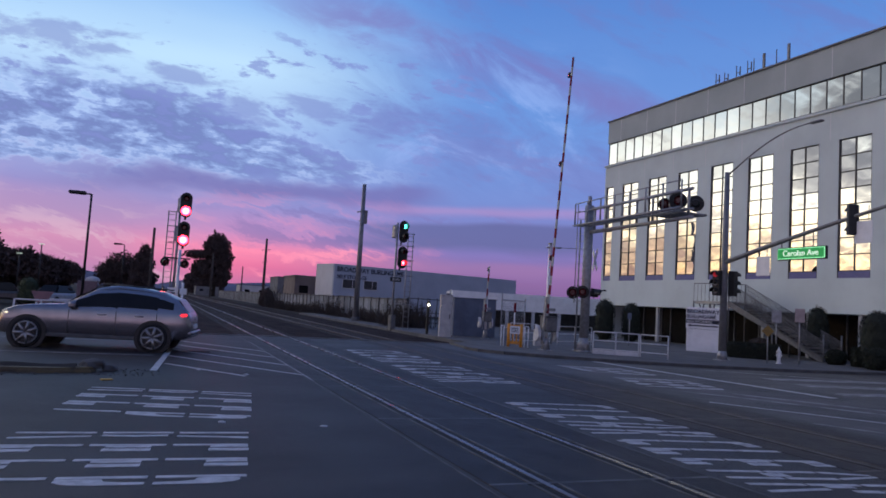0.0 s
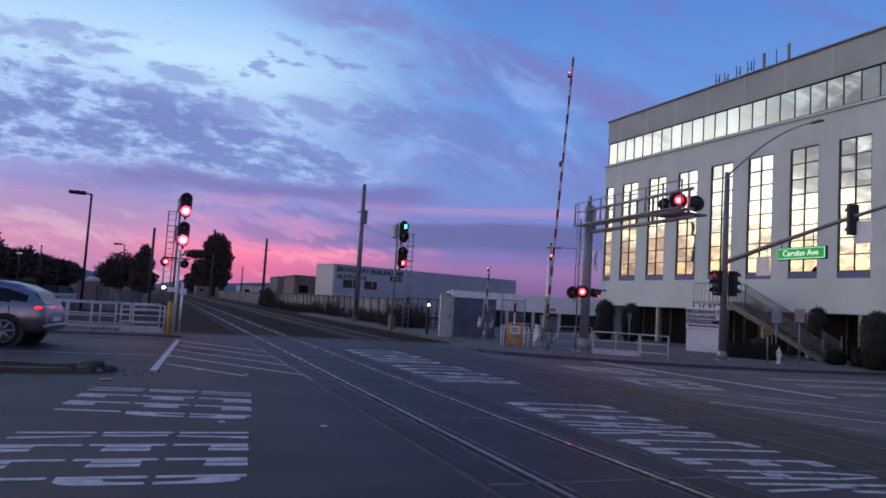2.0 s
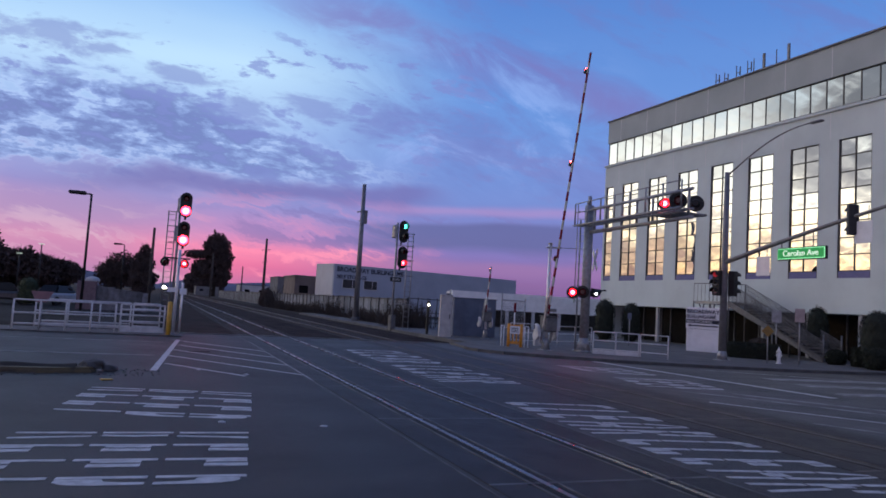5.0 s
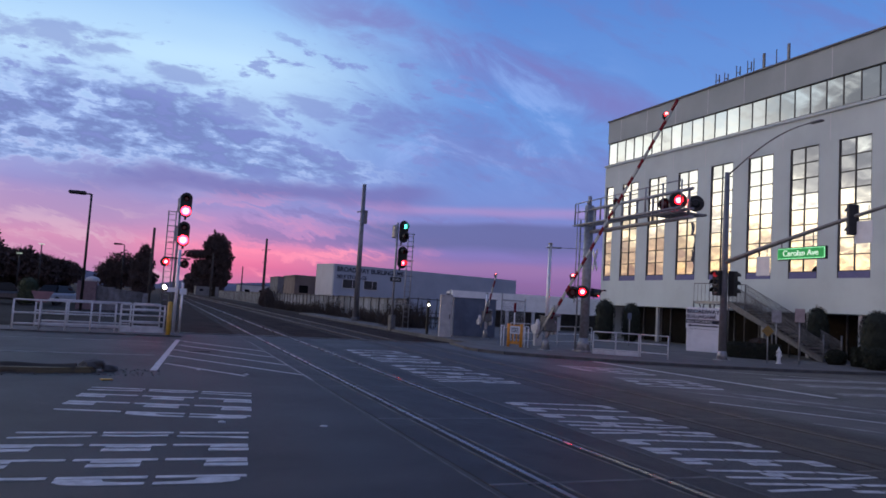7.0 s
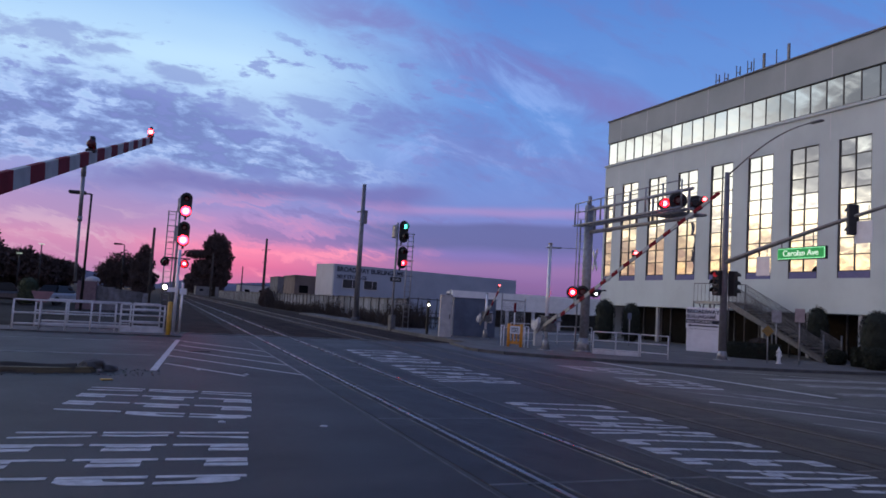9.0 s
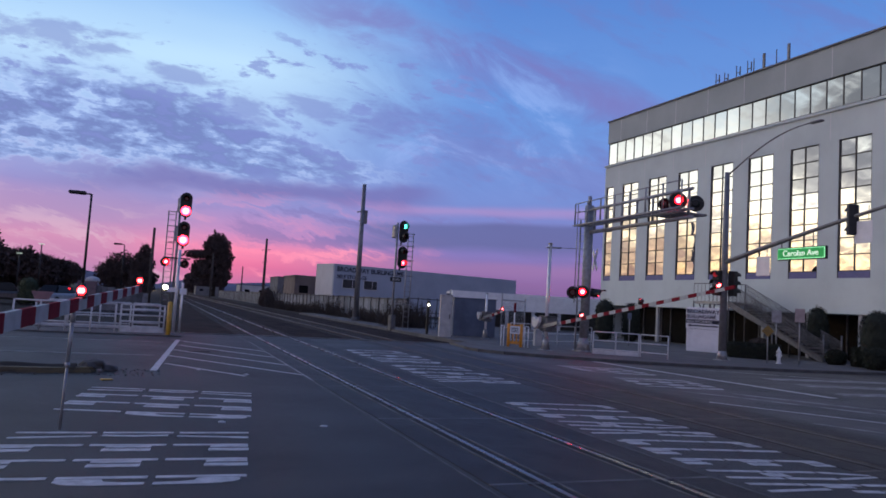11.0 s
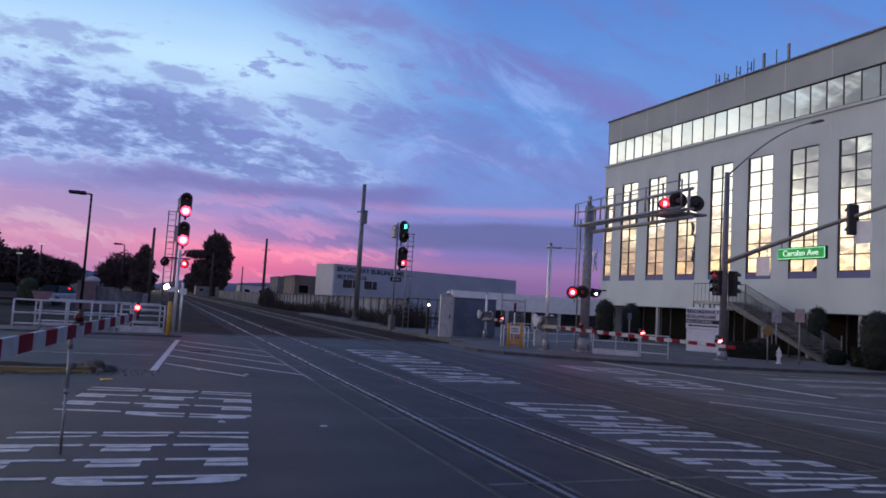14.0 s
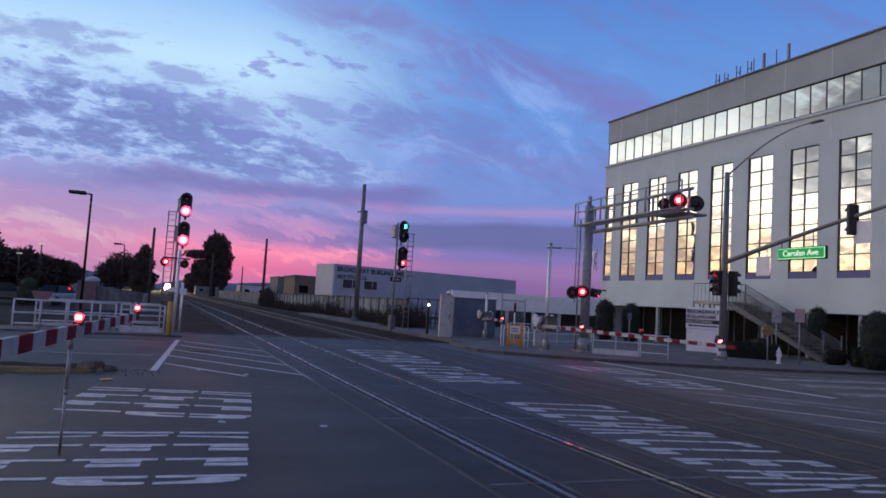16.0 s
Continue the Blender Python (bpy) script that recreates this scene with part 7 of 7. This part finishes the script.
# ================= the train, far along the line =================
def train():
    t = thing("train", (4.52, 1200, 0), 0, "approaching train far along the line with its headlight on", "train")
    bm = B()
    box(bm, -1.5, 1.5, 0, 18, 1.0, 4.4, bevel=0.15)
    part("body", bm, GREY_WALL, t)
    bm = B()
    box(bm, -1.4, 1.4, 0.2, 17.8, 0.014, 1.0)
    part("bogies", bm, BLACK, t)
    bm = B()
    box(bm, -1.2, 1.2, -0.03, 0.0, 2.7, 3.3)
    part("windscreen", bm, PANE_DARK, t)
    # glowing disc as wide as the nose: the headlight with its glare built in
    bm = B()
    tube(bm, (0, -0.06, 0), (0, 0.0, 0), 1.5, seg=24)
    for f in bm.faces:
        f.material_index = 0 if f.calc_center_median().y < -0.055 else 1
    t2 = part("headlight", bm, [TRAIN_GLOW, BLACK], t, "oversized warm headlight disc standing for its glare", at=pose(0, -0.05, 2.75))
    # ditch lights enlarged and lit to swell the same glare downwards
    for x in (-0.9, 0.9):
        bm = B()
        tube(bm, (x, -0.1, 1.35), (x, 0.0, 1.35), 0.45, seg=12)
        part("ditch_light", bm, DITCH_GLOW, t, "warm ditch light enlarged to widen the glare")
    return t, t2


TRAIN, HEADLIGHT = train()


# ================= motions =================
def motions():
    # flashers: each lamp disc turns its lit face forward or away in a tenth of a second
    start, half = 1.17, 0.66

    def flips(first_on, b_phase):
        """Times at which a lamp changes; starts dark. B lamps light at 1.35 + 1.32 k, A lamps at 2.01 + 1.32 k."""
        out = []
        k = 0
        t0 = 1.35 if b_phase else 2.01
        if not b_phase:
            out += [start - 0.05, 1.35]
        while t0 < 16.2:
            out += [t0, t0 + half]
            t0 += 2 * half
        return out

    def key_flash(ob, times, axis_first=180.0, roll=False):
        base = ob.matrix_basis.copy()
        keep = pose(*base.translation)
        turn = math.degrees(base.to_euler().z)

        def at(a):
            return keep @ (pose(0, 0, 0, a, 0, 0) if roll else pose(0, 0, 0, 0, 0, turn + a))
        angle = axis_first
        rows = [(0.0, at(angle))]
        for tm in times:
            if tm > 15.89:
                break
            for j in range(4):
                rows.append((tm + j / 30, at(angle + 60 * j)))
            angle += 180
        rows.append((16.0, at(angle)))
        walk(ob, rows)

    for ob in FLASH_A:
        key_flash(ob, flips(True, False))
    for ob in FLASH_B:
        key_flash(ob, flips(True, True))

    # gate arms: raised, then lowering
    def lower(arm, pivot, raised, rows):
        walk(arm, [(t, pose(0, 0, pivot, a, 0, 0)) for t, a in rows])

    RR = [(0.0, 83.6), (4.3, 83.3), (4.7, 80.5), (5.3, 71.0), (6.3, 51.6), (7.0, 42.4), (8.0, 31.6), (9.0, 22.6), (10.2, 13.8), (11.3, 6.4), (11.5, 5.35), (11.7, 4.3), (11.9, 3.25), (12.1, 2.4), (12.5, 0.7), (12.8, 0.35), (13.0, 0.4), (13.5, 0.25), (13.75, -0.05), (14.0, -0.28), (14.3, -0.34), (16.0, -0.3)]
    lower(armR, 1.13, 83, RR)
    LL = [(0.0, 86.0), (4.4, 85.8), (4.8, 82.5), (5.4, 72.0), (6.3, 54.5), (7.0, 41.5), (7.5, 33.8), (8.0, 26.4), (8.5, 19.4), (9.2, 12.1), (10.2, 5.6), (11.3, 1.5), (12.0, 0.9), (12.5, 0.65), (13.2, 0.25), (14.0, 0.12), (16.0, 0.1)]
    lower(armL, 1.23, 86, LL)
    # the hanging rod swings a little as the arm slows and settles
    SWING = [(0.0, 0.0), (6.3, 4.0), (7.0, 7.0), (7.5, 8.0), (8.0, 2.0), (8.5, -1.0), (9.0, 5.0), (9.6, 0.0), (10.2, -6.0), (10.8, -2.0), (11.3, -11.0), (11.7, -1.0), (12.1, 1.0), (12.5, -8.0), (13.0, -7.0), (13.5, 0.0), (14.0, 1.0), (14.6, -1.0), (16.0, -1.0)]

    def at_time(t, table):
        for (t0, a0), (t1, a1) in zip(table, table[1:]):
            if t <= t1:
                return a0 + (a1 - a0) * (t - t0) / (t1 - t0)
        return table[-1][1]
    moments = sorted({t for t, a in LL + SWING})
    walk(ROD, [(t, pose(0, 7.45, -0.06, at_time(t, SWING) - at_time(t, LL), 0, 0)) for t in moments])
    PP = [(0.0, 84.0), (4.3, 83.5), (5.0, 78.0), (6.5, 62.0), (7.5, 52.0), (9.0, 37.0), (10.3, 20.0), (11.3, 4.0), (11.7, -1.0), (12.2, -1.0), (16.0, -1.0)]
    lower(armP, 1.2, 84, PP)
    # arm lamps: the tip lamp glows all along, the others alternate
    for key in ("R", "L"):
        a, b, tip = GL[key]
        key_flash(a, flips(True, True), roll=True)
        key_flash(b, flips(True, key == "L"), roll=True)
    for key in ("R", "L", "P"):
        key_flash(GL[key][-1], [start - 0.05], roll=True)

    # the car pulls away to the left
    heading = radians(170.0)
    d = Vector((math.cos(heading), math.sin(heading)))
    p0 = Vector((0.10, 22.12))
    rows = []
    dist = [(0.0, 0.0), (0.3, 0.04), (0.6, 0.17), (0.9, 0.49), (1.2, 1.12), (1.5, 1.92), (1.8, 2.93), (2.1, 4.05), (2.3, 4.78), (3.0, 8.1), (4.0, 13.9), (6.0, 27.0), (9.0, 48.0), (12.0, 69.0), (16.0, 97.0)]
    for t, s in dist:
        p = p0 + d * s
        rows.append((t, pose(p.x, p.y, 0, 0, 0, 170.0)))
    walk(CAR, rows)
    spin_t, spin_s = [], []
    t = 0.0
    while t <= 16.0001:
        for (t0, s0), (t1, s1) in zip(dist, dist[1:]):
            if t <= t1 + 1e-6:
                s = s0 + (s1 - s0) * (t - t0) / (t1 - t0)
                break
        spin_t.append(t), spin_s.append(s)
        t += 1 / 15
    for wh, x, sgn in WHEELS:
        walk(wh, [(tt, pose(x, sgn * 0.90, 0.385, 0, math.degrees(min(ss, 30.0) / 0.385) % 360.0, 0)) for tt, ss in zip(spin_t, spin_s)])

    walk(WAITING, [(t, pose(x, 11.6, 0)) for t, x in ((0.0, -150.0), (8.0, -62.0), (10.0, -34.0), (11.3, -19.0), (12.0, -13.6), (12.6, -10.6), (13.3, -8.7), (14.2, -7.7), (15.0, -7.5), (16.0, -7.5))])
    key_flash(LOT_TAIL, [10.9])
    key_flash(LOT_HEAD, [3.0, 4.9])
    # the train comes up the straight line
    walk(TRAIN, [(0.0, pose(4.52, 1040, 0)), (8.0, pose(4.52, 760, 0)), (16.0, pose(4.52, 480, 0))])
    # its headlight slides out of the closed nose to read as switched on
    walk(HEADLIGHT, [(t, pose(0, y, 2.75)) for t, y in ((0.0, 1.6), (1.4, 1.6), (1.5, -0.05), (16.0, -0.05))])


motions()
